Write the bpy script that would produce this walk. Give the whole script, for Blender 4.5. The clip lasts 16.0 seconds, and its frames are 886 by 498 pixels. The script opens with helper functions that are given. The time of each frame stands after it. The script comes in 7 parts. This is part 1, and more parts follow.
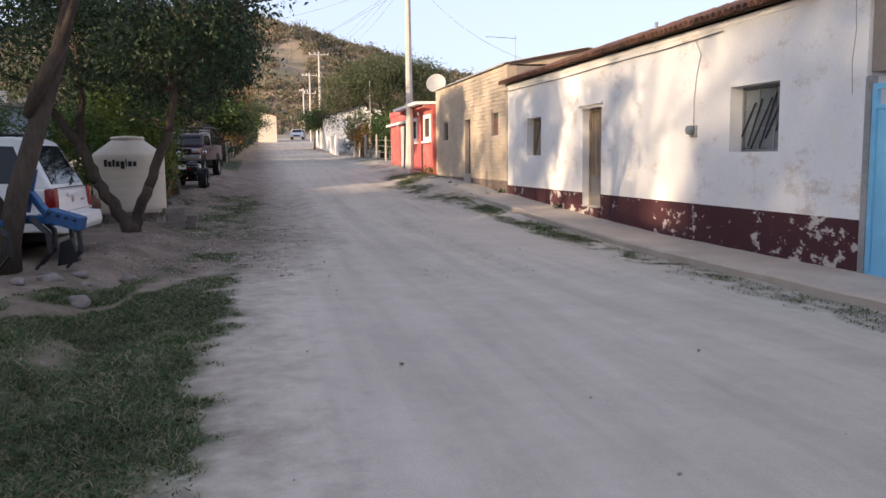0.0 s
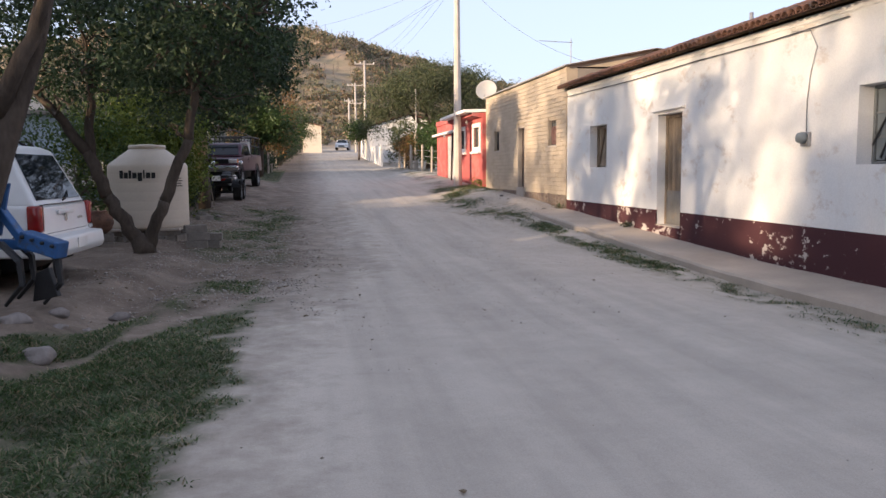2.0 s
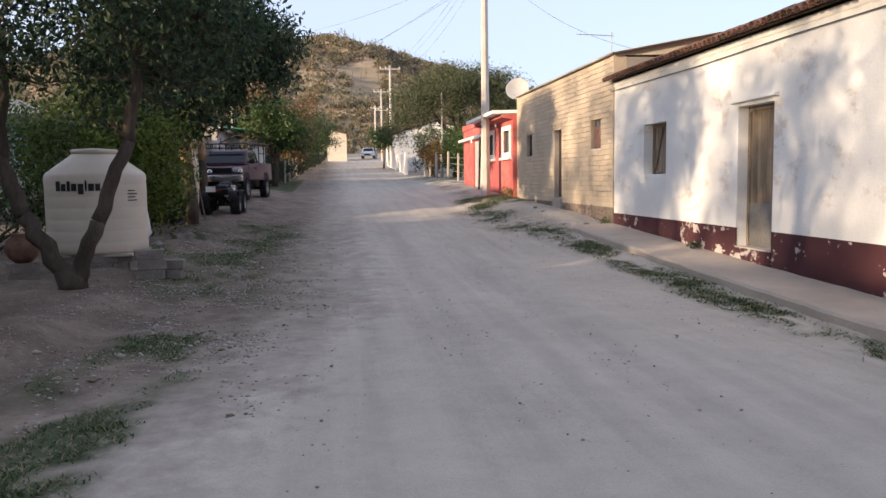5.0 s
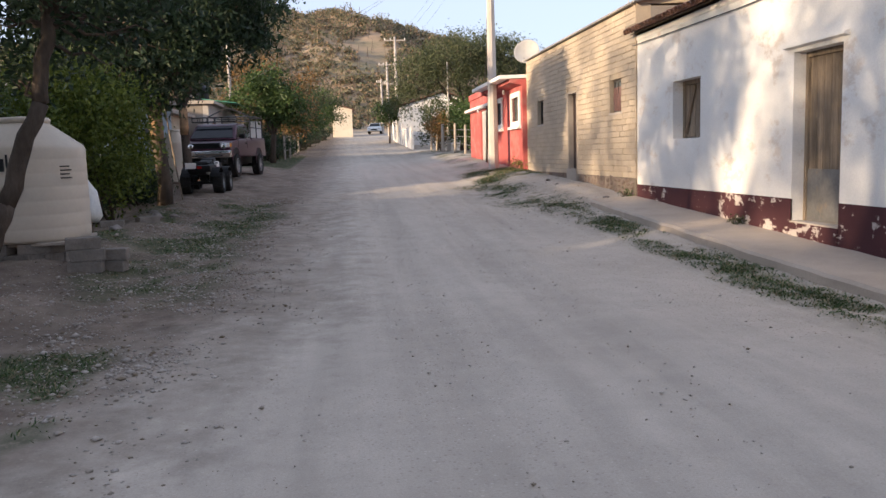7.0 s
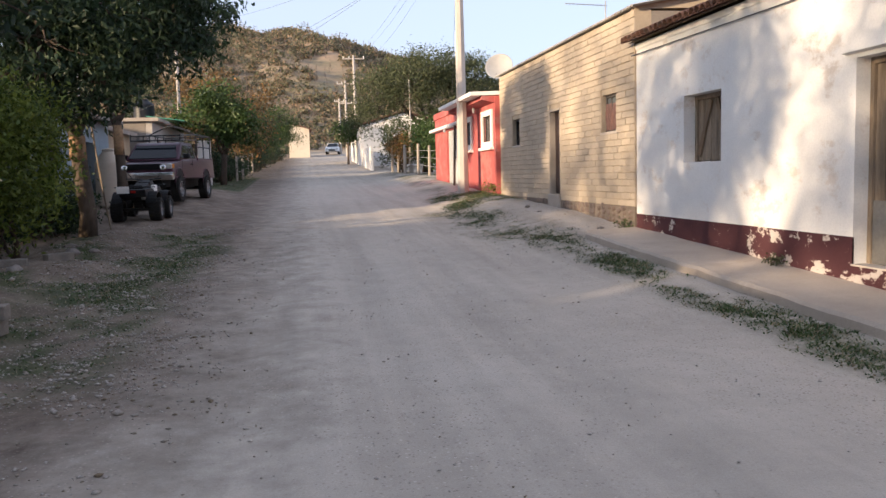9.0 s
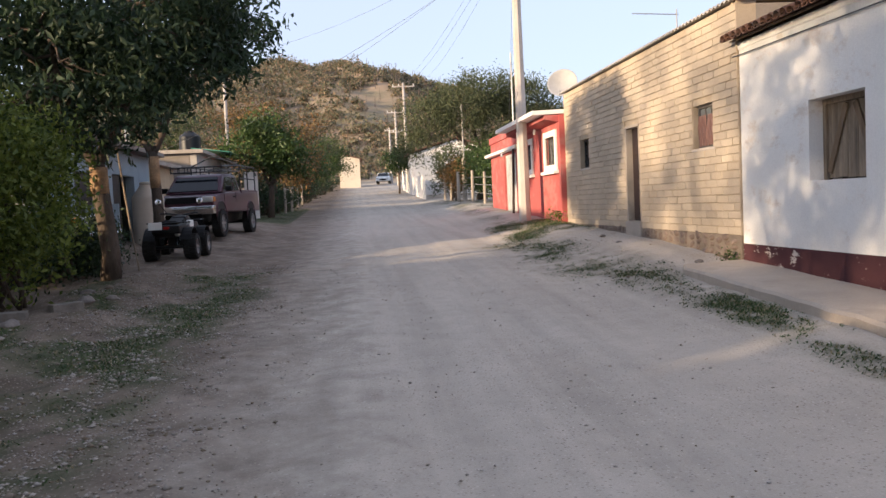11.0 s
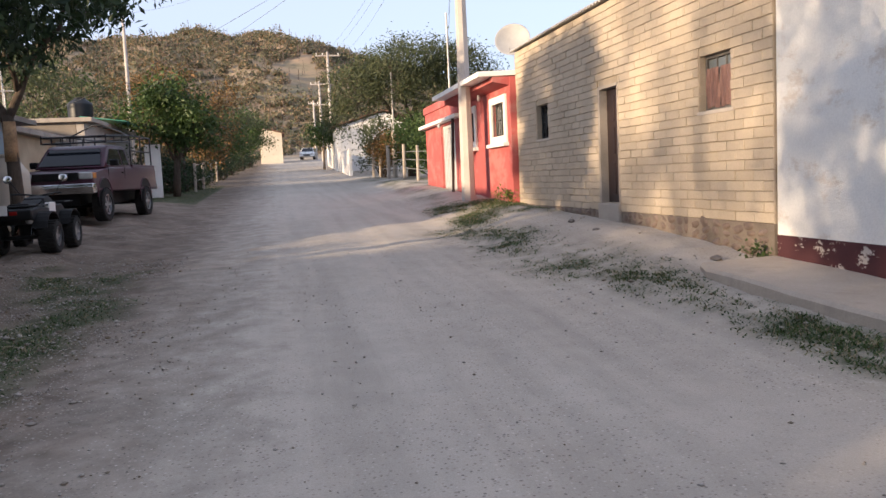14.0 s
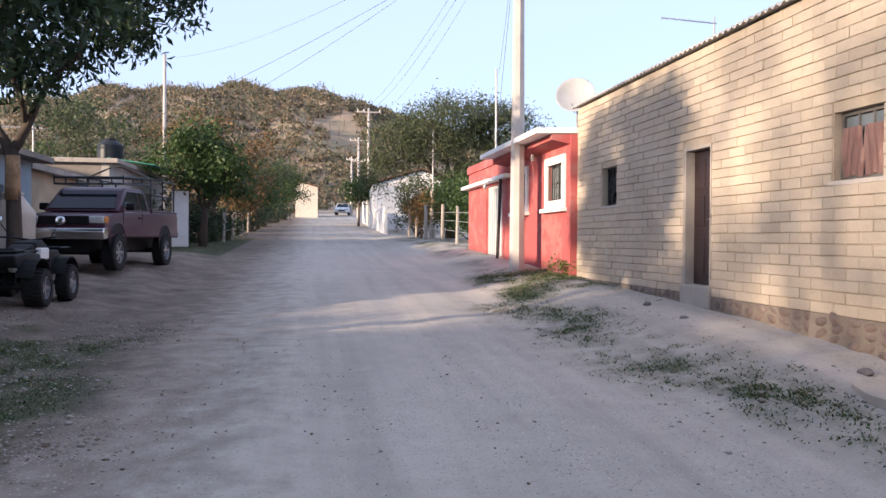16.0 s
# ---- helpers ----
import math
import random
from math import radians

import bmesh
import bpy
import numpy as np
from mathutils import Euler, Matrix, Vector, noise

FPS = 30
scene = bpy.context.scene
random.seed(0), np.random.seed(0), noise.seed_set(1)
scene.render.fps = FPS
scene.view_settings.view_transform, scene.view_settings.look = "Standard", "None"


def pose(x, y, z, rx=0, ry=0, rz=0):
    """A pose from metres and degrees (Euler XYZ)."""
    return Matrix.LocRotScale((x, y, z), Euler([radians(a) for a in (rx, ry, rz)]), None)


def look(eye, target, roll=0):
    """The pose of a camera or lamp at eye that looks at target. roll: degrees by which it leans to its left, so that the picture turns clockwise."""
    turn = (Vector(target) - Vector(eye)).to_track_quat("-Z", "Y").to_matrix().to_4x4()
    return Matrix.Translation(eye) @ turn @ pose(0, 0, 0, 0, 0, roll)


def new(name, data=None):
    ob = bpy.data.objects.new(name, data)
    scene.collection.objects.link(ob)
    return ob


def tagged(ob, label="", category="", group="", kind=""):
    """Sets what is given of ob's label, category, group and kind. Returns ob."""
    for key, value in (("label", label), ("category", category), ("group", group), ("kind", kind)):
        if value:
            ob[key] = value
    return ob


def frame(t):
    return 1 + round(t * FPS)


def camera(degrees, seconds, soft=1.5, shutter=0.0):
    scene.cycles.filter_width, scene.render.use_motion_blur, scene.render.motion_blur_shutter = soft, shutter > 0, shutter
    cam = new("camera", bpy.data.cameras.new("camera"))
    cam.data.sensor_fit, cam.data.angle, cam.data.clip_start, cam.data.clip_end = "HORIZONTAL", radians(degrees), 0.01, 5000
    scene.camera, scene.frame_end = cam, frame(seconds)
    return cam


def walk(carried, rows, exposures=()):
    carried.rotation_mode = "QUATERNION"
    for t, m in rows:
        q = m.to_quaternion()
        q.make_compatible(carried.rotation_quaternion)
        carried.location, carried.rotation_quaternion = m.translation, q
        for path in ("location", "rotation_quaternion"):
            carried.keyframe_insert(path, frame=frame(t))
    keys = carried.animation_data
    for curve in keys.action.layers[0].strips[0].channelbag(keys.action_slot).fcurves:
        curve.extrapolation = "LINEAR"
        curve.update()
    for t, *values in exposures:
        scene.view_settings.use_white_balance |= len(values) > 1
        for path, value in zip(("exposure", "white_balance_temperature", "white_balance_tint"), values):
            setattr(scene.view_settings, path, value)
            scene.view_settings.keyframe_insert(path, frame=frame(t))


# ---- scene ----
PATH = [
    (0, (-0.075, 0.265, 1.744), (0.367, 2.203, 1.518), -0.6),
    (0.5, (-0.032, 0.802, 1.734), (0.48, 2.724, 1.53), 0.0),
    (1, (0.029, 1.391, 1.747), (0.424, 3.343, 1.558), -1.0),
    (1.5, (0.069, 1.921, 1.764), (0.399, 3.885, 1.576), -0.4),
    (2, (0.208, 2.436, 1.764), (0.543, 4.398, 1.566), -0.4),
    (2.5, (0.347, 2.994, 1.746), (0.706, 4.954, 1.577), -0.7),
    (3, (0.401, 3.448, 1.774), (0.812, 5.398, 1.616), -0.7),
    (3.5, (0.583, 4.036, 1.804), (0.91, 6.004, 1.664), -0.6),
    (4, (0.685, 4.597, 1.809), (0.974, 6.57, 1.658), -0.6),
    (6.5, (1.323, 7.379, 1.65), (1.547, 9.355, 1.43), -1.1),
    (7, (1.408, 7.826, 1.643), (1.638, 9.799, 1.407), -1.7),
    (7.5, (1.48, 8.426, 1.681), (1.722, 10.399, 1.458), -2.2),
    (8, (1.479, 8.999, 1.723), (1.773, 10.965, 1.508), -1.3),
    (8.5, (1.479, 9.632, 1.72), (1.834, 11.591, 1.528), -1.2),
    (9, (1.445, 10.165, 1.715), (1.781, 12.128, 1.527), -1.5),
    (9.5, (1.468, 10.707, 1.722), (1.786, 12.673, 1.543), -1.9),
    (10, (1.532, 11.267, 1.733), (1.752, 13.252, 1.623), -2.1),
    (12.5, (1.531, 13.847, 1.714), (1.75, 15.828, 1.548), -3.2),
    (13, (1.553, 14.45, 1.723), (1.775, 16.428, 1.526), -3.4),
    (13.5, (1.746, 14.959, 1.714), (2.089, 16.92, 1.52), -3.3),
    (14, (1.806, 15.621, 1.748), (2.194, 17.575, 1.567), -2.7),
    (14.5, (1.792, 16.168, 1.814), (2.185, 18.121, 1.637), -2.0),
    (15, (1.857, 16.707, 1.791), (2.16, 18.684, 1.802), -0.1),
    (15.5, (1.835, 17.237, 1.764), (2.053, 19.225, 1.745), 0.1),
    (16, (1.909, 17.775, 1.801), (2.228, 19.75, 1.775), 0.4),
]
cam = camera(57.9, 16.0)
walk(cam, [(t, look(eye, target, roll)) for t, eye, target, roll in PATH], [(0.0, 1.18, 5700, 10), (6.5, 1.14, 5700, 8), (13.5, 1.14, 5750, 8), (14.6, 1.18, 5500, 10), (15.0, 1.26, 5200, 11), (16.0, 1.26, 5200, 11)])

# ---- light ----
SUN_AZ = math.atan2(0.447, 0.894)      # the way the light travels, from +x towards +y
SUN_EL = radians(10.5)
world = bpy.data.worlds.new("world")
scene.world = world
world.use_nodes = True
wn = world.node_tree
sky = wn.nodes.new("ShaderNodeTexSky")
sky.sky_type = "NISHITA"
sky.sun_disc = False
sky.sun_elevation = SUN_EL
sky.sun_rotation = radians(270) - SUN_AZ
sky.air_density, sky.dust_density, sky.ozone_density = 1.0, 1.6, 1.4
# pale evening haze over the whole dome evens out the clear sky
haze = wn.nodes.new("ShaderNodeMix")
haze.data_type = "RGBA"
haze.inputs[0].default_value = 0.62
haze.inputs[7].default_value = (5.95, 5.9, 6.75, 1)
wn.links.new(sky.outputs[0], haze.inputs[6])
wn.nodes["Background"].inputs["Strength"].default_value = 0.085
wn.links.new(haze.outputs[2], wn.nodes["Background"].inputs[0])
sun_data = bpy.data.lights.new("sun", "SUN")
sun_data.energy, sun_data.angle, sun_data.color = 4.4, radians(1.1), (1.0, 0.71, 0.42)
sun = new("sun", sun_data)
sun.matrix_world = look((-60, -40, 30), (-60 + math.cos(SUN_AZ), -40 + math.sin(SUN_AZ), 30 - math.tan(SUN_EL)))

# ---- materials ----


def material(name):
    m = bpy.data.materials.new(name)
    m.use_nodes = True
    return m, m.node_tree.nodes, m.node_tree.links, m.node_tree.nodes["Principled BSDF"]


def noise_node(nt, links, scale, detail=4.0, rough=0.55, coord=None, stretch=None):
    n = nt.new("ShaderNodeTexNoise")
    n.inputs["Scale"].default_value = scale
    n.inputs["Detail"].default_value = detail
    n.inputs["Roughness"].default_value = rough
    src = coord
    if src is None:
        src = nt.new("ShaderNodeNewGeometry").outputs["Position"]
    if stretch:
        mp = nt.new("ShaderNodeMapping")
        mp.inputs["Scale"].default_value = stretch
        links.new(src, mp.inputs["Vector"])
        src = mp.outputs[0]
    links.new(src, n.inputs["Vector"])
    return n


def ramp(nt, links, value, stops):
    r = nt.new("ShaderNodeValToRGB")
    els = r.color_ramp.elements
    while len(els) < len(stops):
        els.new(0.5)
    for e, (p, c) in zip(els, stops):
        e.position = p
        e.color = (*c, 1) if len(c) == 3 else c
    links.new(value, r.inputs[0])
    return r.outputs[0]


def blend(nt, links, fac, a, b, kind="MIX"):
    n = nt.new("ShaderNodeMix")
    n.data_type, n.blend_type = "RGBA", kind
    for sock, v in ((n.inputs[0], fac), (n.inputs[6], a), (n.inputs[7], b)):
        if isinstance(v, (int, float)):
            sock.default_value = v
        elif isinstance(v, tuple):
            sock.default_value = (*v, 1)
        else:
            links.new(v, sock)
    return n.outputs[2]


def grey(v):
    return (v, v, v)


def surface(name, colour, rough=0.8, vary=0.25, big=1.2, small=25.0, bump=0.25, metal=0.0, stain=None, per=None, stretch=None, stain_at=(0.55, 0.7), gloss=0.3, spread=0.22):
    """Colour with variation at two scales, an optional stain colour, fine relief. per: 'object' or 'island' varies each piece."""
    m, nt, links, bsdf = material(name)
    n1 = noise_node(nt, links, big, 5, 0.6, stretch=stretch)
    n2 = noise_node(nt, links, small, 5, 0.65, stretch=stretch)
    lo = tuple(c * (1 - vary) for c in colour)
    hi = tuple(min(1, c * (1 + vary * 0.7)) for c in colour)
    c = ramp(nt, links, n1.outputs[0], [(0.3, lo), (0.7, hi)])
    c2 = ramp(nt, links, n2.outputs[0], [(0.3, grey(1 - vary * 0.8)), (0.7, grey(1.0))])
    c = blend(nt, links, 1.0, c, c2, "MULTIPLY")
    if stain:
        n3 = noise_node(nt, links, big * 1.7, 8, 0.7, stretch=stretch)
        f = ramp(nt, links, n3.outputs[0], [(stain_at[0], grey(0)), (stain_at[1], grey(1))])
        c = blend(nt, links, f, c, stain)
    if per:
        if per == "object":
            rnd = nt.new("ShaderNodeObjectInfo").outputs["Random"]
        else:
            rnd = nt.new("ShaderNodeNewGeometry").outputs["Random Per Island"]
        f = ramp(nt, links, rnd, [(0, (1 - spread, 1 - 1.1 * spread, 1 - 1.25 * spread)), (0.5, grey(1 - 0.3 * spread)), (1, grey(1.0))])
        c = blend(nt, links, 1.0, c, f, "MULTIPLY")
    links.new(c, bsdf.inputs["Base Color"])
    bsdf.inputs["Roughness"].default_value = rough
    bsdf.inputs["Metallic"].default_value = metal
    bsdf.inputs["Specular IOR Level"].default_value = gloss
    if bump:
        b = nt.new("ShaderNodeBump")
        b.inputs["Strength"].default_value = bump
        b.inputs["Distance"].default_value = 0.02
        links.new(n2.outputs[0], b.inputs["Height"])
        links.new(b.outputs[0], bsdf.inputs["Normal"])
    return m


def leaf_material(name, dark, light, dry=None):
    m, nt, links, bsdf = material(name)
    rnd = nt.new("ShaderNodeNewGeometry").outputs["Random Per Island"]
    stops = [(0.0, dark), (0.72, light)] + ([(0.80, dry), (1.0, dry)] if dry else [])
    c = ramp(nt, links, rnd, stops)
    n1 = noise_node(nt, links, 0.9, 3)
    c = blend(nt, links, 1.0, c, ramp(nt, links, n1.outputs[0], [(0.3, grey(0.6)), (0.7, grey(1.0))]), "MULTIPLY")
    links.new(c, bsdf.inputs["Base Color"])
    bsdf.inputs["Roughness"].default_value = 0.5
    bsdf.inputs["Specular IOR Level"].default_value = 0.3
    tr = nt.new("ShaderNodeBsdfTranslucent")
    links.new(c, tr.inputs[0])
    mx = nt.new("ShaderNodeMixShader")
    mx.inputs[0].default_value = 0.35
    links.new(bsdf.outputs[0], mx.inputs[1])
    links.new(tr.outputs[0], mx.inputs[2])
    links.new(mx.outputs[0], nt["Material Output"].inputs[0])
    return m


def glass_material(name, tint=(0.05, 0.06, 0.07), clear=0.0):
    """Dark glazing: a glossy coat over a dim interior colour, or, with clear, real see-through glass."""
    m, nt, links, bsdf = material(name)
    bsdf.inputs["Base Color"].default_value = (*tint, 1)
    bsdf.inputs["Roughness"].default_value = 0.05
    bsdf.inputs["Transmission Weight"].default_value = clear
    bsdf.inputs["IOR"].default_value = 1.45
    bsdf.inputs["Specular IOR Level"].default_value = 0.35
    n = noise_node(nt, links, 6, 5)
    links.new(ramp(nt, links, n.outputs[0], [(0.35, grey(0.02)), (0.7, grey(0.10))]), bsdf.inputs["Roughness"])
    return m


def ground_material():
    """Trampled dusty earth: fine grit, tyre tracks along the street, grassy verge soil."""
    m, nt, links, bsdf = material("dusty_earth")
    pos = nt.new("ShaderNodeNewGeometry").outputs["Position"]
    sep = nt.new("ShaderNodeSeparateXYZ")
    links.new(pos, sep.inputs[0])
    n1 = noise_node(nt, links, 0.35, 6, 0.6, pos)
    n2 = noise_node(nt, links, 3.0, 6, 0.65, pos)
    n3 = noise_node(nt, links, 85.0, 8, 0.75, pos)
    tracks = noise_node(nt, links, 1.0, 4, 0.6, pos, stretch=(2.2, 0.09, 1))
    base = ramp(nt, links, n1.outputs[0], [(0.3, (0.475, 0.417, 0.350)), (0.7, (0.56, 0.495, 0.418))])
    base = blend(nt, links, 1.0, base, ramp(nt, links, n2.outputs[0], [(0.3, grey(0.88)), (0.65, grey(1.0))]), "MULTIPLY")
    base = blend(nt, links, 1.0, base, ramp(nt, links, tracks.outputs[0], [(0.36, grey(0.86)), (0.58, grey(1.0))]), "MULTIPLY")
    base = blend(nt, links, 1.0, base, ramp(nt, links, n3.outputs[0], [(0.35, grey(0.84)), (0.6, grey(1.0))]), "MULTIPLY")
    # embedded grit, dense in drifts
    vor = nt.new("ShaderNodeTexVoronoi")
    vor.inputs["Scale"].default_value = 34.0
    links.new(pos, vor.inputs["Vector"])
    spot = ramp(nt, links, vor.outputs["Distance"], [(0.16, grey(1)), (0.34, grey(0))])
    drift = ramp(nt, links, noise_node(nt, links, 0.55, 5, 0.65, pos, stretch=(1.3, 0.5, 1)).outputs[0], [(0.38, grey(0.05)), (0.62, grey(0.65))])
    grit = ramp(nt, links, vor.outputs["Color"], [(0.2, (0.20, 0.17, 0.145)), (0.55, (0.38, 0.32, 0.27)), (0.9, (0.60, 0.53, 0.46))])
    fac = nt.new("ShaderNodeMath")
    fac.operation = "MULTIPLY"
    links.new(spot, fac.inputs[0])
    links.new(drift, fac.inputs[1])
    far = nt.new("ShaderNodeMapRange")
    for i, v in ((1, 9.0), (2, 18.0), (3, 0.12), (4, 1.5)):
        far.inputs[i].default_value = v
    links.new(sep.outputs[1], far.inputs[0])
    gravelly = nt.new("ShaderNodeMath")
    gravelly.operation = "MULTIPLY"
    links.new(fac.outputs[0], gravelly.inputs[0])
    links.new(far.outputs[0], gravelly.inputs[1])
    fac = gravelly
    base = blend(nt, links, fac.outputs[0], base, grit)
    # darker soil beyond the street's edge, with the trees' shade painted into its colour
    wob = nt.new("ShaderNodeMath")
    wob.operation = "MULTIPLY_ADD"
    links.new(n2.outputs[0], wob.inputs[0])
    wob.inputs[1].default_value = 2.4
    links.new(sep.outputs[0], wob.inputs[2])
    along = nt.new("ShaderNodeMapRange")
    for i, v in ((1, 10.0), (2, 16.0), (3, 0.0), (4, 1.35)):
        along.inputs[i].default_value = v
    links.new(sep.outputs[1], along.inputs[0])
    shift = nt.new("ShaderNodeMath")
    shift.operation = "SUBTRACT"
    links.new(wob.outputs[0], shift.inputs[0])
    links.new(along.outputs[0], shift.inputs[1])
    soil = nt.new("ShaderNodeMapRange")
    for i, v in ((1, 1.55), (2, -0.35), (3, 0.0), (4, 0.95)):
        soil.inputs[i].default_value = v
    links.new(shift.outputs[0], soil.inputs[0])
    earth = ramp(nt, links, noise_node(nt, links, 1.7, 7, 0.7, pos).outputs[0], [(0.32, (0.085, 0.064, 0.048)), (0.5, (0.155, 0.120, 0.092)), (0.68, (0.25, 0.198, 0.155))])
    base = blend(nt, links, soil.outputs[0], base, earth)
    base = blend(nt, links, fac.outputs[0], base, grit)
    # matted grass between the blades
    cov = nt.new("ShaderNodeAttribute")
    cov.attribute_name = "cover"
    green = ramp(nt, links, n2.outputs[0], [(0.3, (0.034, 0.050, 0.022)), (0.7, (0.085, 0.092, 0.045))])
    ragged = noise_node(nt, links, 11.0, 5, 0.7, pos)
    mask = nt.new("ShaderNodeMath")
    mask.operation = "MULTIPLY"
    links.new(cov.outputs["Fac"], mask.inputs[0])
    links.new(ramp(nt, links, ragged.outputs[0], [(0.32, grey(0.2)), (0.50, grey(1.0))]), mask.inputs[1])
    base = blend(nt, links, mask.outputs[0], base, green)
    # dry scrubland on the hill, its colour lightened a little to suggest haze
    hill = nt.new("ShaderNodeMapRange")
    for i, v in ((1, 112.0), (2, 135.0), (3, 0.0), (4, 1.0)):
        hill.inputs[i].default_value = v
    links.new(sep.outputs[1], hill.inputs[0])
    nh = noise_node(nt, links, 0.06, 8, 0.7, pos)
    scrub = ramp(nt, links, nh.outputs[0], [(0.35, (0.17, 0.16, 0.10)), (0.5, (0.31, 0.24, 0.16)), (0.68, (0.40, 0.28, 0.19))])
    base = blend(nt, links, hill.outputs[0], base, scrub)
    links.new(base, bsdf.inputs["Base Color"])
    bsdf.inputs["Roughness"].default_value = 0.95
    bsdf.inputs["Specular IOR Level"].default_value = 0.15
    add = nt.new("ShaderNodeMath")
    add.operation = "ADD"
    links.new(n3.outputs[0], add.inputs[0])
    links.new(n2.outputs[0], add.inputs[1])
    b = nt.new("ShaderNodeBump")
    b.inputs["Strength"].default_value = 0.4
    b.inputs["Distance"].default_value = 0.012
    links.new(add.outputs[0], b.inputs["Height"])
    links.new(b.outputs[0], bsdf.inputs["Normal"])
    return m


def peeling(name, colour, under, low=0.54, high=0.6, scale=3.0, rough=0.85, streak=None, cloud=None):
    """Limewash or paint that has flaked off in patches and shows what is under it."""
    m, nt, links, bsdf = material(name)
    pos = nt.new("ShaderNodeNewGeometry").outputs["Position"]
    n1 = noise_node(nt, links, scale, 9, 0.72, pos, stretch=(1, 0.8, 1.25))
    n2 = noise_node(nt, links, 0.55, 5, 0.6, pos)
    n3 = noise_node(nt, links, 45, 5, 0.65, pos)
    mask = nt.new("ShaderNodeMath")
    mask.operation = "MULTIPLY_ADD"
    links.new(n2.outputs[0], mask.inputs[0])
    mask.inputs[1].default_value = 0.45
    links.new(n1.outputs[0], mask.inputs[2])
    f = ramp(nt, links, mask.outputs[0], [(low + 0.2, grey(0)), (high + 0.2, grey(1))])
    c = blend(nt, links, 1.0, colour, ramp(nt, links, n2.outputs[0], [(0.3, grey(0.86)), (0.7, grey(1.0))]), "MULTIPLY")
    if streak:
        ns = noise_node(nt, links, 1.3, 7, 0.7, pos, stretch=(1, 2.4, 0.45))
        c = blend(nt, links, ramp(nt, links, ns.outputs[0], [(0.55, grey(0)), (0.75, grey(0.55))]), c, streak)
    c = blend(nt, links, f, c, under)
    c = blend(nt, links, 1.0, c, ramp(nt, links, n3.outputs[0], [(0.3, grey(0.9)), (0.6, grey(1.0))]), "MULTIPLY")
    links.new(c, bsdf.inputs["Base Color"])
    bsdf.inputs["Roughness"].default_value = rough
    bsdf.inputs["Specular IOR Level"].default_value = 0.2
    h = nt.new("ShaderNodeMath")
    h.operation = "MULTIPLY_ADD"
    links.new(f, h.inputs[0])
    h.inputs[1].default_value = -0.8
    links.new(n3.outputs[0], h.inputs[2])
    b = nt.new("ShaderNodeBump")
    b.inputs["Strength"].default_value = 0.35
    b.inputs["Distance"].default_value = 0.012
    links.new(h.outputs[0], b.inputs["Height"])
    links.new(b.outputs[0], bsdf.inputs["Normal"])
    return m


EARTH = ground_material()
LIME = peeling("white_limewash", (0.81, 0.785, 0.755), (0.64, 0.575, 0.515), 0.575, 0.67, 2.2, streak=(0.74, 0.69, 0.635))
MAROON = peeling("maroon_paint", (0.074, 0.029, 0.033), (0.50, 0.44, 0.40), 0.61, 0.63, 4.2)
CONCRETE = surface("concrete", (0.40, 0.345, 0.29), 0.9, 0.2, 0.9, 40, 0.4, stain=(0.22, 0.2, 0.18))
CONCRETE_PALE = surface("pale_concrete", (0.52, 0.455, 0.39), 0.85, 0.15, 1.5, 50, 0.25)
PAVING = surface("dusty_paving", (0.46, 0.385, 0.31), 0.92, 0.18, 0.8, 45, 0.4, stain=(0.37, 0.31, 0.25))
BRICK = surface("sandy_block", (0.52, 0.43, 0.325), 0.92, 0.16, 0.8, 30, 0.55, stain=(0.46, 0.38, 0.28), per="object", spread=0.10)
BRICK_FAR = surface("sandy_block_joined", (0.52, 0.43, 0.325), 0.92, 0.16, 0.8, 30, 0.55, stain=(0.46, 0.38, 0.28), per="island", spread=0.10)
MORTAR = surface("lime_mortar", (0.46, 0.375, 0.275), 0.95, 0.2, 2, 50, 0.5)
STONE = surface("field_stone", (0.24, 0.18, 0.15), 0.9, 0.35, 3, 25, 0.5, stain=(0.13, 0.11, 0.11), per="object")
STONE_MORTAR = surface("rubble_mortar", (0.235, 0.19, 0.15), 0.95, 0.25, 2, 30, 0.6)
RED = peeling("red_paint", (0.42, 0.105, 0.098), (0.40, 0.15, 0.135), 0.52, 0.62, 2.0, streak=(0.34, 0.085, 0.078))
WHITE = surface("white_paint", (0.78, 0.75, 0.71), 0.6, 0.08, 2, 30, 0.1)
WOOD_OLD = surface("weathered_wood", (0.215, 0.150, 0.095), 0.85, 0.4, 1.6, 18, 0.5, stain=(0.13, 0.115, 0.105), stretch=(6, 6, 0.5))
WOOD_PALE = surface("dry_pale_wood", (0.29, 0.225, 0.16), 0.85, 0.5, 1.4, 16, 0.6, stain=(0.15, 0.125, 0.10), stretch=(6, 6, 0.5))
STEEL_BROWN = surface("brown_painted_steel", (0.034, 0.019, 0.017), 0.45, 0.2, 2, 20, 0.08, gloss=0.5)
STEEL_DARK = surface("dark_steel", (0.03, 0.03, 0.032), 0.5, 0.3, 3, 30, 0.1, metal=0.4, gloss=0.5)
STEEL_GREY = surface("zinc_sheet", (0.42, 0.41, 0.40), 0.5, 0.25, 1.2, 12, 0.12, metal=0.5, stain=(0.30, 0.22, 0.17))
GATE_BLUE = surface("sky_blue_enamel", (0.22, 0.50, 0.72), 0.45, 0.12, 1.5, 25, 0.06, gloss=0.5, stain=(0.17, 0.42, 0.62))
TILE = surface("clay_roof_tile", (0.20, 0.105, 0.075), 0.92, 0.4, 2.2, 22, 0.5, stain=(0.075, 0.06, 0.055), per="object", stain_at=(0.48, 0.66))
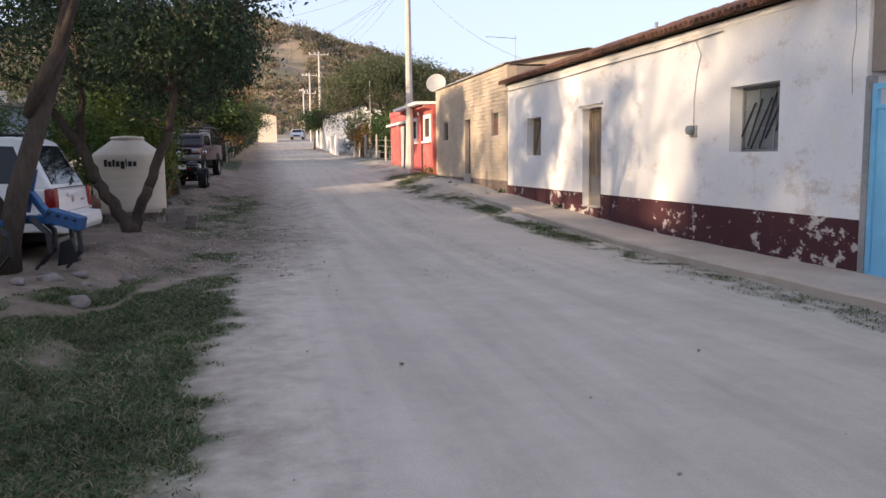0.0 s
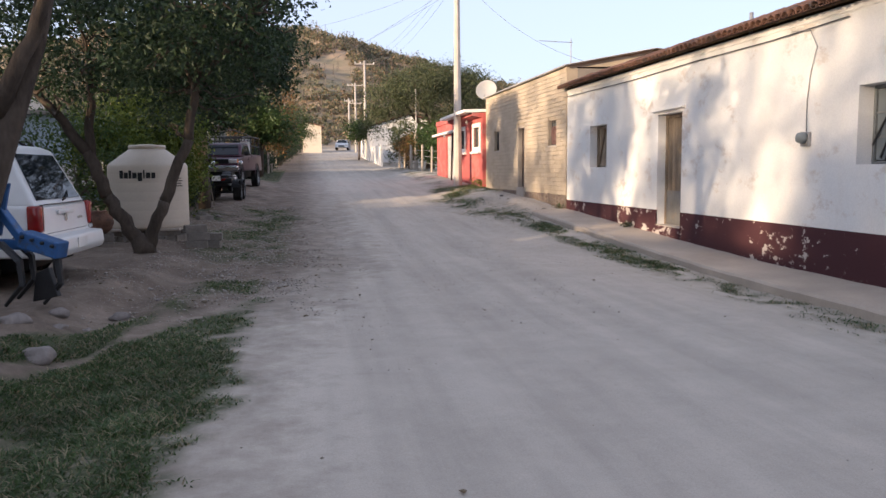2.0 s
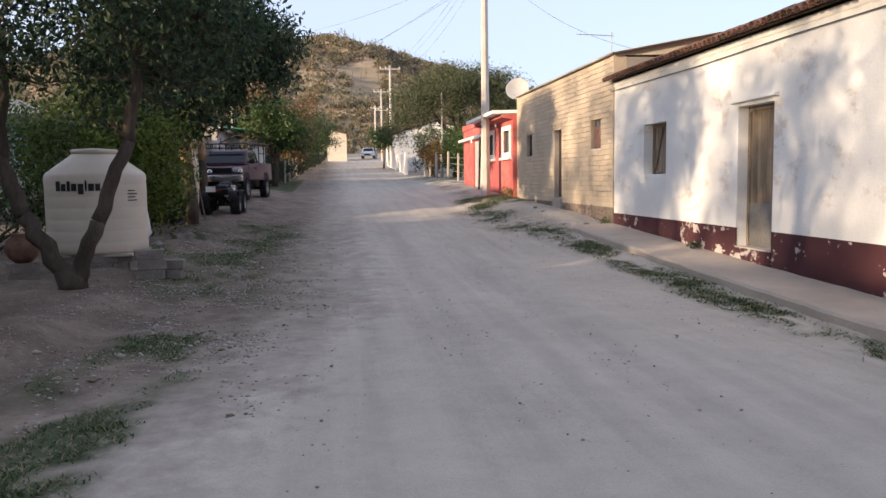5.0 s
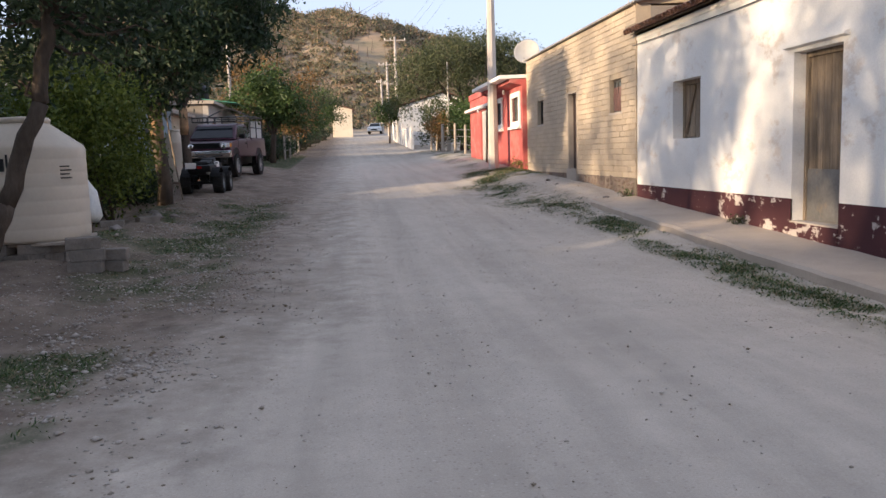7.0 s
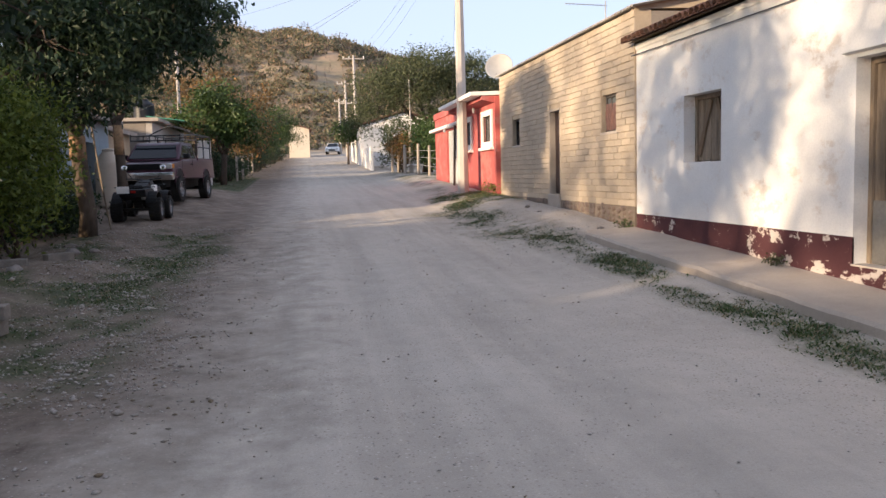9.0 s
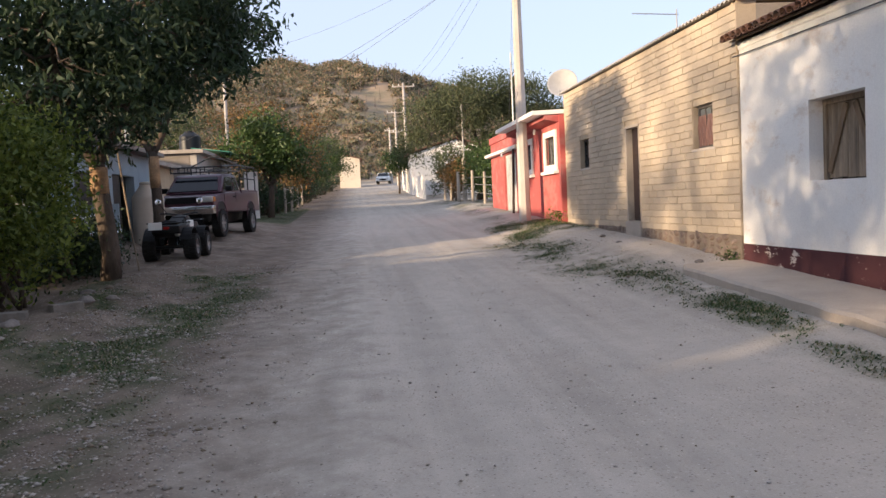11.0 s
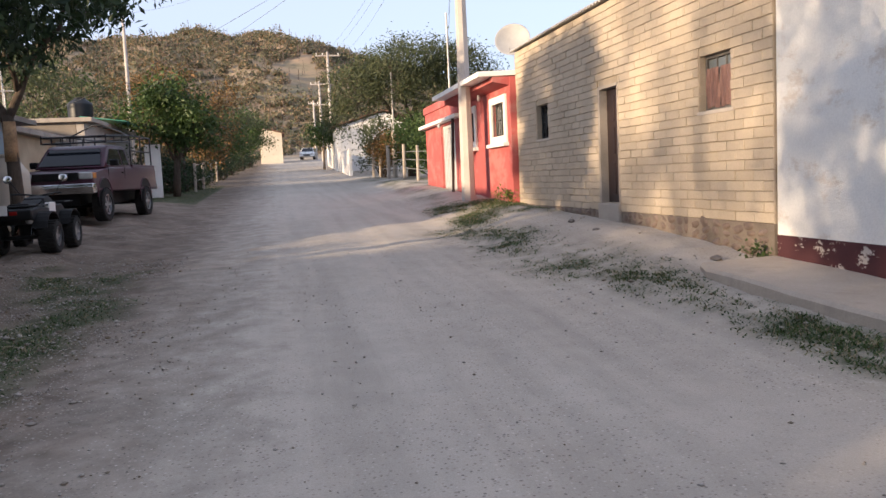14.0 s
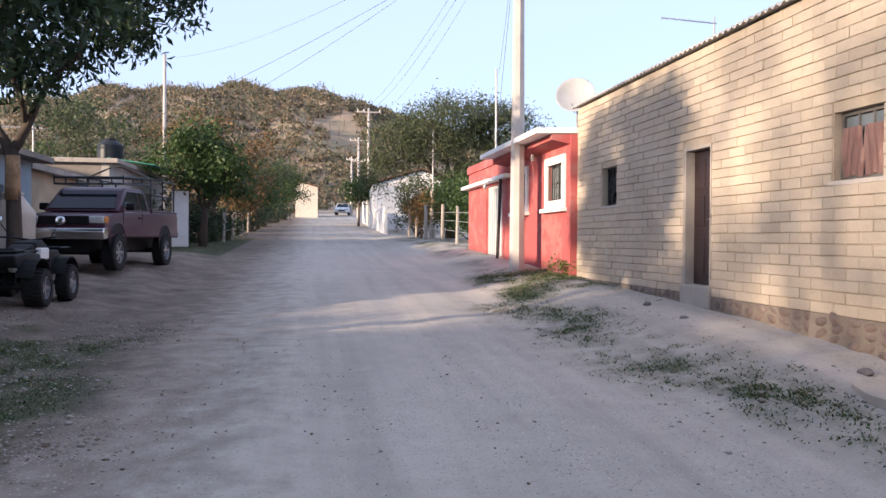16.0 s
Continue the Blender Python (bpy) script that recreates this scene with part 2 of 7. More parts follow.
TILE_FAR = surface("clay_roof_tile_joined", (0.20, 0.105, 0.075), 0.92, 0.4, 2.2, 22, 0.5, stain=(0.075, 0.06, 0.055), per="island", stain_at=(0.48, 0.66))
POLE = surface("cast_concrete_pole", (0.47, 0.42, 0.38), 0.85, 0.15, 1.1, 30, 0.25, stain=(0.36, 0.32, 0.29))
BARK = surface("rough_bark", (0.095, 0.072, 0.055), 0.95, 0.45, 4, 22, 1.0, stretch=(1, 1, 0.35))
BARK_PALE = surface("pale_bark", (0.25, 0.19, 0.14), 0.9, 0.35, 4, 22, 0.8, stretch=(1, 1, 0.35))
PAINT_ORANGE = surface("faded_orange_wash", (0.40, 0.25, 0.135), 0.9, 0.4, 5, 30, 0.6, stain=(0.17, 0.12, 0.09))
CAR_WHITE = surface("white_car_paint", (0.74, 0.73, 0.71), 0.28, 0.06, 1, 10, 0.0, gloss=0.6)
CAR_MAROON = surface("dusty_maroon_car_paint", (0.055, 0.012, 0.027), 0.32, 0.15, 1.4, 12, 0.0, gloss=0.4)
CAR_SILVER = surface("silver_car_paint", (0.55, 0.56, 0.57), 0.3, 0.05, 1, 10, 0.0, metal=0.4, gloss=0.6)
RUBBER = surface("tyre_rubber", (0.022, 0.021, 0.020), 0.85, 0.3, 6, 40, 0.3)
PLASTIC_BLACK = surface("black_plastic", (0.012, 0.012, 0.013), 0.55, 0.25, 4, 40, 0.1, gloss=0.2)
CHROME = surface("scratched_chrome", (0.62, 0.62, 0.62), 0.2, 0.1, 4, 40, 0.02, metal=1.0)
RIM = surface("alloy_rim", (0.42, 0.42, 0.43), 0.35, 0.15, 6, 40, 0.05, metal=0.9)
GLASS = glass_material("dark_window_glass", (0.012, 0.014, 0.018))
GLASS_SKY = glass_material("dusty_window_glass", (0.16, 0.18, 0.19))
LAMP_RED = surface("red_lamp_glass", (0.24, 0.012, 0.010), 0.15, 0.15, 6, 20, 0.0, gloss=0.7)
LAMP_CLEAR = surface("clear_lamp_glass", (0.55, 0.53, 0.50), 0.12, 0.1, 6, 20, 0.0, gloss=0.8)
TANK = surface("beige_tank_plastic", (0.60, 0.52, 0.42), 0.5, 0.08, 1.2, 20, 0.05, stain=(0.54, 0.46, 0.37))
TANK_BLACK = surface("black_tank_plastic", (0.02, 0.021, 0.024), 0.45, 0.2, 2, 20, 0.05)
INK = surface("black_print", (0.018, 0.018, 0.02), 0.6, 0.1, 4, 20, 0.0)
PLOUGH_BLUE = surface("chipped_blue_enamel", (0.035, 0.105, 0.27), 0.4, 0.25, 5, 25, 0.1, stain=(0.06, 0.06, 0.07), gloss=0.5)
CREAM = peeling("cream_wall", (0.64, 0.57, 0.47), (0.45, 0.38, 0.30), 0.62, 0.7, 1.5, streak=(0.5, 0.41, 0.3))
YELLOW_BLOCK = surface("ochre_block_wall", (0.47, 0.37, 0.25), 0.9, 0.2, 1.2, 25, 0.4)
PALE_BLUE = surface("pale_blue_wall", (0.33, 0.385, 0.43), 0.85, 0.1, 1, 30, 0.2, stain=(0.26, 0.30, 0.33))
GREY_WALL = surface("grey_render", (0.27, 0.235, 0.20), 0.92, 0.2, 0.8, 25, 0.4, stain=(0.19, 0.165, 0.14))
GREEN_SHEET = surface("green_roof_sheet", (0.08, 0.27, 0.20), 0.5, 0.2, 1, 12, 0.1)
CURTAIN = surface("brown_plastic_film", (0.26, 0.14, 0.11), 0.35, 0.4, 4, 12, 0.5, gloss=0.5, stretch=(1, 5, 0.6))
CLOTH = surface("white_plastic_bag", (0.70, 0.69, 0.67), 0.5, 0.12, 8, 30, 0.4)
CABLE = surface("weathered_cable", (0.10, 0.10, 0.105), 0.6, 0.2, 4, 20, 0.0)
GRASS = leaf_material("verge_grass", (0.036, 0.072, 0.024), (0.115, 0.165, 0.056), (0.34, 0.28, 0.17))
LEAF_DARK = leaf_material("dark_tree_leaves", (0.016, 0.034, 0.017), (0.060, 0.092, 0.042))
LEAF_MID = leaf_material("green_tree_leaves", (0.035, 0.065, 0.018), (0.095, 0.145, 0.040))
LEAF_VINE = leaf_material("yellow_green_leaves", (0.05, 0.085, 0.012), (0.21, 0.25, 0.045))
LEAF_GREY = leaf_material("grey_green_leaves", (0.060, 0.078, 0.034), (0.135, 0.150, 0.070))
LEAF_DRY = leaf_material("dry_season_leaves", (0.10, 0.075, 0.030), (0.25, 0.165, 0.065), (0.33, 0.17, 0.06))
# dry scrub leaves, lightened and greyed in colour for distant haze
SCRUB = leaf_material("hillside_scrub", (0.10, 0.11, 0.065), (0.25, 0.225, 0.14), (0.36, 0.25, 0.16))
TWIG = surface("grey_twigs", (0.23, 0.18, 0.14), 0.95, 0.3, 3, 20, 0.2)
PEBBLE = surface("road_gravel", (0.46, 0.41, 0.36), 0.9, 0.2, 5, 40, 0.2, per="island", spread=0.6)

# ---- building blocks ----
WORLD = {}


def thing(name, label, category, at=(0, 0, 0), turn=0.0, group="", kind=""):
    """An Empty at the thing's base, which its parts hang under."""
    e = new(name)
    e.empty_display_size = 0.2
    e.matrix_basis = pose(*at, 0, 0, turn)
    WORLD[e] = pose(*at, 0, 0, turn)
    return tagged(e, label, category, group, kind)


def finish(name, bm, mat, smooth=False):
    me = bpy.data.meshes.new(name)
    bmesh.ops.recalc_face_normals(bm, faces=bm.faces[:])
    bm.to_mesh(me)
    bm.free()
    me.materials.append(mat)
    if smooth:
        me.shade_smooth()
    return me


def part(name, bm, mat, parent, label="", smooth=False, absolute=False):
    """One mesh under a thing or a part, in the thing's own coordinates, or the world's with absolute."""
    ob = new(name, finish(name, bm, mat, smooth))
    ob.parent = parent
    if absolute:
        ob.matrix_parent_inverse = WORLD[parent].inverted()
        WORLD[ob] = Matrix()
    else:
        WORLD[ob] = WORLD.get(parent, Matrix())
    if label:
        ob["label"] = label
    return ob


def single(name, bm, mat, label, category, group="", kind="", smooth=False, at=None, turn=0.0):
    ob = new(name, finish(name, bm, mat, smooth))
    if at:
        ob.matrix_basis = pose(*at, 0, 0, turn)
    WORLD[ob] = ob.matrix_basis.copy()
    return tagged(ob, label, category, group, kind)


def box(x0, y0, z0, x1, y1, z1, bevel=0.0, bm=None, m=None):
    bm = bm or bmesh.new()
    vs = [bm.verts.new((x, y, z)) for x in (x0, x1) for y in (y0, y1) for z in (z0, z1)]
    fs = [bm.faces.new([vs[i] for i in q]) for q in ((0, 1, 3, 2), (4, 6, 7, 5), (0, 4, 5, 1), (2, 3, 7, 6), (0, 2, 6, 4), (1, 5, 7, 3))]
    if bevel:
        es = list({e for f in fs for e in f.edges})
        r = bmesh.ops.bevel(bm, geom=es, offset=bevel, segments=2, affect="EDGES", profile=0.5)
        vs = list({v for f in r["faces"] for v in f.verts})
    if m is not None:
        bmesh.ops.transform(bm, matrix=m, verts=[v for v in vs if v.is_valid])
    return bm


def tube(points, radii, sides=8, bm=None, cap=True):
    """A round rod, pipe, limb or cable through the points."""
    bm = bm or bmesh.new()
    pts = [Vector(p) for p in points]
    if isinstance(radii, (int, float)):
        radii = [radii] * len(pts)
    rings, up = [], None
    for i, p in enumerate(pts):
        d = (pts[min(i + 1, len(pts) - 1)] - pts[max(i - 1, 0)]).normalized()
        if up is None:
            up = d.orthogonal().normalized()
        up = (up - d * up.dot(d)).normalized()
        side = d.cross(up)
        rings.append([bm.verts.new(p + (up * math.cos(a) + side * math.sin(a)) * radii[i]) for a in (2 * math.pi * k / sides for k in range(sides))])
    for a, b in zip(rings, rings[1:]):
        for k in range(sides):
            bm.faces.new((a[k], a[(k + 1) % sides], b[(k + 1) % sides], b[k]))
    if cap:
        bm.faces.new(rings[0][::-1])
        bm.faces.new(rings[-1])
    return bm


def turned(profile, sides=24, bm=None, m=None):
    """A body of revolution about z from (radius, height) pairs."""
    bm = bm or bmesh.new()
    m = m or Matrix()
    rings = [[bm.verts.new(m @ Vector((r * math.cos(2 * math.pi * k / sides), r * math.sin(2 * math.pi * k / sides), z))) for k in range(sides)] for r, z in profile]
    for a, b in zip(rings, rings[1:]):
        for k in range(sides):
            bm.faces.new((a[k], a[(k + 1) % sides], b[(k + 1) % sides], b[k]))
    bm.faces.new(rings[0][::-1])
    bm.faces.new(rings[-1])
    return bm


def prism(outline, y0, y1, bm=None, bevel=0.0):
    """An outline in x and z drawn out along y."""
    bm = bm or bmesh.new()
    a = [bm.verts.new((x, y0, z)) for x, z in outline]
    b = [bm.verts.new((x, y1, z)) for x, z in outline]
    fs = [bm.faces.new(a), bm.faces.new(b[::-1])]
    n = len(a)
    for i in range(n):
        fs.append(bm.faces.new((a[i], b[i], b[(i + 1) % n], a[(i + 1) % n])))
    if bevel:
        bmesh.ops.bevel(bm, geom=[e for e in bm.edges], offset=bevel, segments=2, affect="EDGES", profile=0.5)
    return bm


def holed_wall(x0, x1, y0, y1, z0, z1, holes):
    """A wall along y from x0 to x1 thick, with openings (ya, yb, za, zb) right through it."""
    ys = sorted({y0, y1, *[v for h in holes for v in h[:2]]})
    zs = sorted({z0, z1, *[v for h in holes for v in h[2:]]})
    bm = bmesh.new()
    vert = {}

    def v(x, y, z):
        if (x, y, z) not in vert:
            vert[(x, y, z)] = bm.verts.new((x, y, z))
        return vert[(x, y, z)]

    def solid(i, j):
        if not (0 <= i < len(ys) - 1 and 0 <= j < len(zs) - 1):
            return False
        cy, cz = (ys[i] + ys[i + 1]) / 2, (zs[j] + zs[j + 1]) / 2
        return not any(a < cy < b and c < cz < d for a, b, c, d in holes)

    for i in range(len(ys) - 1):
        for j in range(len(zs) - 1):
            if not solid(i, j):
                continue
            a, b, c, d = ys[i], ys[i + 1], zs[j], zs[j + 1]
            for x in (x0, x1):
                bm.faces.new((v(x, a, c), v(x, b, c), v(x, b, d), v(x, a, d)))
            for di, dj, p, q in ((-1, 0, (a, c), (a, d)), (1, 0, (b, c), (b, d)), (0, -1, (a, c), (b, c)), (0, 1, (a, d), (b, d))):
                if not solid(i + di, j + dj):
                    bm.faces.new((v(x0, *p), v(x1, *p), v(x1, *q), v(x0, *q)))
    return bm


def array_mesh(name, verts, faces, mat):
    """A large mesh from numpy arrays of points and equal-sided faces."""
    me = bpy.data.meshes.new(name)
    n, k = faces.shape
    me.vertices.add(len(verts))
    me.vertices.foreach_set("co", np.ascontiguousarray(verts, dtype=np.float32).ravel())
    me.loops.add(n * k)
    me.loops.foreach_set("vertex_index", np.ascontiguousarray(faces, dtype=np.int32).ravel())
    me.polygons.add(n)
    me.polygons.foreach_set("loop_start", np.arange(0, n * k, k, dtype=np.int32))
    me.update(calc_edges=True)
    me.materials.append(mat)
    return me


def leaf_arrays(rng, centre, size, n_dir=None, droop=0.3, slim=0.42):
    """Folded lozenge leaves at the given points."""
    n = len(centre)
    a = rng.normal(size=(n, 3))
    a[:, 2] -= droop
    a /= np.linalg.norm(a, axis=1, keepdims=True) + 1e-9
    b = np.cross(a, rng.normal(size=(n, 3)))
    b /= np.linalg.norm(b, axis=1, keepdims=True) + 1e-9
    c = np.cross(a, b)
    s = (size * rng.uniform(0.6, 1.3, n))[:, None]
    v = np.empty((n, 4, 3))
    v[:, 0] = centre - a * s * 0.5
    v[:, 1] = centre + b * s * slim * 0.5 + c * s * 0.1
    v[:, 2] = centre + a * s * 0.5
    v[:, 3] = centre - b * s * slim * 0.5 + c * s * 0.1
    f = np.arange(n * 4).reshape(n, 4)
    f = np.concatenate([f[:, [0, 1, 2]], f[:, [0, 2, 3]]])
    return v.reshape(-1, 3), f


def crown_points(rng, blobs, n, clump=0.28, per=24):
    """Leaf positions: sprays gathered towards the outside of the blobs (x, y, z, rx, ry, rz), with gaps."""
    vol = np.array([b[3] * b[4] * b[5] for b in blobs])
    pick = rng.choice(len(blobs), size=n // per, p=vol / vol.sum())
    d = rng.normal(size=(len(pick), 3))
    d /= np.linalg.norm(d, axis=1, keepdims=True)
    r = rng.uniform(0.25, 1.0, len(pick)) ** 0.45
    bl = np.array(blobs)[pick]
    p = bl[:, :3] + d * r[:, None] * bl[:, 3:]
    keep = np.array([noise.noise(Vector(q) * 1.3) + 0.7 * noise.noise(Vector(q) * 2.9) for q in p]) > -0.02
    p = p[keep]
    q = np.repeat(p, per, axis=0)
    return q + rng.normal(size=q.shape) * clump * np.array([1, 1, 0.8])


def crown(parent, blobs, n, size, mat, seed, clump=0.28, name="crown", droop=0.3, slim=0.42, per=24):
    rng = np.random.default_rng(seed)
    p = crown_points(rng, blobs, n, clump, per)
    v, f = leaf_arrays(rng, p, size, droop=droop, slim=slim)
    ob = new(name, array_mesh(name, v, f, mat))
    ob.parent = parent
    return ob


def limb(bm, rng, start, end, r0, r1, wob=0.12, steps=6, sides=7):
    s, e = Vector(start), Vector(end)
    ln = (e - s).length
    pts = []
    for i in range(steps + 1):
        t = i / steps
        o = Vector(rng.normal(size=3)) * wob * ln * 0.25 * math.sin(math.pi * t)
        pts.append(s.lerp(e, t) + o)
    tube(pts, [r0 + (r1 - r0) * i / steps for i in range(steps + 1)], sides, bm)
    return pts


def tree(name, label, at, trunk, limbs, blobs, n, size, leaf, bark, seed, twigs=30, clump=0.28, group="", droop=0.3, slim=0.42):
    """trunk: points with radii in local metres; limbs: (start, end, r0, r1)."""
    rng = np.random.default_rng(seed)
    e = thing(name, label, "tree", at, group=group)
    bm = bmesh.new()
    tube([p[:3] for p in trunk], [p[3] for p in trunk], 10, bm)
    ends = []
    for s, t, r0, r1 in limbs:
        ends.append(limb(bm, rng, s, t, r0, r1)[-3:])
    bl = np.array(blobs)
    for i in range(twigs):
        b = bl[rng.integers(len(bl))]
        d = rng.normal(size=3)
        d /= np.linalg.norm(d)
        tip = b[:3] + d * b[3:] * 0.85
        src = ends[rng.integers(len(ends))] if ends else [Vector(trunk[-1][:3])]
        s = min((q for en in ends for q in en), key=lambda q: (q - Vector(tip)).length) if ends else src[0]
        limb(bm, rng, s, tip, 0.028, 0.006, 0.3, 5, 5)
    part("trunk", bm, bark, e, smooth=True)
    crown(e, blobs, n, size, leaf, seed + 1, clump, droop=droop, slim=slim)
    return e


def smooth_step(a, b, v):
    t = np.clip((v - a) / (b - a), 0, 1)
    return t * t * (3 - 2 * t)


def ease(a, b, v):
    t = min(1.0, max(0.0, (v - a) / (b - a)))
    return t * t * (3 - 2 * t)


def unevenness(x, y):
    """Small bumps of the trodden ground."""
    amp = 0.016 + 0.085 * ease(0.4, -2.0, x) + 0.02 * ease(4.6, 5.6, x)
    return amp * (noise.noise(Vector((x * 1.1, y * 0.9, 0))) + 0.45 * noise.noise(Vector((x * 3.7, y * 3.1, 4))))


def walk_top(y):
    return 0.205 + 0.0435 * (np.sqrt((y - 14.0) ** 2 + 4.0) + (y - 14.0)) / 2


def road_z(y):
    y = np.asarray(y, dtype=float)
    near = 0.17 + 0.036 * (np.sqrt((y - 18) ** 2 + 9) + (y - 18)) / 2
    return near + 0.016 * np.maximum(0, y - 60)


def ground_z(x, y):
    """The height of the ground: street, verges, banks, hill."""
    x, y = np.asarray(x, dtype=float), np.asarray(y, dtype=float)
    z = road_z(np.clip(y, -60, 122))
    verge = smooth_step(4.6, 6.1, x)
    z = np.where(y < 25, z + verge * smooth_step(-4, 6, y) * (walk_top(np.clip(y, 2, 24)) - 0.13 - z) * smooth_step(26, 23.5, y), z)
    z = z + smooth_step(4.8, 7.0, x) * smooth_step(23.0, 26.0, y) * 0.30 * smooth_step(70, 50, y)
    left = smooth_step(-0.9, -2.6, x)
    z = z + left * 0.17 * smooth_step(70, 40, y)
    z = z - 0.15 * np.exp(-((x + 1.75 + 0.25 * np.sin(y * 0.7)) / 0.33) ** 2) * smooth_step(3, 6, y) * smooth_step(17, 12, y)
    z = z - 0.05 * np.exp(-((x - 0.0) / 0.9) ** 2) * smooth_step(27, 30, y) * smooth_step(45, 38, y)
    # hill across the end of the street
    ridge = 26 + 12.5 * np.exp(-((x + 22) / 52) ** 2) + 1.1 * np.sin(x * 0.09 + 1.0) + 0.7 * np.sin(x * 0.23)
    ridge = ridge - 15 * smooth_step(20, 110, x) - 6 * smooth_step(-70, -170, x)
    up = np.clip((y - 122) / 128.0, 0, 1)
    z = z + ridge * (0.35 * up + 0.65 * up * up * (3 - 2 * up)) + up * 0.9 * np.sin(x * 0.35 + y * 0.11)
    z = z - (y > 262) * np.minimum((y - 262) * 0.25, z)
    return z


def floor_z(x, y):
    return float(ground_z(x, y))

# ---- ground ----


def verge_density(x, y):
    """How grassy a spot is, 0 to 1."""
    p = noise.noise(Vector((x * 0.8, y * 0.5, 7))) + 0.6 * noise.noise(Vector((x * 2.6, y * 1.9, 3)))
    fine = noise.noise(Vector((x * 6.5, y * 4.2, 9)))
    edge = 0.5 * noise.noise(Vector((y * 0.45, 1.3, 0))) + 0.3 * noise.noise(Vector((y * 1.7, 4.3, 0)))

    def hump(v, a, b, c, d):
        return ease(a, b, v) * ease(d, c, v)

    d = 0.0
    if x < 1:
        past = y - (8.15 + 2.12 * (x + 2.42)) + 0.5 * p
        ragged = ease(-0.25 + edge * 0.7, -0.75 + edge * 0.7, x + 0.5 * p + 0.25 * fine)
        d = max(d, ease(0.05, -0.35, past) * (0.95 + 1.0 * p) * ragged * ease(-4, 1, y))
        d = max(d, hump(past, 0.5, 0.8, 1.4, 2.1) * (0.55 + 1.0 * p) * ease(-1.2, -1.8, x))
        d = max(d, hump(y, 10.5, 12.0, 13.5, 16.0) * (0.25 + 1.2 * p) * hump(x, -1.7, -1.2, -0.6, -0.25))
        d = max(d, (0.28 + 1.1 * p) * hump(y, 15, 18, 27, 31) * hump(x + edge * 0.5, -2.2, -1.3, -0.7, 0.3))
        d = max(d, (0.32 + 1.0 * p) * hump(y, 18.5, 21, 25, 28) * hump(x, -3.4, -2.4, -1.4, -0.6))
        if y > 44 and x < -1.2:
            d = max(d, (0.7 + 0.6 * p) * ease(44, 47, y))
    else:
        c = 5.86 + 0.14 * edge if y < 22.0 else 5.86 - 0.09 * (y - 22.0)
        w = 0.60 if y < 22.0 else min(1.15, 0.60 + 0.15 * (y - 22))
        if y < 34:
            lush = 0.60 - 0.18 * ease(14, 19, y)
            d = max(d, max(0.0, 1 - (abs(x - c) / w) ** 1.5) * (lush + 0.75 * p + 0.45 * fine) * hump(y, 1, 5, 29, 33))
        d = max(d, (0.5 + 0.9 * p) * hump(y, 29.5, 32, 35, 37) * hump(x, 4.9, 5.8, 7.2, 7.6))
        if y > 36:
            d = max(d, (0.3 + 0.7 * p) * hump(x, 5.4, 6.4, 9, 10))
    return d


def build_ground():
    def axis(spans):
        out = []
        for a, b, s in spans:
            out += list(np.arange(a, b, s))
        return np.array(out + [spans[-1][1]])

    xs = axis([(-900, -300, 100), (-300, -60, 20), (-60, -12, 4), (-12, -5, 0.5), (-5, 8, 0.13), (8, 14, 0.75), (14, 60, 4), (60, 300, 20), (300, 901, 100)])
    ys = axis([(-400, -60, 40), (-60, -6, 3), (-6, 34, 0.13), (34, 60, 0.4), (60, 122, 2), (122, 270, 4), (270, 400, 20), (400, 1400, 125)])
    gx, gy = np.meshgrid(xs, ys)
    z = ground_z(gx, gy)
    near = (gx > -6) & (gx < 9) & (gy > -6) & (gy < 45)
    rough = np.zeros_like(z)
    for i, j in zip(*np.nonzero(near)):
        x, y = gx[i, j], gy[i, j]
        rough[i, j] = unevenness(x, y) + 0.010 * math.sin(x * 5.2 + 0.5 * noise.noise(Vector((y * 0.2, 0, 3)))) * ease(0.0, 1.0, x) * ease(4.6, 3.6, x)
    z = z + rough
    idx = np.arange(z.size).reshape(z.shape)
    f = np.stack([idx[:-1, :-1], idx[:-1, 1:], idx[1:, 1:], idx[1:, :-1]], -1).reshape(-1, 4)
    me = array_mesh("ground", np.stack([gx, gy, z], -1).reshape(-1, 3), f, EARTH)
    me.shade_smooth()
    cover = np.zeros(z.size, dtype=np.float32)
    flat_x, flat_y = gx.ravel(), gy.ravel()
    for i in np.nonzero((flat_x > -6) & (flat_x < 8.5) & (flat_y > 1) & (flat_y < 62))[0]:
        cover[i] = min(0.95, max(0.0, (verge_density(flat_x[i], flat_y[i]) - 0.05) * (2.6 if flat_x[i] < 1 else 1.3)))
    att = me.attributes.new("cover", "FLOAT", "POINT")
    att.data.foreach_set("value", cover)
    ob = new("ground", me)
    return tagged(ob, "dusty tan earth street with ruts, gravel and a scrubby hill beyond", "ground", kind="structure")


build_ground()


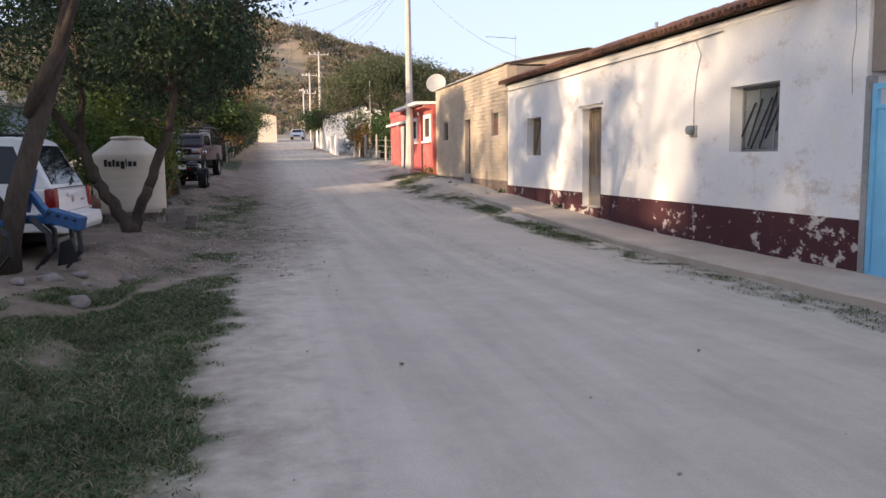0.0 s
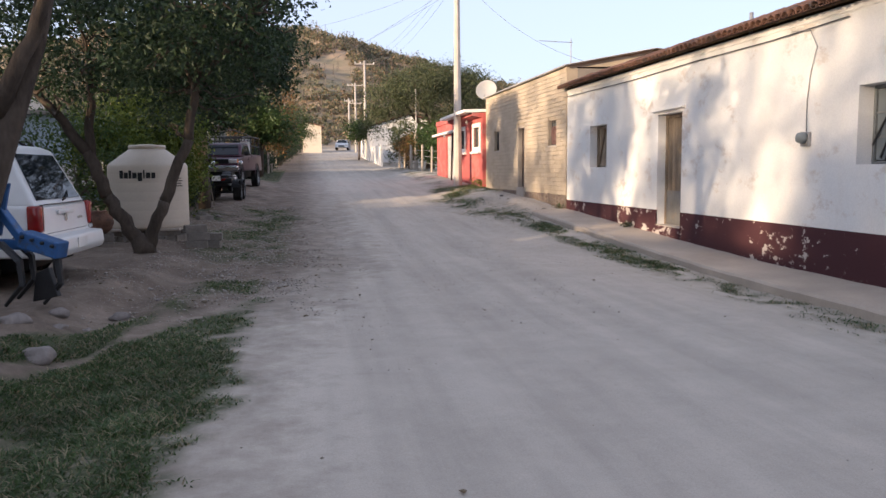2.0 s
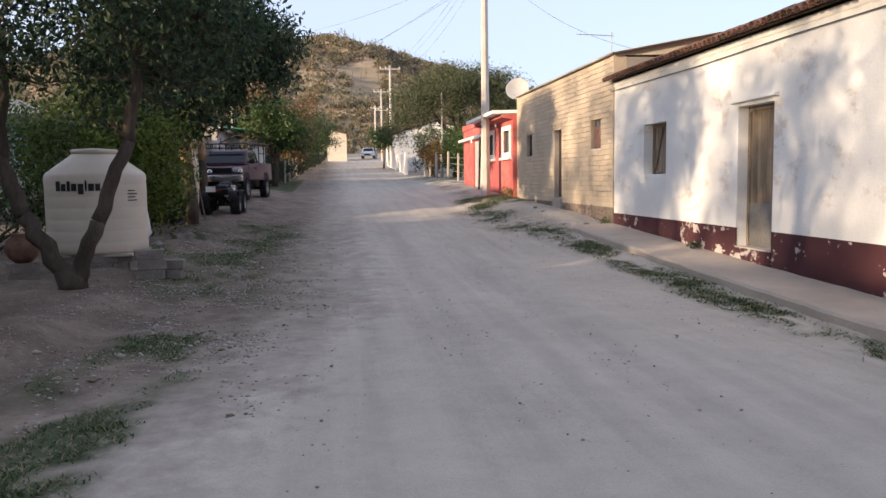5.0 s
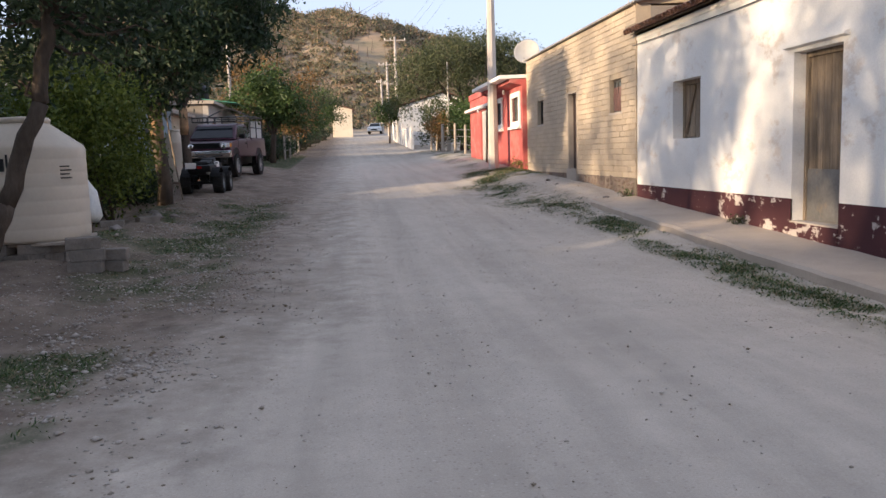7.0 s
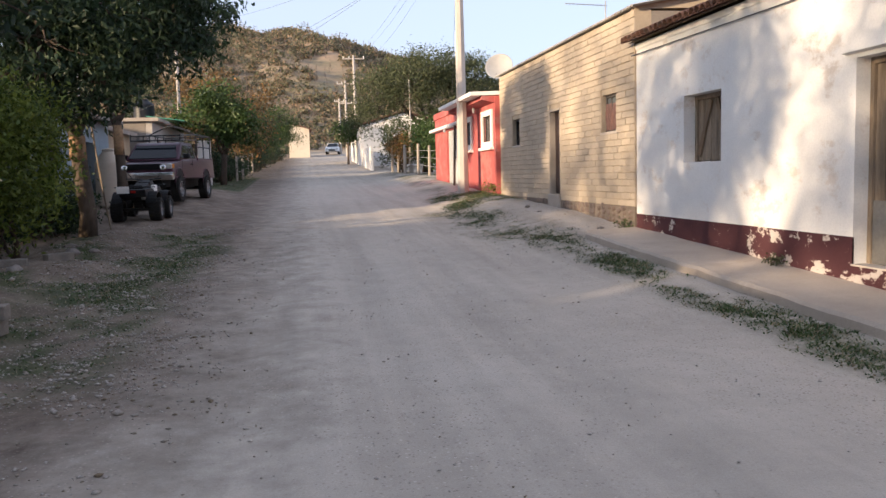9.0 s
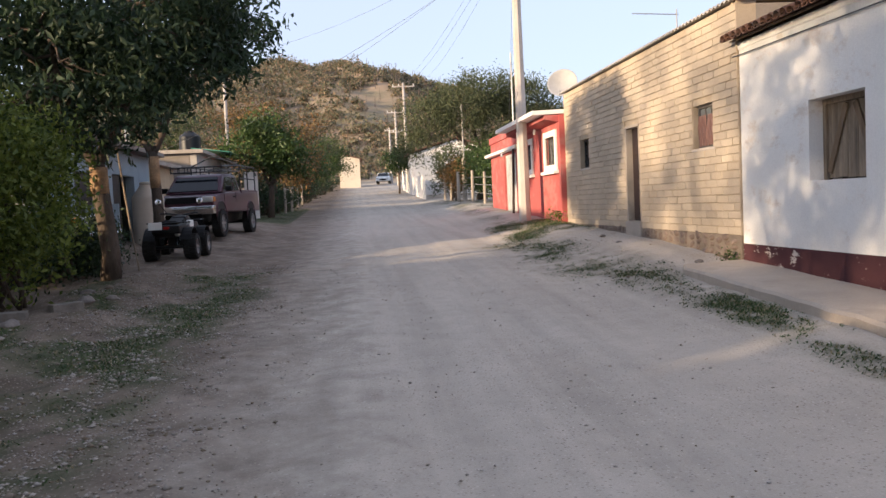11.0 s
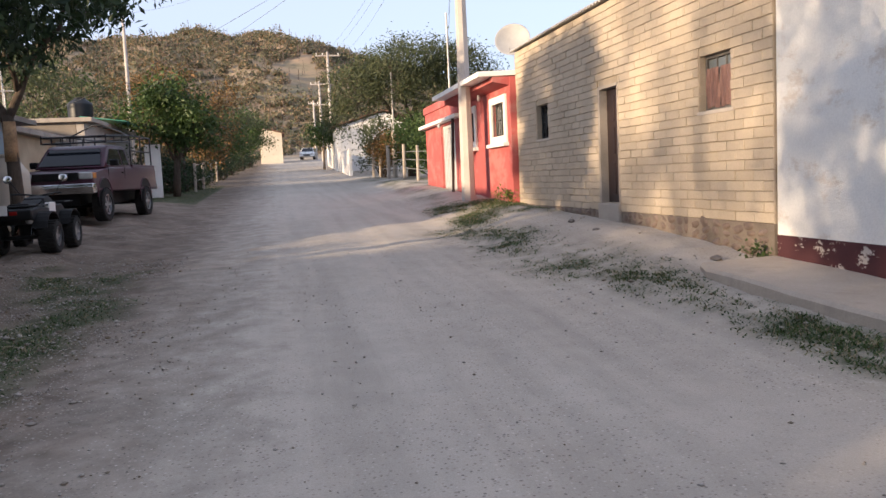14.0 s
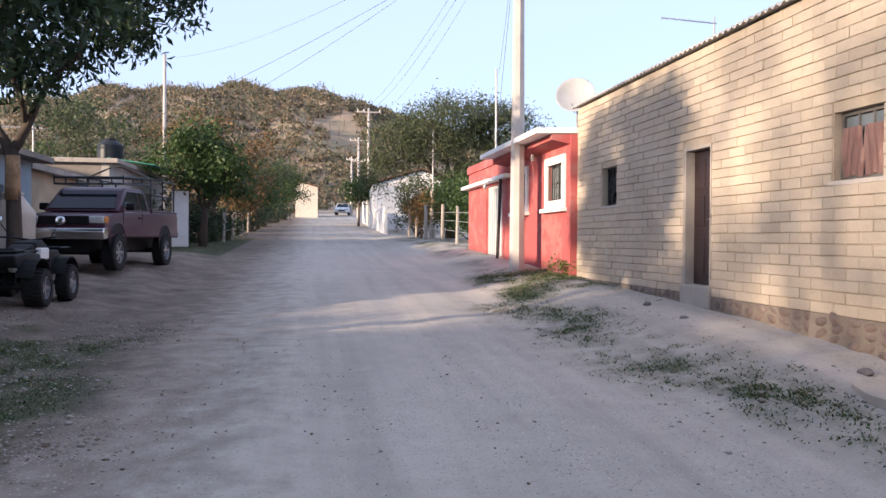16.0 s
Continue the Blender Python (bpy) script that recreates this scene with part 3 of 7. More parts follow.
# ---- pavement along the white house ----
def build_pavement():
    bm = bmesh.new()
    rng = random.Random(5)
    n = 60
    y0, y1 = 2.0, 23.9
    rows = []
    for i in range(n + 1):
        y = y0 + (y1 - y0) * i / n
        zt = float(walk_top(y)) + rng.uniform(-0.006, 0.006)
        xe = 6.28 + 0.05 * noise.noise(Vector((y * 0.8, 0, 1))) + rng.uniform(-0.015, 0.015)
        if i == n:
            xe += 0.12
        rows.append([bm.verts.new(p) for p in ((7.42, y, zt + 0.02), (xe + 0.035, y, zt), (xe, y, zt - 0.035), (xe - 0.01, y, zt - 0.35), (7.42, y, zt - 0.35))])
    for a, b in zip(rows, rows[1:]):
        for k in range(5):
            bm.faces.new((a[k], b[k], b[(k + 1) % 5], a[(k + 1) % 5]))
    bm.faces.new(rows[0])
    bm.faces.new(rows[-1][::-1])
    single("pavement", bm, PAVING, "worn pale concrete pavement with a crumbling edge along the houses", "pavement", kind="structure")


build_pavement()

# ---- white limewashed house ----
WX = 7.37
white_house = thing("white_house", "long white limewashed house with maroon dado and clay tile roof", "house", (WX, 16.5, 0.3))
W1 = (10.72, 11.98, 1.79, 2.82)
WD = (16.98, 18.05, 0.60, 2.84)
W2 = (20.90, 22.05, 1.79, 2.82)
W_OPEN = [W1, WD, W2]


def sag(bm, amount=0.012, scale=0.7):
    for v in bm.verts:
        d = noise.noise(Vector((v.co.y * scale, v.co.z * scale, 2.0)))
        v.co.x += d * amount


def build_white_house():
    bm = holed_wall(WX, WX + 0.45, 9.0, 23.86, -0.2, 3.84, W_OPEN)
    part("wall", bm, LIME, white_house, absolute=True)
    # dado, a touch proud, broken by the door
    for a, b in ((9.0, 16.98), (18.05, 23.86)):
        part("dado", box(WX - 0.008, a, -0.2, WX + 0.02, b, 0.90, 0.003), MAROON, white_house, "peeling maroon painted dado", absolute=True)
    part("door_step", box(WX - 0.02, 16.985, -0.1, WX + 0.03, 18.045, 0.585, 0.004), MAROON, white_house, "maroon painted door step", absolute=True)
    part("door_threshold", box(WX - 0.024, 16.983, 0.586, WX + 0.44, 18.047, 0.604), CONCRETE_PALE, white_house, absolute=True)
    part("end_wall", box(WX + 0.45, 23.55, -0.2, 14.0, 23.86, 3.9), LIME, white_house, absolute=True)
    part("end_wall", box(WX + 0.45, 9.0, -0.2, 14.0, 9.3, 3.9), LIME, white_house, absolute=True)
    part("back_wall", box(13.7, 9.31, -0.2, 14.0, 23.54, 3.92), LIME, white_house, absolute=True)
    # white moulding under the eaves
    bm = prism([(WX - 0.003, 3.80), (WX - 0.016, 3.82), (WX - 0.022, 3.90), (WX + 0.45, 3.90), (WX + 0.45, 3.845), (WX + 0.4, 3.843)], 8.98, 23.87)
    part("eaves_moulding", bm, WHITE, white_house, "white plaster moulding under the eaves", absolute=True)
    part("roof_deck", prism([(WX - 0.13, 3.91), (WX - 0.13, 3.94), (10.7, 5.10), (14.1, 3.99), (14.1, 3.94), (10.7, 5.04)], 8.9, 23.9), WOOD_OLD, white_house, absolute=True)
    # relief of the hood over the door
    hood = prism([(0, 0), (0.0, 0.07), (-0.09, 0.05), (-0.09, 0.02)], 0, 1.35)
    bmesh.ops.transform(hood, matrix=Matrix.Translation((WX + 0.01, 16.85, 2.885)), verts=hood.verts)
    for v in hood.verts:
        v.co.z += 0.11 * (1 - ((v.co.y - 17.5) / 0.68) ** 2)
    part("door_hood", hood, LIME, white_house, "plaster hood moulding over the door", absolute=True)
    part("wall_crack", tube([(WX - 0.001, 9.25, 3.75), (WX - 0.001, 9.22, 3.3), (WX - 0.001, 9.27, 2.9), (WX - 0.001, 9.24, 2.5)], 0.006, 5), CONCRETE, white_house, absolute=True)


build_white_house()


def plank_door(parent, y0, y1, z0, z1, x, mat, leaves=2, planks=4):
    """A wooden door or shutter of upright planks with rails; each plank is a piece."""
    d = part("door_frame", holed_wall(x - 0.03, x + 0.05, y0, y1, z0, z1, [(y0 + 0.06, y1 - 0.06, z0 - 0.01, z1 - 0.07)]), mat, parent, absolute=True)
    w = (y1 - y0 - 0.12) / planks
    rng = random.Random(int(y0 * 10))
    for i in range(planks):
        a = y0 + 0.06 + i * w
        part("plank", box(x + 0.0 + rng.uniform(0, 0.006), a + 0.004, z0 + 0.01 + rng.uniform(0, 0.02), x + 0.035, a + w - 0.004, z1 - 0.072, 0.004), mat, d, absolute=True)
    for z in (z0 + 0.3, (z0 + z1) / 2, z1 - 0.35):
        part("rail", box(x + 0.036, y0 + 0.06, z - 0.05, x + 0.06, y1 - 0.06, z + 0.05, 0.004), mat, d, absolute=True)
    return d


d = plank_door(white_house, 16.985, 18.045, 0.602, 2.838, WX + 0.20, WOOD_PALE, planks=6)
part("padlock", box(WX + 0.15, 17.12, 1.72, WX + 0.19, 17.22, 1.79, 0.01), STEEL_DARK, d, "dark iron lock plate", absolute=True)
part("metal_kick_sheet", box(WX + 0.185, 17.05, 0.61, WX + 0.197, 17.98, 1.30), surface("grey_kick_sheet", (0.20, 0.19, 0.175), 0.7, 0.3, 2, 20, 0.15, stain=(0.26, 0.19, 0.12)), d, "scuffed grey sheet on the door's foot", absolute=True)
part("weathered_top", box(WX + 0.186, 17.10, 1.32, WX + 0.196, 17.15, 2.7), WOOD_OLD, d, absolute=True)
d = plank_door(white_house, 20.905, 22.045, 1.792, 2.818, WX + 0.22, WOOD_PALE, planks=5)
for k in range(2):
    part("diagonal_batten", box(-0.012, -0.045, -0.46, 0.012, 0.045, 0.46, 0.005, m=Matrix.Translation((WX + 0.205, 21.2 + 0.55 * k, 2.3)) @ Matrix.Rotation(radians(24 if k else -24), 4, "X")), WOOD_OLD, d, absolute=True)


def steel_window(parent, y0, y1, z0, z1, x, cols, rows_, steel, glass, bars=0, name="window"):
    """A steel window: frame, glazing bars, each pane, and slanting guard bars."""
    w = part(name, holed_wall(x - 0.02, x + 0.03, y0, y1, z0, z1, [(y0 + 0.04, y1 - 0.04, z0 + 0.04, z1 - 0.04)]), steel, parent, absolute=True)
    iw, ih = (y1 - y0 - 0.08) / cols, (z1 - z0 - 0.08) / rows_
    for i in range(cols):
        for j in range(rows_):
            a, b = y0 + 0.04 + i * iw, z0 + 0.04 + j * ih
            part("pane", box(x + 0.004, a + 0.012, b + 0.012, x + 0.010, a + iw - 0.012, b + ih - 0.012), glass, w, absolute=True)
    for i in range(1, cols):
        a = y0 + 0.04 + i * iw
        part("glazing_bar", box(x - 0.012, a - 0.013, z0 + 0.04, x + 0.02, a + 0.013, z1 - 0.04), steel, w, absolute=True)
    for j in range(1, rows_):
        b = z0 + 0.04 + j * ih
        part("glazing_bar", box(x - 0.010, y0 + 0.04, b - 0.013, x + 0.018, y1 - 0.04, b + 0.013), steel, w, absolute=True)
    for k in range(bars):
        t = (k + 0.5) / bars
        h = z1 - z0
        ln = h * (0.5 + 0.42 * math.sin(math.pi * t))
        part("guard_bar", box(-0.008, -0.012, -ln / 2, 0.008, 0.012, ln / 2, m=Matrix.Translation((x - 0.04, y0 + 0.12 + (y1 - y0 - 0.24) * t, (z0 + z1) / 2 + 0.08 * math.cos(5 * t))) @ Matrix.Rotation(radians(34 if k % 2 else 26), 4, "X")), STEEL_DARK, w, absolute=True)
    return w


steel_window(white_house, 10.725, 11.975, 1.795, 2.815, WX + 0.24, 3, 3, surface("grey_steel_frame", (0.20, 0.21, 0.21), 0.6, 0.25, 3, 25, 0.1), GLASS_SKY, bars=6)
for y0, y1, z0 in ((10.725, 11.975, 1.79), (16.985, 18.045, 0.60), (20.905, 22.045, 1.79)):
    part("room_lining", box(WX + 0.46, y0 - 0.1, z0 - 0.1, WX + 0.48, y1 + 0.1, 3.0), GREY_WALL, white_house, absolute=True)

# electricity meter with its drop cable
meter = thing("electricity_meter", "round grey electricity meter on a white wall with drop cable", "meter", (WX, 13.05, 2.2))
part("base_box", box(-0.05, -0.10, -0.14, 0, 0.10, 0.06, 0.01), STEEL_GREY, meter)
part("meter_glass", turned([(0.085, 0), (0.085, 0.05), (0.07, 0.10), (0.03, 0.115)], 18, m=Matrix.Translation((-0.05, 0, -0.02)) @ Matrix.Rotation(radians(-90), 4, "Y")), GLASS_SKY, meter, "round glass meter cover", smooth=True)
part("conduit", tube([(-0.02, 0, 0.06), (-0.02, 0.01, 0.5), (-0.02, -0.05, 0.9), (-0.02, -0.18, 1.25), (-0.05, -0.05, 1.50), (-0.05, 0.4, 1.54)], 0.007, 6), STEEL_GREY, meter, smooth=True)
wall_wire = single("eaves_cable", tube([(WX - 0.03, 12.2, 3.74), (WX - 0.03, 14.0, 3.70), (WX - 0.03, 16.5, 3.71), (WX - 0.03, 19.5, 3.68), (WX - 0.04, 24.0, 3.72)], 0.009, 6), CABLE, "thin dark cable stapled under the eaves of a white house", "cable")
pipe = single("roof_vent_pipe", tube([(7.9, 15.54, 3.95), (7.9, 15.54, 4.43)], 0.035, 10), STEEL_GREY, "short grey vent pipe standing on the tile roof", "pipe", smooth=True)

# ---- sandy block house ----
BX = 7.34
block_house = thing("block_house", "sandy concrete-block house with brown steel door and corrugated roof", "house", (BX, 29.2, 0.9))
BW = (24.76, 25.52, 2.44, 3.16)
BD = (28.14, 28.98, 1.16, 3.16)
BW2 = (31.67, 32.42, 2.44, 3.16)
B_OPEN = [BW, BD, BW2]
B0, B1, BZ0, BZ1 = 23.88, 33.86, 1.02, 4.53
part("wall", holed_wall(BX + 0.018, BX + 0.32, B0, B1, BZ0, BZ1, B_OPEN), MORTAR, block_house, absolute=True)
part("end_wall", box(BX + 0.32, B0, 0.2, 13.0, B0 + 0.3, 4.5), GREY_WALL, block_house, absolute=True)
part("end_wall", box(BX + 0.32, B1 - 0.3, 0.2, 13.0, B1, 4.5), GREY_WALL, block_house, absolute=True)
part("back_wall", box(12.7, B0 + 0.31, 0.2, 13.0, B1 - 0.31, 4.6), GREY_WALL, block_house, absolute=True)
found = part("foundation", holed_wall(BX + 0.0, BX + 0.32, B0, B1, 0.2, BZ0 - 0.002, [(BD[0] + 0.02, BD[1] - 0.02, 0.3, 1.0)]), STONE_MORTAR, block_house, "rubble stone foundation", absolute=True)
part("door_step", box(BX - 0.05, 28.10, 0.5, BX + 0.32, 28.99, 1.153, 0.02), CONCRETE, block_house, "rough concrete door step", absolute=True)
part("door_surround", holed_wall(BX - 0.006, BX + 0.30, 28.145, 28.975, 1.1555, 3.157, [(28.17, 28.90, 1.10, 3.11)]), CONCRETE, block_house, "grey concrete door surround", absolute=True)
bdoor = part("door", box(BX + 0.13, 28.175, 1.16, BX + 0.17, 28.895, 3.105, 0.006), STEEL_BROWN, block_house, "dark brown steel door", absolute=True)
for za, zb in ((1.3, 1.85), (2.0, 2.45), (2.55, 2.98)):
    for ya, yb in ((28.24, 28.50), (28.57, 28.83)):
        part("panel", box(BX + 0.118, ya, za, BX + 0.131, yb, zb, 0.005), STEEL_BROWN, bdoor, absolute=True)
part("handle", tube([(BX + 0.10, 28.22, 2.10), (BX + 0.07, 28.22, 2.10), (BX + 0.07, 28.33, 2.10)], 0.014, 8), CHROME, bdoor, "chrome lever handle", absolute=True)
part("lock", turned([(0.03, 0), (0.03, 0.02), (0.02, 0.025)], 12, m=Matrix.Translation((BX + 0.13, 28.22, 2.0)) @ Matrix.Rotation(radians(-90), 4, "Y")), CHROME, bdoor, absolute=True)
FRAME_GREY = surface("grey_window_steel", (0.16, 0.15, 0.14), 0.6, 0.25, 3, 25, 0.1)
bwin = steel_window(block_house, BW[0] + 0.005, BW[1] - 0.005, BW[2] + 0.005, BW[3] - 0.005, BX + 0.12, 3, 3, FRAME_GREY, GLASS_SKY)
film = bmesh.new()
rngf = random.Random(2)
for k in range(2):
    a, b = (BW[0] + 0.05, 25.13) if k == 0 else (25.15, BW[1] - 0.05)
    grid = []
    for i in range(13):
        col = []
        for j in range(7):
            y = a + (b - a) * i / 12
            z = 2.49 + 0.50 * j / 6
            col.append(film.verts.new((BX + 0.085 + 0.012 * math.sin(i * 1.7 + j * 0.9 * (1 if k else -1)) + rngf.uniform(-0.004, 0.004), y, z - 0.03 * (1 - j / 6) * abs(i - 6) / 6)))
        grid.append(col)
    for i in range(12):
        for j in range(6):
            film.faces.new((grid[i][j], grid[i + 1][j], grid[i + 1][j + 1], grid[i][j + 1]))
part("plastic_film", film, CURTAIN, bwin, "crumpled brown plastic film over the panes", smooth=True, absolute=True)
steel_window(block_house, BW2[0] + 0.005, BW2[1] - 0.005, BW2[2] + 0.005, BW2[3] - 0.005, BX + 0.14, 3, 2, STEEL_DARK, GLASS, bars=5)
for h in B_OPEN:
    part("room_lining", box(BX + 0.33, h[0] - 0.1, h[2] - 0.1, BX + 0.35, h[1] + 0.1, 3.3), GREY_WALL, block_house, absolute=True)
for h in (BW, BW2):
    part("sill", box(BX - 0.005, h[0] - 0.06, h[2] - 0.05, BX + 0.3, h[1] + 0.06, h[2] - 0.002, 0.006), CONCRETE_PALE, block_house, absolute=True)
# corrugated sheet roof, its rippled edge over the street
bm = bmesh.new()
ny = 280
prev = None
for i in range(ny + 1):
    y = B0 - 0.15 + (B1 - B0 + 0.30) * i / ny
    w = 0.022 * math.sin(2 * math.pi * (y / 0.146))
    ring = [bm.verts.new(p) for p in ((BX - 0.09, y, 4.555 + w), (9.9, y, 5.06 + w), (13.2, y, 4.75 + w), (13.2, y, 4.765 + w), (9.9, y, 5.075 + w), (BX - 0.09, y, 4.575 + w))]
    if prev:
        for k in range(6):
            bm.faces.new((prev[k], ring[k], ring[(k + 1) % 6], prev[(k + 1) % 6]))
    prev = ring
part("roof_sheet", bm, surface("weathered_corrugated_sheet", (0.46, 0.44, 0.41), 0.7, 0.25, 1.2, 12, 0.12, stain=(0.30, 0.24, 0.19)), block_house, "rusty corrugated zinc roof sheet", absolute=True)
part("wall_plate", prism([(BX + 0.02, BZ1 + 0.001), (BX + 0.02, BZ1 + 0.06), (9.9, 5.04), (13.0, 4.72), (13.0, 4.6), (9.9, 4.6)], B0 + 0.001, B0 + 0.25), MORTAR, block_house, "sandy gable end under the roof", absolute=True)

# television aerial on the block house's roof
aerial = thing("television_aerial", "thin metal television aerial on a tall roof mast", "aerial", (11.7, 36.4, 4.2))
part("mast", tube([(0, 0, 0), (0, 0, 3.15)], 0.022, 8), STEEL_GREY, aerial)
part("boom", tube([(0.08, 0.05, 3.0), (-1.45, -0.1, 3.03)], 0.014, 6), STEEL_GREY, aerial)
for k in range(11):
    part("rod", tube([(-0.05 - 0.135 * k, -0.01 * k - 0.12, 3.01), (-0.05 - 0.135 * k, -0.01 * k + 0.12, 3.01)], 0.005, 5), STEEL_GREY, aerial)

# satellite dish at the block house's far corner
dish = thing("satellite_dish", "white round satellite dish on a bent tube at the roof corner", "satellite dish", (7.66, 34.85, 4.12))
part("tube_mast", tube([(0, 0, 0), (0.0, 0.02, 0.45), (0.0, -0.06, 0.62)], 0.025, 8), STEEL_GREY, dish)
prof = [(0.42 * k / 8, 0.13 * (k / 8) ** 2) for k in range(1, 9)]
bm = turned([(0.01, 0.0)] + prof + [(0.43, 0.128), (0.40, 0.10), (0.2, 0.015), (0.01, -0.012)], 32)
bmesh.ops.transform(bm, matrix=Matrix.Translation((-0.08, -0.12, 0.80)) @ Matrix.Rotation(radians(68), 4, Vector((1, -0.45, 0))) , verts=bm.verts)
part("reflector", bm, surface("dull_dish_enamel", (0.36, 0.35, 0.34), 0.6, 0.1, 3, 20, 0.05), dish, smooth=True)
part("feed_arm", tube([(-0.08, -0.05, 0.48), (-0.28, -0.45, 0.62)], 0.012, 6), STEEL_GREY, dish)

# ---- red house ----
RX = 7.2
red_house = thing("red_house", "small red painted house with white window frames and white eaves", "house", (RX, 39.5, 1.2))
R1 = (34.36, 35.48, 2.66, 3.46)
R2 = (37.35, 38.5, 2.66, 3.46)
R_DOOR = (40.0, 42.2, 1.3, 3.4)
part("wall", holed_wall(RX, RX + 0.22, 33.87, 45.0, 0.4, 4.0, [R1, R2, R_DOOR]), RED, red_house, absolute=True)
part("end_wall", box(RX + 0.22, 33.87, 0.4, 12.0, 34.07, 4.0), RED, red_house, absolute=True)
part("end_wall", box(RX + 0.22, 44.8, 0.4, 12.0, 45.0, 4.0), RED, red_house, absolute=True)
part("back_wall", box(11.8, 34.08, 0.4, 12.0, 44.79, 4.0), RED, red_house, absolute=True)
part("roof_slab", prism([(RX - 0.75, 4.0), (RX - 0.75, 4.12), (12.1, 4.25), (12.1, 4.10), (RX + 0.3, 4.03)], 33.90, 39.6, bevel=0.01), WHITE, red_house, "white edged concrete roof slab", absolute=True)
part("roof_fascia", prism([(RX - 0.40, 3.88), (RX - 0.40, 3.998), (RX + 0.0, 3.998), (RX + 0.0, 3.80)], 33.92, 39.5), RED, red_house, "red band under the roof slab", absolute=True)
part("parapet", box(RX - 0.05, 39.65, 4.002, 12.1, 45.05, 4.25, 0.01), RED, red_house, absolute=True)
part("porch_slab", box(RX - 0.24, 38.9, 3.47, RX - 0.02, 45.2, 3.58, 0.01), WHITE, red_house, "white edged porch slab", absolute=True)
part("porch_post", tube([(RX - 0.20, 39.75, 1.1), (RX - 0.16, 39.55, 3.47)], 0.045, 8), STEEL_BROWN, red_house, "leaning dark porch post", absolute=True)
for h in (R1, R2):
    f = part("window_surround", holed_wall(RX - 0.05, RX + 0.02, h[0] - 0.17, h[1] + 0.17, h[2] - 0.17, h[3] + 0.17, [h]), WHITE, red_house, "white plaster window surround", absolute=True)
    part("sill", box(RX - 0.14, h[0] - 0.25, h[2] - 0.26, RX + 0.02, h[1] + 0.25, h[2] - 0.172, 0.008), WHITE, red_house, absolute=True)
    w = steel_window(red_house, h[0] + 0.004, h[1] - 0.004, h[2] + 0.004, h[3] - 0.004, RX + 0.09, 2, 2, STEEL_DARK, GLASS_SKY)
    for k in range(7):
        y = h[0] + 0.06 + (h[1] - h[0] - 0.12) * k / 6
        part("grille_bar", tube([(RX + 0.02, y, h[2] + 0.01), (RX + 0.02, y, h[3] - 0.01)], 0.009, 5), STEEL_DARK, w, absolute=True)
    for k in range(3):
        z = h[2] + 0.2 + 0.28 * k
        part("grille_scroll", tube([(RX + 0.016, (h[0] + h[1]) / 2 + 0.16 * math.cos(a), z + 0.12 * math.sin(a)) for a in np.linspace(0, 2 * math.pi, 13)], 0.008, 5), STEEL_DARK, w, absolute=True)
dd = part("double_door", box(RX + 0.08, 40.0, 1.3, RX + 0.12, 42.2, 3.4, 0.006), surface("pale_grey_door_enamel", (0.55, 0.56, 0.56), 0.4, 0.1, 2, 20, 0.05), red_house, "pale grey sheet-metal double door", absolute=True)
for k in range(9):
    y = 40.12 + 0.24 * k
    part("rib", box(RX + 0.066, y - 0.012, 1.3, RX + 0.081, y + 0.012, 3.3), STEEL_GREY, dd, absolute=True)
for h in (R1, R2, R_DOOR):
    part("room_lining", box(RX + 0.24, h[0] - 0.1, h[2] - 0.1, RX + 0.26, h[1] + 0.1, h[3] + 0.1), GREY_WALL, red_house, absolute=True)
part("bulb_holder", turned([(0.02, 0.1), (0.035, 0.05), (0.04, 0.0), (0.05, -0.08), (0.03, -0.13)], 12, m=Matrix.Translation((RX - 0.12, 36.4, 3.80))), WHITE, red_house, "white lamp holder under the eaves", smooth=True, absolute=True)
part("bulb", turned([(0.015, 0.06), (0.05, 0.0), (0.05, -0.05), (0.02, -0.09)], 12, m=Matrix.Translation((RX - 0.3, 41.0, 3.36))), LAMP_CLEAR, red_house, "clear porch bulb", smooth=True, absolute=True)
single("plant_sprig", tube([(7.05, 34.6, floor_z(7.05, 34.6) - 0.02), (7.0, 34.55, 1.45)], 0.01, 5), TWIG, "small dry plant against the wall foot", "plant")

# ---- blue gate and its wall ----
gate = thing("blue_gate", "sky-blue sheet metal gate with a welded frame, closed", "gate", (WX + 0.02, 7.0, 0.15))
part("gate_frame", holed_wall(-0.03, 0.03, -2.0, 1.88, 0.03, 2.45, [(-1.93, 1.81, 0.10, 2.38)]), GATE_BLUE, gate)
for k in range(22):
    y = -1.93 + 3.74 * k / 22
    part("sheet_rib", box(0.0 if k % 2 else -0.014, y, 0.10, 0.012, y + 0.168, 2.14, 0.003), GATE_BLUE, gate)
part("top_rail", box(-0.025, -1.93, 2.14, 0.025, 1.81, 2.19), GATE_BLUE, gate)
for k in range(10):
    y = -1.75 + 0.37 * k
    part("scroll", tube([(0, y + 0.075 * math.cos(a), 2.285 + 0.075 * math.sin(a)) for a in np.linspace(0, 2 * math.pi, 15)], 0.008, 5), GATE_BLUE, gate)
part("gate_post", box(-0.05, 1.885, 0.0, 0.05, 1.985, 2.55, 0.006), STEEL_GREY, gate, "grey steel gate post")
single("wall_gate_lintel", box(WX + 0.05, -6.0, 2.75, WX + 0.35, 8.99, 4.1, 0.01), GREY_WALL, "grey rendered wall above the gate", "wall", kind="structure")
single("wall_gate_side", box(WX + 0.05, -8.0, -0.2, WX + 0.35, 4.9, 2.749), GREY_WALL, "grey rendered wall beside the gate", "wall", kind="structure")

# ---- power pole ----


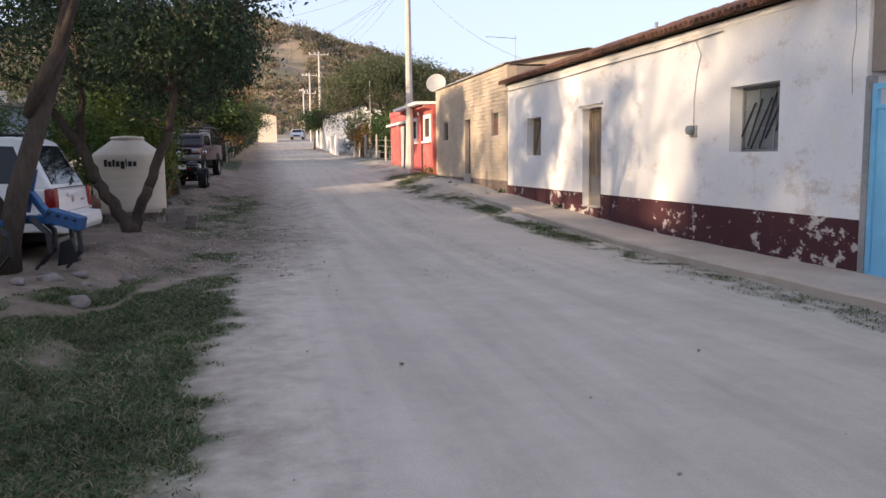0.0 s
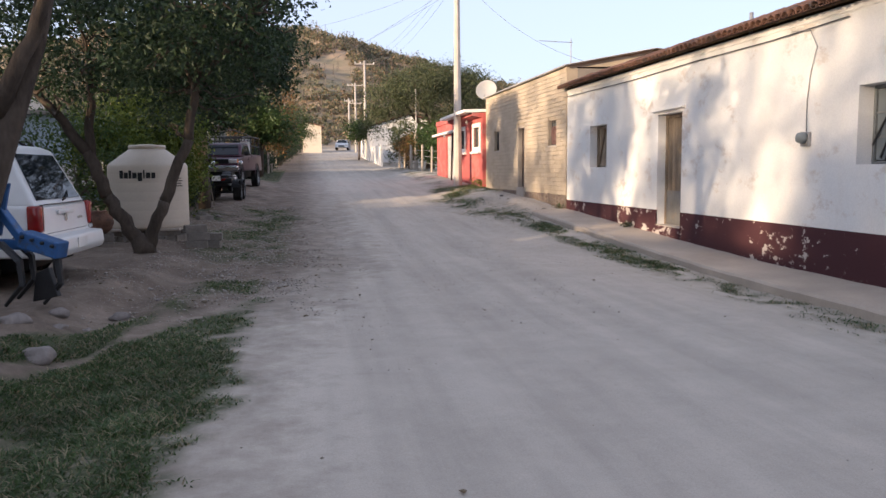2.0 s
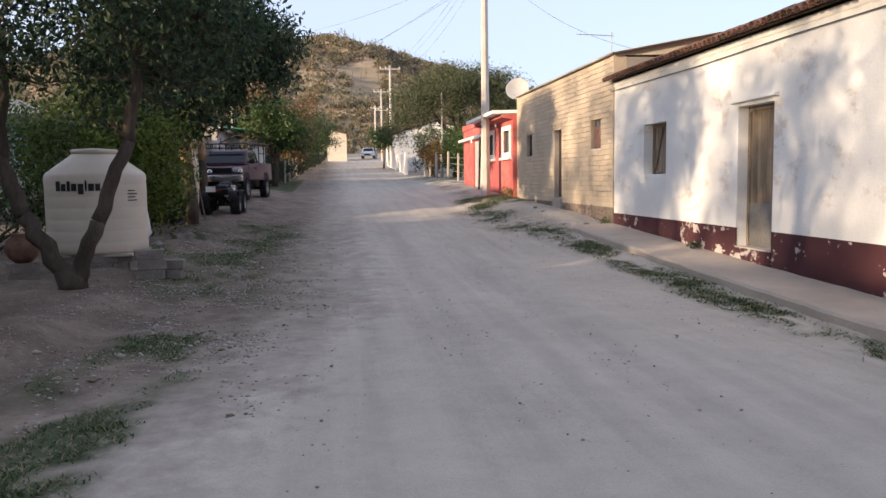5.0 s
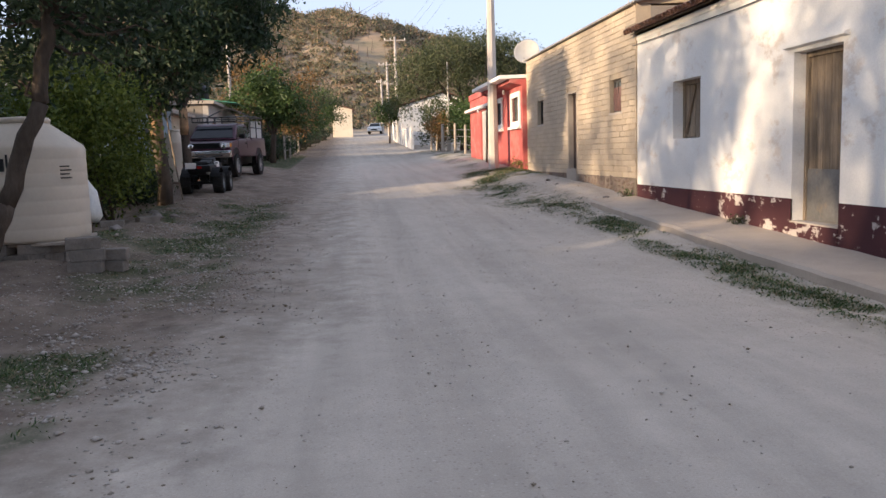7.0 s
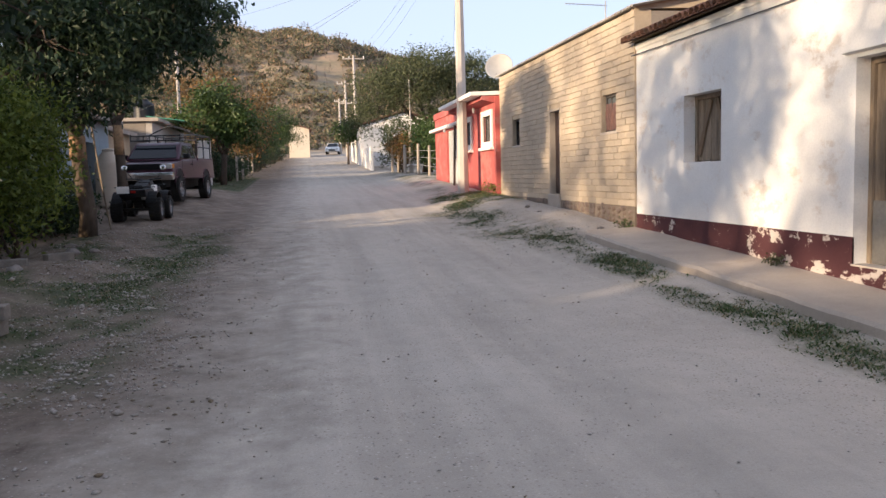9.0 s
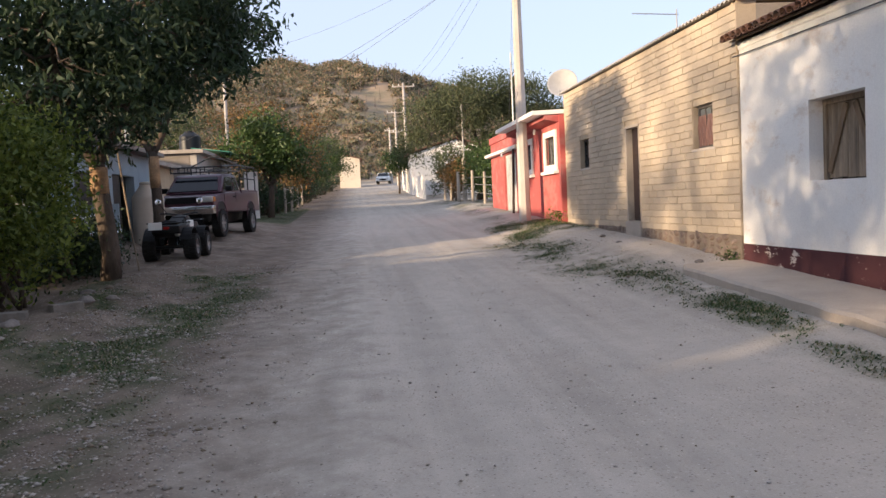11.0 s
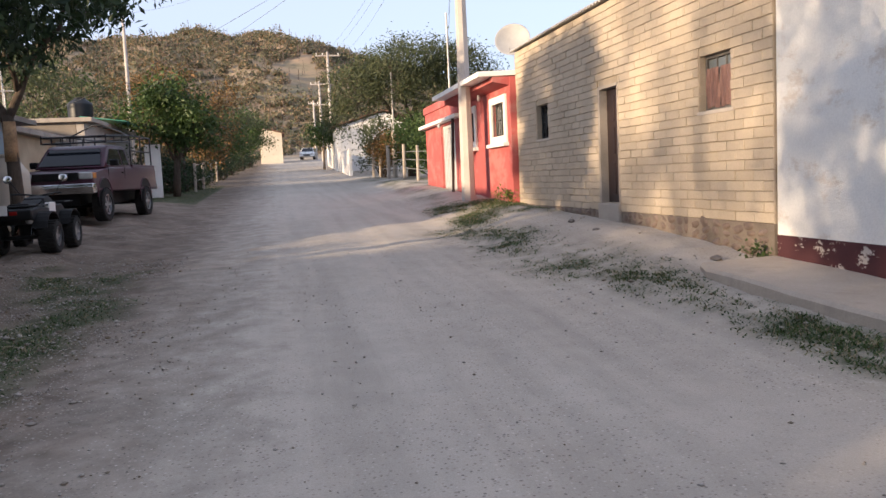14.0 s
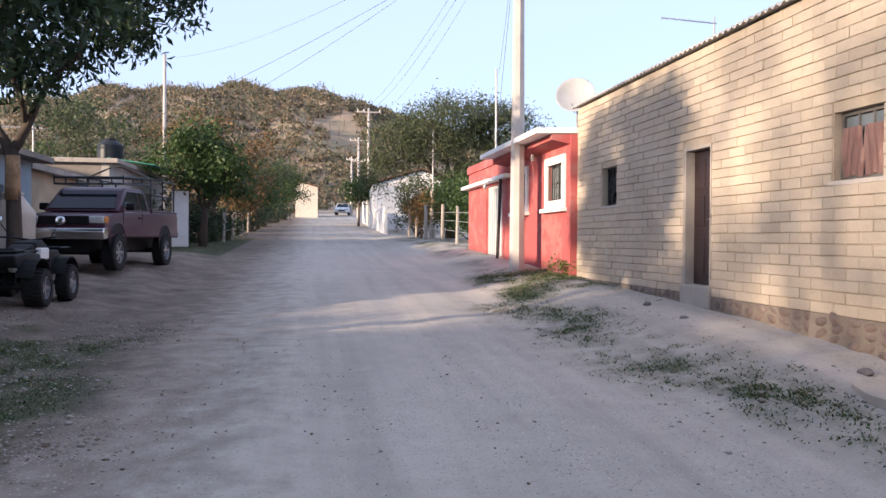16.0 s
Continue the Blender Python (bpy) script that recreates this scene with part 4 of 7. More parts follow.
def power_pole(at, h, r0, r1, label, arm=None, square=False):
    e = thing("power_pole", label, "power pole", at, group="power poles along the street")
    part("shaft", turned([(r0, -0.3), (r0, 0.0), ((r0 + r1) / 2, h / 2), (r1, h)], 8 if square else 16), POLE, e, smooth=not square)
    if arm:
        for z, ln in arm:
            part("crossarm", box(-ln / 2, -0.06, z, ln / 2, 0.06, z + 0.11, 0.01), POLE, e)
            for k in (-0.46, -0.2, 0.46):
                part("insulator", turned([(0.03, 0), (0.05, 0.05), (0.035, 0.09), (0.045, 0.14), (0.02, 0.19)], 8, m=Matrix.Translation((ln * k, 0, z + 0.11))), WHITE, e)
    return e


power_pole((6.58, 35.9, floor_z(6.58, 35.9)), 9.2, 0.185, 0.105, "tall eight-sided cast concrete power pole beside the street", square=True)

# ---- vehicles ----


def hull(outline, w0, k, z0, bevel=0.03):
    """A side outline in x and z, as wide as w0 at z0 and narrowing by k for each metre up."""
    bm = bmesh.new()
    a = [bm.verts.new((x, w0 - k * (z - z0), z)) for x, z in outline]
    b = [bm.verts.new((x, -(w0 - k * (z - z0)), z)) for x, z in outline]
    bm.faces.new(a)
    bm.faces.new(b[::-1])
    n = len(a)
    for i in range(n):
        bm.faces.new((a[i], b[i], b[(i + 1) % n], a[(i + 1) % n]))
    bmesh.ops.recalc_face_normals(bm, faces=bm.faces[:])
    if bevel:
        bmesh.ops.bevel(bm, geom=bm.edges[:], offset=bevel, segments=3, affect="EDGES", profile=0.6)
    return bm


def side_pane(outline, w0, k, z0, side):
    """A window pane lying on the flank of a hull."""
    bm = bmesh.new()
    a = [bm.verts.new((x, side * (w0 - k * (z - z0) + 0.008), z)) for x, z in outline]
    b = [bm.verts.new((x, side * (w0 - k * (z - z0) - 0.02), z)) for x, z in outline]
    bm.faces.new(a)
    bm.faces.new(b[::-1])
    n = len(a)
    for i in range(n):
        bm.faces.new((a[i], b[i], b[(i + 1) % n], a[(i + 1) % n]))
    return bm


def cross_pane(x0, z0, w0, x1, z1, w1, lift=0.028):
    """A front or rear screen between two heights."""
    d = Vector((x1 - x0, 0, z1 - z0)).normalized()
    nrm = Vector((d.z, 0, -d.x))
    if nrm.z < 0:
        nrm = -nrm
    bm = bmesh.new()
    a = [bm.verts.new(Vector(p) + nrm * lift) for p in ((x0, -w0, z0), (x0, w0, z0), (x1, w1, z1), (x1, -w1, z1))]
    b = [bm.verts.new(v.co - nrm * 0.02) for v in a]
    bm.faces.new(a)
    bm.faces.new(b[::-1])
    for i in range(4):
        bm.faces.new((a[i], b[i], b[(i + 1) % 4], a[(i + 1) % 4]))
    return bm


def wheel(parent, x, y, r, w, spokes=6, knobby=False, rim=None):
    side = 1 if y > 0 else -1
    m = Matrix.Translation((x, y, r)) @ Matrix.Rotation(radians(-90 * side), 4, "X")
    h = w / 2
    t = turned([(r * 0.60, -h * 0.5), (r * 0.64, -h), (r * 0.93, -h), (r, -h * 0.72), (r, h * 0.72), (r * 0.93, h), (r * 0.64, h), (r * 0.60, h * 0.3)], 30, m=m)
    n = 22 if knobby else 34
    for i in range(n):
        for s in (-1, 1):
            a = 2 * math.pi * (i + (0.5 if s > 0 else 0)) / n
            box(r * 0.985, -r * 0.07, -h * 0.42, r * (1.05 if knobby else 1.02), r * 0.07, h * 0.42, bm=t, m=m @ Matrix.Rotation(a, 4, "Z") @ Matrix.Translation((0, 0, s * h * 0.5)))
    wh = part("wheel", t, RUBBER, parent, "knobby black tyre on an alloy rim" if knobby else "")
    ri = turned([(r * 0.61, h * 0.32), (r * 0.62, h * 0.9), (r * 0.56, h * 0.92), (r * 0.53, h * 0.45), (r * 0.2, h * 0.40), (r * 0.16, h * 0.75), (0.02, h * 0.77)], 24, m=m)
    for i in range(spokes):
        a = 2 * math.pi * i / spokes
        box(r * 0.15, -r * 0.08, h * 0.42, r * 0.57, r * 0.08, h * 0.78, bm=ri, m=m @ Matrix.Rotation(a, 4, "Z"))
    part("rim", ri, rim or RIM, wh)
    return wh


def arch(parent, x, y, r, mat):
    bm = tube([(x + r * math.cos(a), y, 0.0 + r * math.sin(a)) for a in np.linspace(0.05, math.pi - 0.05, 13)], 0.025, 6)
    return bm


def build_suv(at, turn):
    e = thing("sport_utility_car", "white sport utility car parked under trees, rear to the street", "car", at, turn)
    body = hull([(0.14, 0.44), (0.06, 0.62), (0.10, 1.06), (1.4, 1.09), (3.35, 1.08), (4.42, 0.97), (4.62, 0.75), (4.60, 0.44)], 0.93, 0.06, 0.7, 0.05)
    part("body", body, CAR_WHITE, e, smooth=True)
    cab = [(0.11, 1.04), (0.46, 1.74), (0.62, 1.80), (2.5, 1.79), (2.75, 1.72), (3.42, 1.06)]
    part("cabin", hull(cab, 0.89, 0.22, 1.05, 0.05), CAR_WHITE, e, smooth=True)
    part("rear_window", cross_pane(0.16, 1.11, 0.76, 0.44, 1.67, 0.62), GLASS, e, "dark rear window")
    part("windscreen", cross_pane(3.34, 1.13, 0.78, 2.82, 1.65, 0.64), GLASS, e)
    for s in (-1, 1):
        part("side_window", side_pane([(0.42, 1.14), (0.62, 1.66), (1.18, 1.68), (1.18, 1.14)], 0.89, 0.22, 1.05, s), GLASS, e)
        part("side_window", side_pane([(1.28, 1.14), (1.28, 1.68), (2.0, 1.69), (2.0, 1.14)], 0.89, 0.22, 1.05, s), GLASS, e)
        part("side_window", side_pane([(2.1, 1.14), (2.1, 1.69), (2.6, 1.67), (3.1, 1.15)], 0.89, 0.22, 1.05, s), GLASS, e)
        tl = part("tail_light", box(0.045, s * 0.90 - 0.10, 0.74, 0.20, s * 0.90 + 0.055, 1.06, 0.025), LAMP_RED, e, "upright red tail light", smooth=True)
        part("lamp_foot", box(0.046, s * 0.90 - 0.095, 0.68, 0.18, s * 0.90 + 0.05, 0.735, 0.015), LAMP_CLEAR, tl)
        part("roof_rail", tube([(0.75, s * 0.66, 1.80), (0.85, s * 0.66, 1.86), (2.3, s * 0.66, 1.86), (2.4, s * 0.66, 1.80)], 0.018, 8), PLASTIC_BLACK, e)
        for x in (0.98, 3.76):
            wheel(e, x, s * 0.80, 0.37, 0.24)
            part("wheel_well", turned([(0.43, -0.01), (0.43, 0.012), (0.38, 0.012)], 24, m=Matrix.Translation((x, s * 0.905, 0.40)) @ Matrix.Rotation(radians(-90 * s), 4, "X")), PLASTIC_BLACK, e)
        part("mirror", box(2.95, s * 1.0 - 0.09, 1.10, 3.1, s * 1.0 + 0.09, 1.25, 0.03), CAR_WHITE, e)
    part("rear_bumper", hull([(-0.08, 0.42), (-0.12, 0.50), (-0.10, 0.66), (0.08, 0.68), (0.2, 0.66), (0.2, 0.42)], 0.95, 0.05, 0.5, 0.03), CAR_WHITE, e, "white rear bumper with a step", smooth=True)
    part("tailgate_seam", box(0.068, -0.80, 0.705, 0.085, 0.80, 0.715), PLASTIC_BLACK, e)
    part("tailgate_seam", box(0.078, -0.80, 1.058, 0.10, 0.80, 1.068), PLASTIC_BLACK, e)
    part("tailgate_handle", box(0.055, -0.28, 0.93, 0.09, 0.28, 0.985, 0.01), CAR_WHITE, e)
    part("badge", box(0.066, -0.62, 0.84, 0.078, -0.44, 0.87), CHROME, e)
    part("badge", turned([(0.055, 0), (0.055, 0.012)], 16, m=Matrix.Translation((0.082, 0, 0.88)) @ Matrix.Rotation(radians(-90), 4, "Y")), CHROME, e)
    part("number_plate", box(-0.128, -0.17, 0.50, -0.112, 0.17, 0.62), WHITE, e)
    part("rear_wiper", tube([(0.10, 0.0, 1.10), (0.11, -0.2, 1.14), (0.20, -0.45, 1.22)], 0.012, 6), PLASTIC_BLACK, e)
    part("underbody", box(0.25, -0.75, 0.30, 4.4, 0.75, 0.47), PLASTIC_BLACK, e)
    return e


def build_pickup(name, label, at, turn, paint, rack=True, lift=0.0):
    e = thing(name, label, "pickup truck", at, turn)
    L = lift
    part("body", hull([(0.12, 0.60 + L), (0.05, 0.75 + L), (0.05, 1.24 + L), (2.05, 1.24 + L), (2.06, 1.20 + L), (3.7, 1.20 + L), (4.75, 1.10 + L), (5.0, 0.98 + L), (5.04, 0.60 + L)], 0.87, 0.05, 0.8 + L, 0.045), paint, e, smooth=True)
    cab = [(2.08, 1.18 + L), (2.22, 1.70 + L), (2.40, 1.77 + L), (3.45, 1.76 + L), (3.60, 1.70 + L), (4.18, 1.18 + L)]
    part("cabin", hull(cab, 0.83, 0.22, 1.2 + L, 0.045), paint, e, smooth=True)
    part("windscreen", cross_pane(4.12, 1.235 + L, 0.74, 3.66, 1.645 + L, 0.61), GLASS, e, "dark windscreen")
    part("rear_window", cross_pane(2.125, 1.26 + L, 0.70, 2.225, 1.64 + L, 0.60), GLASS, e)
    part("bed_floor", box(0.12, -0.74, 1.205 + L, 1.98, 0.74, 1.245 + L), PLASTIC_BLACK, e)
    for s in (-1, 1):
        part("bed_rail", box(0.06, s * 0.80 - 0.05, 1.225 + L, 2.04, s * 0.80 + 0.05, 1.285 + L, 0.015), paint, e)
        part("side_window", side_pane([(2.26, 1.26 + L), (2.36, 1.66 + L), (2.72, 1.67 + L), (2.72, 1.26 + L)], 0.83, 0.22, 1.2 + L, s), GLASS, e)
        part("side_window", side_pane([(2.80, 1.26 + L), (2.80, 1.67 + L), (3.42, 1.66 + L), (3.92, 1.27 + L)], 0.83, 0.22, 1.2 + L, s), GLASS, e)
        part("door_seam", box(2.755, s * 0.862 - 0.005, 0.72 + L, 2.765, s * 0.862 + 0.004, 1.2 + L), PLASTIC_BLACK, e)
        part("door_seam", box(3.945, s * 0.862 - 0.005, 0.72 + L, 3.955, s * 0.862 + 0.004, 1.2 + L), PLASTIC_BLACK, e)
        part("door_handle", box(2.85, s * 0.868 - 0.015, 1.04 + L, 3.0, s * 0.868 + 0.015, 1.08 + L, 0.008), PLASTIC_BLACK, e)
        part("mirror", box(3.72, s * 0.97 - 0.11, 1.22 + L, 3.84, s * 0.97 + 0.09, 1.38 + L, 0.03), PLASTIC_BLACK, e, smooth=True)
        hl = part("headlight", box(4.86, s * 0.70 - 0.17, 0.90 + L, 5.035, s * 0.70 + 0.15, 1.06 + L, 0.03), LAMP_CLEAR, e, "clear headlight", smooth=True)
        part("indicator", box(4.80, s * 0.845 - 0.03, 0.91 + L, 5.0, s * 0.845 + 0.025, 1.05 + L, 0.012), surface("amber_glass", (0.55, 0.22, 0.05), 0.2, 0.1, 5, 20, 0), hl)
        part("tail_light", box(0.035, s * 0.80 - 0.06, 0.88 + L, 0.10, s * 0.80 + 0.05, 1.16 + L, 0.012), LAMP_RED, e)
        for x in (1.15, 4.32):
            wheel(e, x, s * 0.80, 0.40, 0.27, spokes=6)
            fl = tube([(x + 0.48 * math.cos(a), s * 0.872, 0.52 + L * 0.6 + 0.46 * math.sin(a)) for a in np.linspace(0.0, math.pi, 15)], 0.018, 6)
            part("fender_flare", fl, paint, e, smooth=True)
            part("wheel_well", turned([(0.465, -0.03), (0.465, 0.012)], 24, m=Matrix.Translation((x, s * 0.864, 0.52 + L * 0.6)) @ Matrix.Rotation(radians(-90 * s), 4, "X")), PLASTIC_BLACK, e)
    part("grille", box(4.98, -0.52, 0.88 + L, 5.05, 0.52, 1.06 + L, 0.012), PLASTIC_BLACK, e, "black radiator grille")
    part("front_bumper", hull([(4.92, 0.58 + L), (4.92, 0.80 + L), (5.13, 0.80 + L), (5.18, 0.72 + L), (5.12, 0.56 + L)], 0.90, 0.05, 0.7, 0.02), CHROME, e, "dull chrome front bumper", smooth=True)
    part("rear_bumper", box(-0.10, -0.84, 0.60 + L, 0.06, 0.84, 0.76 + L, 0.02), CHROME, e)
    part("chassis", box(0.3, -0.45, 0.40, 4.8, 0.45, 0.62 + L), PLASTIC_BLACK, e)
    for x in (1.15, 4.32):
        part("axle", tube([(x, -0.7, 0.40), (x, 0.7, 0.40)], 0.06, 8), PLASTIC_BLACK, e)
    if rack:
        z0, z1 = 1.28 + L, 1.95 + L
        for s in (-1, 1):
            for x in (0.15, 1.05, 1.95):
                part("rack_post", tube([(x, s * 0.78, z0), (x, s * 0.78, z1 + 0.12)], 0.022, 6), STEEL_DARK, e)
            for z in (z0 + 0.38, z1 + 0.12):
                part("rack_rail", tube([(0.15, s * 0.78, z), (1.95, s * 0.78, z)], 0.022, 6), STEEL_DARK, e)
            part("rack_rail", tube([(1.95, s * 0.78, z1 + 0.12), (3.75, s * 0.78, z1 + 0.02)], 0.022, 6), STEEL_DARK, e)
            part("rack_rail", tube([(1.95, s * 0.78, z1 - 0.06), (3.75, s * 0.78, z1 - 0.13)], 0.022, 6), STEEL_DARK, e)
            for x in (2.55, 3.15, 3.75):
                part("rack_strut", tube([(x, s * 0.78, z1 - 0.11), (x, s * 0.78, z1 + 0.07)], 0.016, 6), STEEL_DARK, e)
        for x, z in ((0.15, z1 + 0.12), (1.95, z1 + 0.12), (3.75, z1 + 0.02), (3.75, z1 - 0.13)):
            part("rack_rail", tube([(x, -0.78, z), (x, 0.78, z)], 0.022, 6), STEEL_DARK, e)
        for k in range(1, 6):
            y = -0.78 + 1.56 * k / 6
            part("rack_strut", tube([(3.75, y, z1 - 0.13), (3.75, y, z1 + 0.02)], 0.014, 6), STEEL_DARK, e)
        part("rack_ridge", tube([(2.0, 0.78, z1 + 0.12), (2.0, 0.12, z1 + 0.42), (2.0, -0.12, z1 + 0.42), (2.0, -0.78, z1 + 0.12)], 0.022, 6), STEEL_DARK, e)
        part("rack_ridge", tube([(0.15, 0.0, z1 + 0.36), (2.0, 0.0, z1 + 0.42)], 0.022, 6), STEEL_DARK, e)
    return e


def build_quad(at, turn):
    e = thing("quad_bike", "black quad bike with knobby tyres and a white number plate", "quad bike", at, turn)
    for x, r, w in ((0.0, 0.27, 0.27), (1.25, 0.28, 0.20)):
        for s in (-1, 1):
            wheel(e, x, s * 0.43, r, w, spokes=5, knobby=True)
        part("axle", tube([(x, -0.36, r), (x, 0.36, r)], 0.035, 8), STEEL_DARK, e)
    part("engine", box(0.35, -0.20, 0.26, 0.95, 0.20, 0.60, 0.04), STEEL_DARK, e)
    part("seat", hull([(-0.10, 0.74), (-0.12, 0.84), (0.35, 0.82), (0.62, 0.90), (0.70, 0.78)], 0.17, 0.1, 0.75, 0.03), PLASTIC_BLACK, e, "black padded seat", smooth=True)
    part("tank_cover", hull([(0.62, 0.70), (0.66, 0.92), (0.95, 0.96), (1.2, 0.84), (1.25, 0.68)], 0.19, 0.1, 0.7, 0.03), PLASTIC_BLACK, e, smooth=True)
    for x in (0.0, 1.25):
        for s in (-1, 1):
            f = prism([(x + 0.40 * math.cos(a), 0.30 + 0.40 * math.sin(a)) for a in np.linspace(0.55, math.pi - 0.35, 9)] + [(x + 0.385 * math.cos(a), 0.30 + 0.385 * math.sin(a)) for a in np.linspace(math.pi - 0.35, 0.55, 9)], s * 0.26, s * 0.50)
            part("mudguard", f, PLASTIC_BLACK, e, "black plastic mudguard")
    for x0, x1, z in ((-0.38, 0.10, 0.80), (1.05, 1.5, 0.84)):
        for k in range(5):
            y = -0.36 + 0.18 * k
            part("rack_bar", tube([(x0, y, z), (x1, y, z)], 0.011, 6), STEEL_DARK, e)
        for x in (x0, x1):
            part("rack_bar", tube([(x, -0.40, z), (x, 0.40, z)], 0.014, 6), STEEL_DARK, e)
    part("rear_body", hull([(-0.42, 0.58), (-0.44, 0.74), (0.2, 0.78), (0.6, 0.74), (0.6, 0.5), (0.0, 0.48)], 0.30, 0.1, 0.6, 0.03), PLASTIC_BLACK, e, smooth=True)
    part("front_body", hull([(0.85, 0.5), (0.85, 0.80), (1.3, 0.80), (1.45, 0.66), (1.4, 0.5)], 0.30, 0.1, 0.6, 0.03), PLASTIC_BLACK, e, smooth=True)
    part("side_cover", box(0.50, -0.30, 0.66, 0.85, -0.22, 0.84, 0.02), WHITE, e, "white side panel")
    part("number_plate", box(-0.47, 0.06, 0.66, -0.455, 0.34, 0.82, 0.004), WHITE, e, "white number plate")
    part("tail_light", box(-0.45, -0.08, 0.66, -0.40, 0.04, 0.72, 0.01), LAMP_RED, e)
    for s in (-1, 1):
        part("shock_absorber", tube([(0.05, s * 0.14, 0.30), (0.25, s * 0.12, 0.66)], 0.035, 10), CHROME, e)
        part("mirror_stalk", tube([(0.92, s * 0.30, 1.0), (0.88, s * 0.42, 1.20)], 0.008, 6), PLASTIC_BLACK, e)
        part("mirror", turned([(0.045, 0), (0.075, 0.012), (0.075, 0.03), (0.05, 0.045)], 18, m=Matrix.Translation((0.86, s * 0.46, 1.26)) @ Matrix.Rotation(radians(-78), 4, "Y")), CHROME, e, "round chrome mirror", smooth=True)
    part("handlebar", tube([(0.80, -0.42, 1.0), (0.90, -0.22, 0.99), (0.96, 0, 0.95), (0.90, 0.22, 0.99), (0.80, 0.42, 1.0)], 0.016, 8), STEEL_DARK, e, smooth=True)
    part("exhaust", tube([(0.3, -0.24, 0.52), (-0.36, -0.22, 0.56)], 0.055, 12), STEEL_GREY, e, smooth=True)
    part("headlight", box(1.28, -0.12, 0.70, 1.36, 0.12, 0.82, 0.02), LAMP_CLEAR, e)
    part("bull_bar", tube([(1.5, -0.3, 0.34), (1.62, -0.25, 0.62), (1.62, 0.25, 0.62), (1.5, 0.3, 0.34)], 0.018, 6), STEEL_DARK, e)
    return e


build_suv((-2.78, 13.45, floor_z(-4.0, 13.6) - 0.05), 177)
build_pickup("pickup_truck", "dusty maroon pickup truck with a black tube rack, parked", (-2.62, 40.75, floor_z(-3, 38.5) - 0.03), -98, CAR_MAROON, lift=0.12)
build_pickup("pickup_truck", "old pale beige pickup truck parked deep under trees", (-8.55, 29.2, floor_z(-5.5, 29.2) - 0.03), -4, surface("dusty_beige_car_paint", (0.45, 0.43, 0.40), 0.4, 0.12, 1.2, 14, 0), rack=False)
build_quad((-2.46, 30.15, floor_z(-2.4, 30.5) - 0.01), 88)


def build_sedan(at, turn):
    e = thing("saloon_car", "small pale saloon car driving far up the street", "car", at, turn)
    part("body", hull([(0.0, 0.35), (0.0, 0.85), (0.9, 0.92), (3.2, 0.90), (4.1, 0.74), (4.2, 0.35)], 0.84, 0.05, 0.6, 0.05), CAR_WHITE, e, smooth=True)
    part("cabin", hull([(0.5, 0.88), (1.0, 1.38), (2.3, 1.40), (3.1, 0.88)], 0.78, 0.25, 0.9, 0.05), CAR_WHITE, e, smooth=True)
    part("windscreen", cross_pane(3.0, 0.95, 0.70, 2.4, 1.34, 0.58), GLASS, e)
    for s in (-1, 1):
        part("side_window", side_pane([(0.85, 0.95), (1.1, 1.32), (2.25, 1.33), (2.75, 0.95)], 0.78, 0.25, 0.9, s), GLASS, e)
        part("headlight", box(3.95, s * 0.62 - 0.14, 0.60, 4.17, s * 0.62 + 0.12, 0.74, 0.03), LAMP_CLEAR, e)
        for x in (0.85, 3.3):
            wheel(e, x, s * 0.74, 0.30, 0.2)
    part("grille", box(4.12, -0.4, 0.42, 4.21, 0.4, 0.6, 0.02), PLASTIC_BLACK, e)
    return e


build_sedan((5.5, 115.0, floor_z(6.0, 113.0)), -96)

# ---- blue plough under the first tree ----


def build_plough(at, turn):
    e = thing("plough", "blue enamelled tractor plough standing on rusty tines", "plough", at, turn)
    part("headstock", box(-0.045, -0.05, -0.42, 0.045, 0.05, 0.42, 0.015, m=Matrix.Translation((0.02, 0, 0.92)) @ Matrix.Rotation(radians(-40), 4, "Y")), PLOUGH_BLUE, e, "slanting blue drawbar")
    part("beam", box(-0.62, -0.05, 0.60, 0.62, 0.05, 0.71, 0.015), PLOUGH_BLUE, e)
    pl = part("clamp_plate", box(-0.24, -0.09, -0.09, 0.24, 0.09, 0.09, 0.015, m=Matrix.Translation((0.45, 0, 0.66)) @ Matrix.Rotation(radians(14), 4, "Y")), PLOUGH_BLUE, e)
    for x in (0.28, 0.40, 0.52, 0.64):
        for s in (-1, 1):
            part("bolt", turned([(0.02, 0), (0.02, 0.025), (0.012, 0.035)], 8, m=Matrix.Translation((x, s * 0.09, 0.70 - (x - 0.45) * 0.25)) @ Matrix.Rotation(radians(-90 * s), 4, "X")), STEEL_DARK, pl)
    part("cross_tube", tube([(-0.15, -0.7, 0.64), (-0.15, 0.7, 0.64)], 0.05, 4), PLOUGH_BLUE, e)
    for x, y in ((-0.15, -0.6), (0.1, -0.2), (-0.15, 0.25), (0.4, 0.0), (-0.15, 0.6)):
        pts = [(x, y, 0.68), (x + 0.22, y, 0.5), (x + 0.24, y, 0.25), (x + 0.02, y, 0.03)]
        part("tine", tube(pts, [0.04, 0.04, 0.035, 0.02], 5), STEEL_DARK, e)
    part("share", prism([(0.30, 0.05), (0.62, 0.12), (0.52, 0.42), (0.36, 0.36)], -0.03, 0.03, bevel=0.008), STEEL_DARK, e, "dark worn plough share")
    part("mast_brace", tube([(-0.1, 0.0, 0.75), (0.05, 0.0, 1.30)], 0.03, 6), PLOUGH_BLUE, e)
    return e


build_plough((-2.92, 11.55, floor_z(-2.9, 11.5)), -24)

# ---- water tank on blocks ----


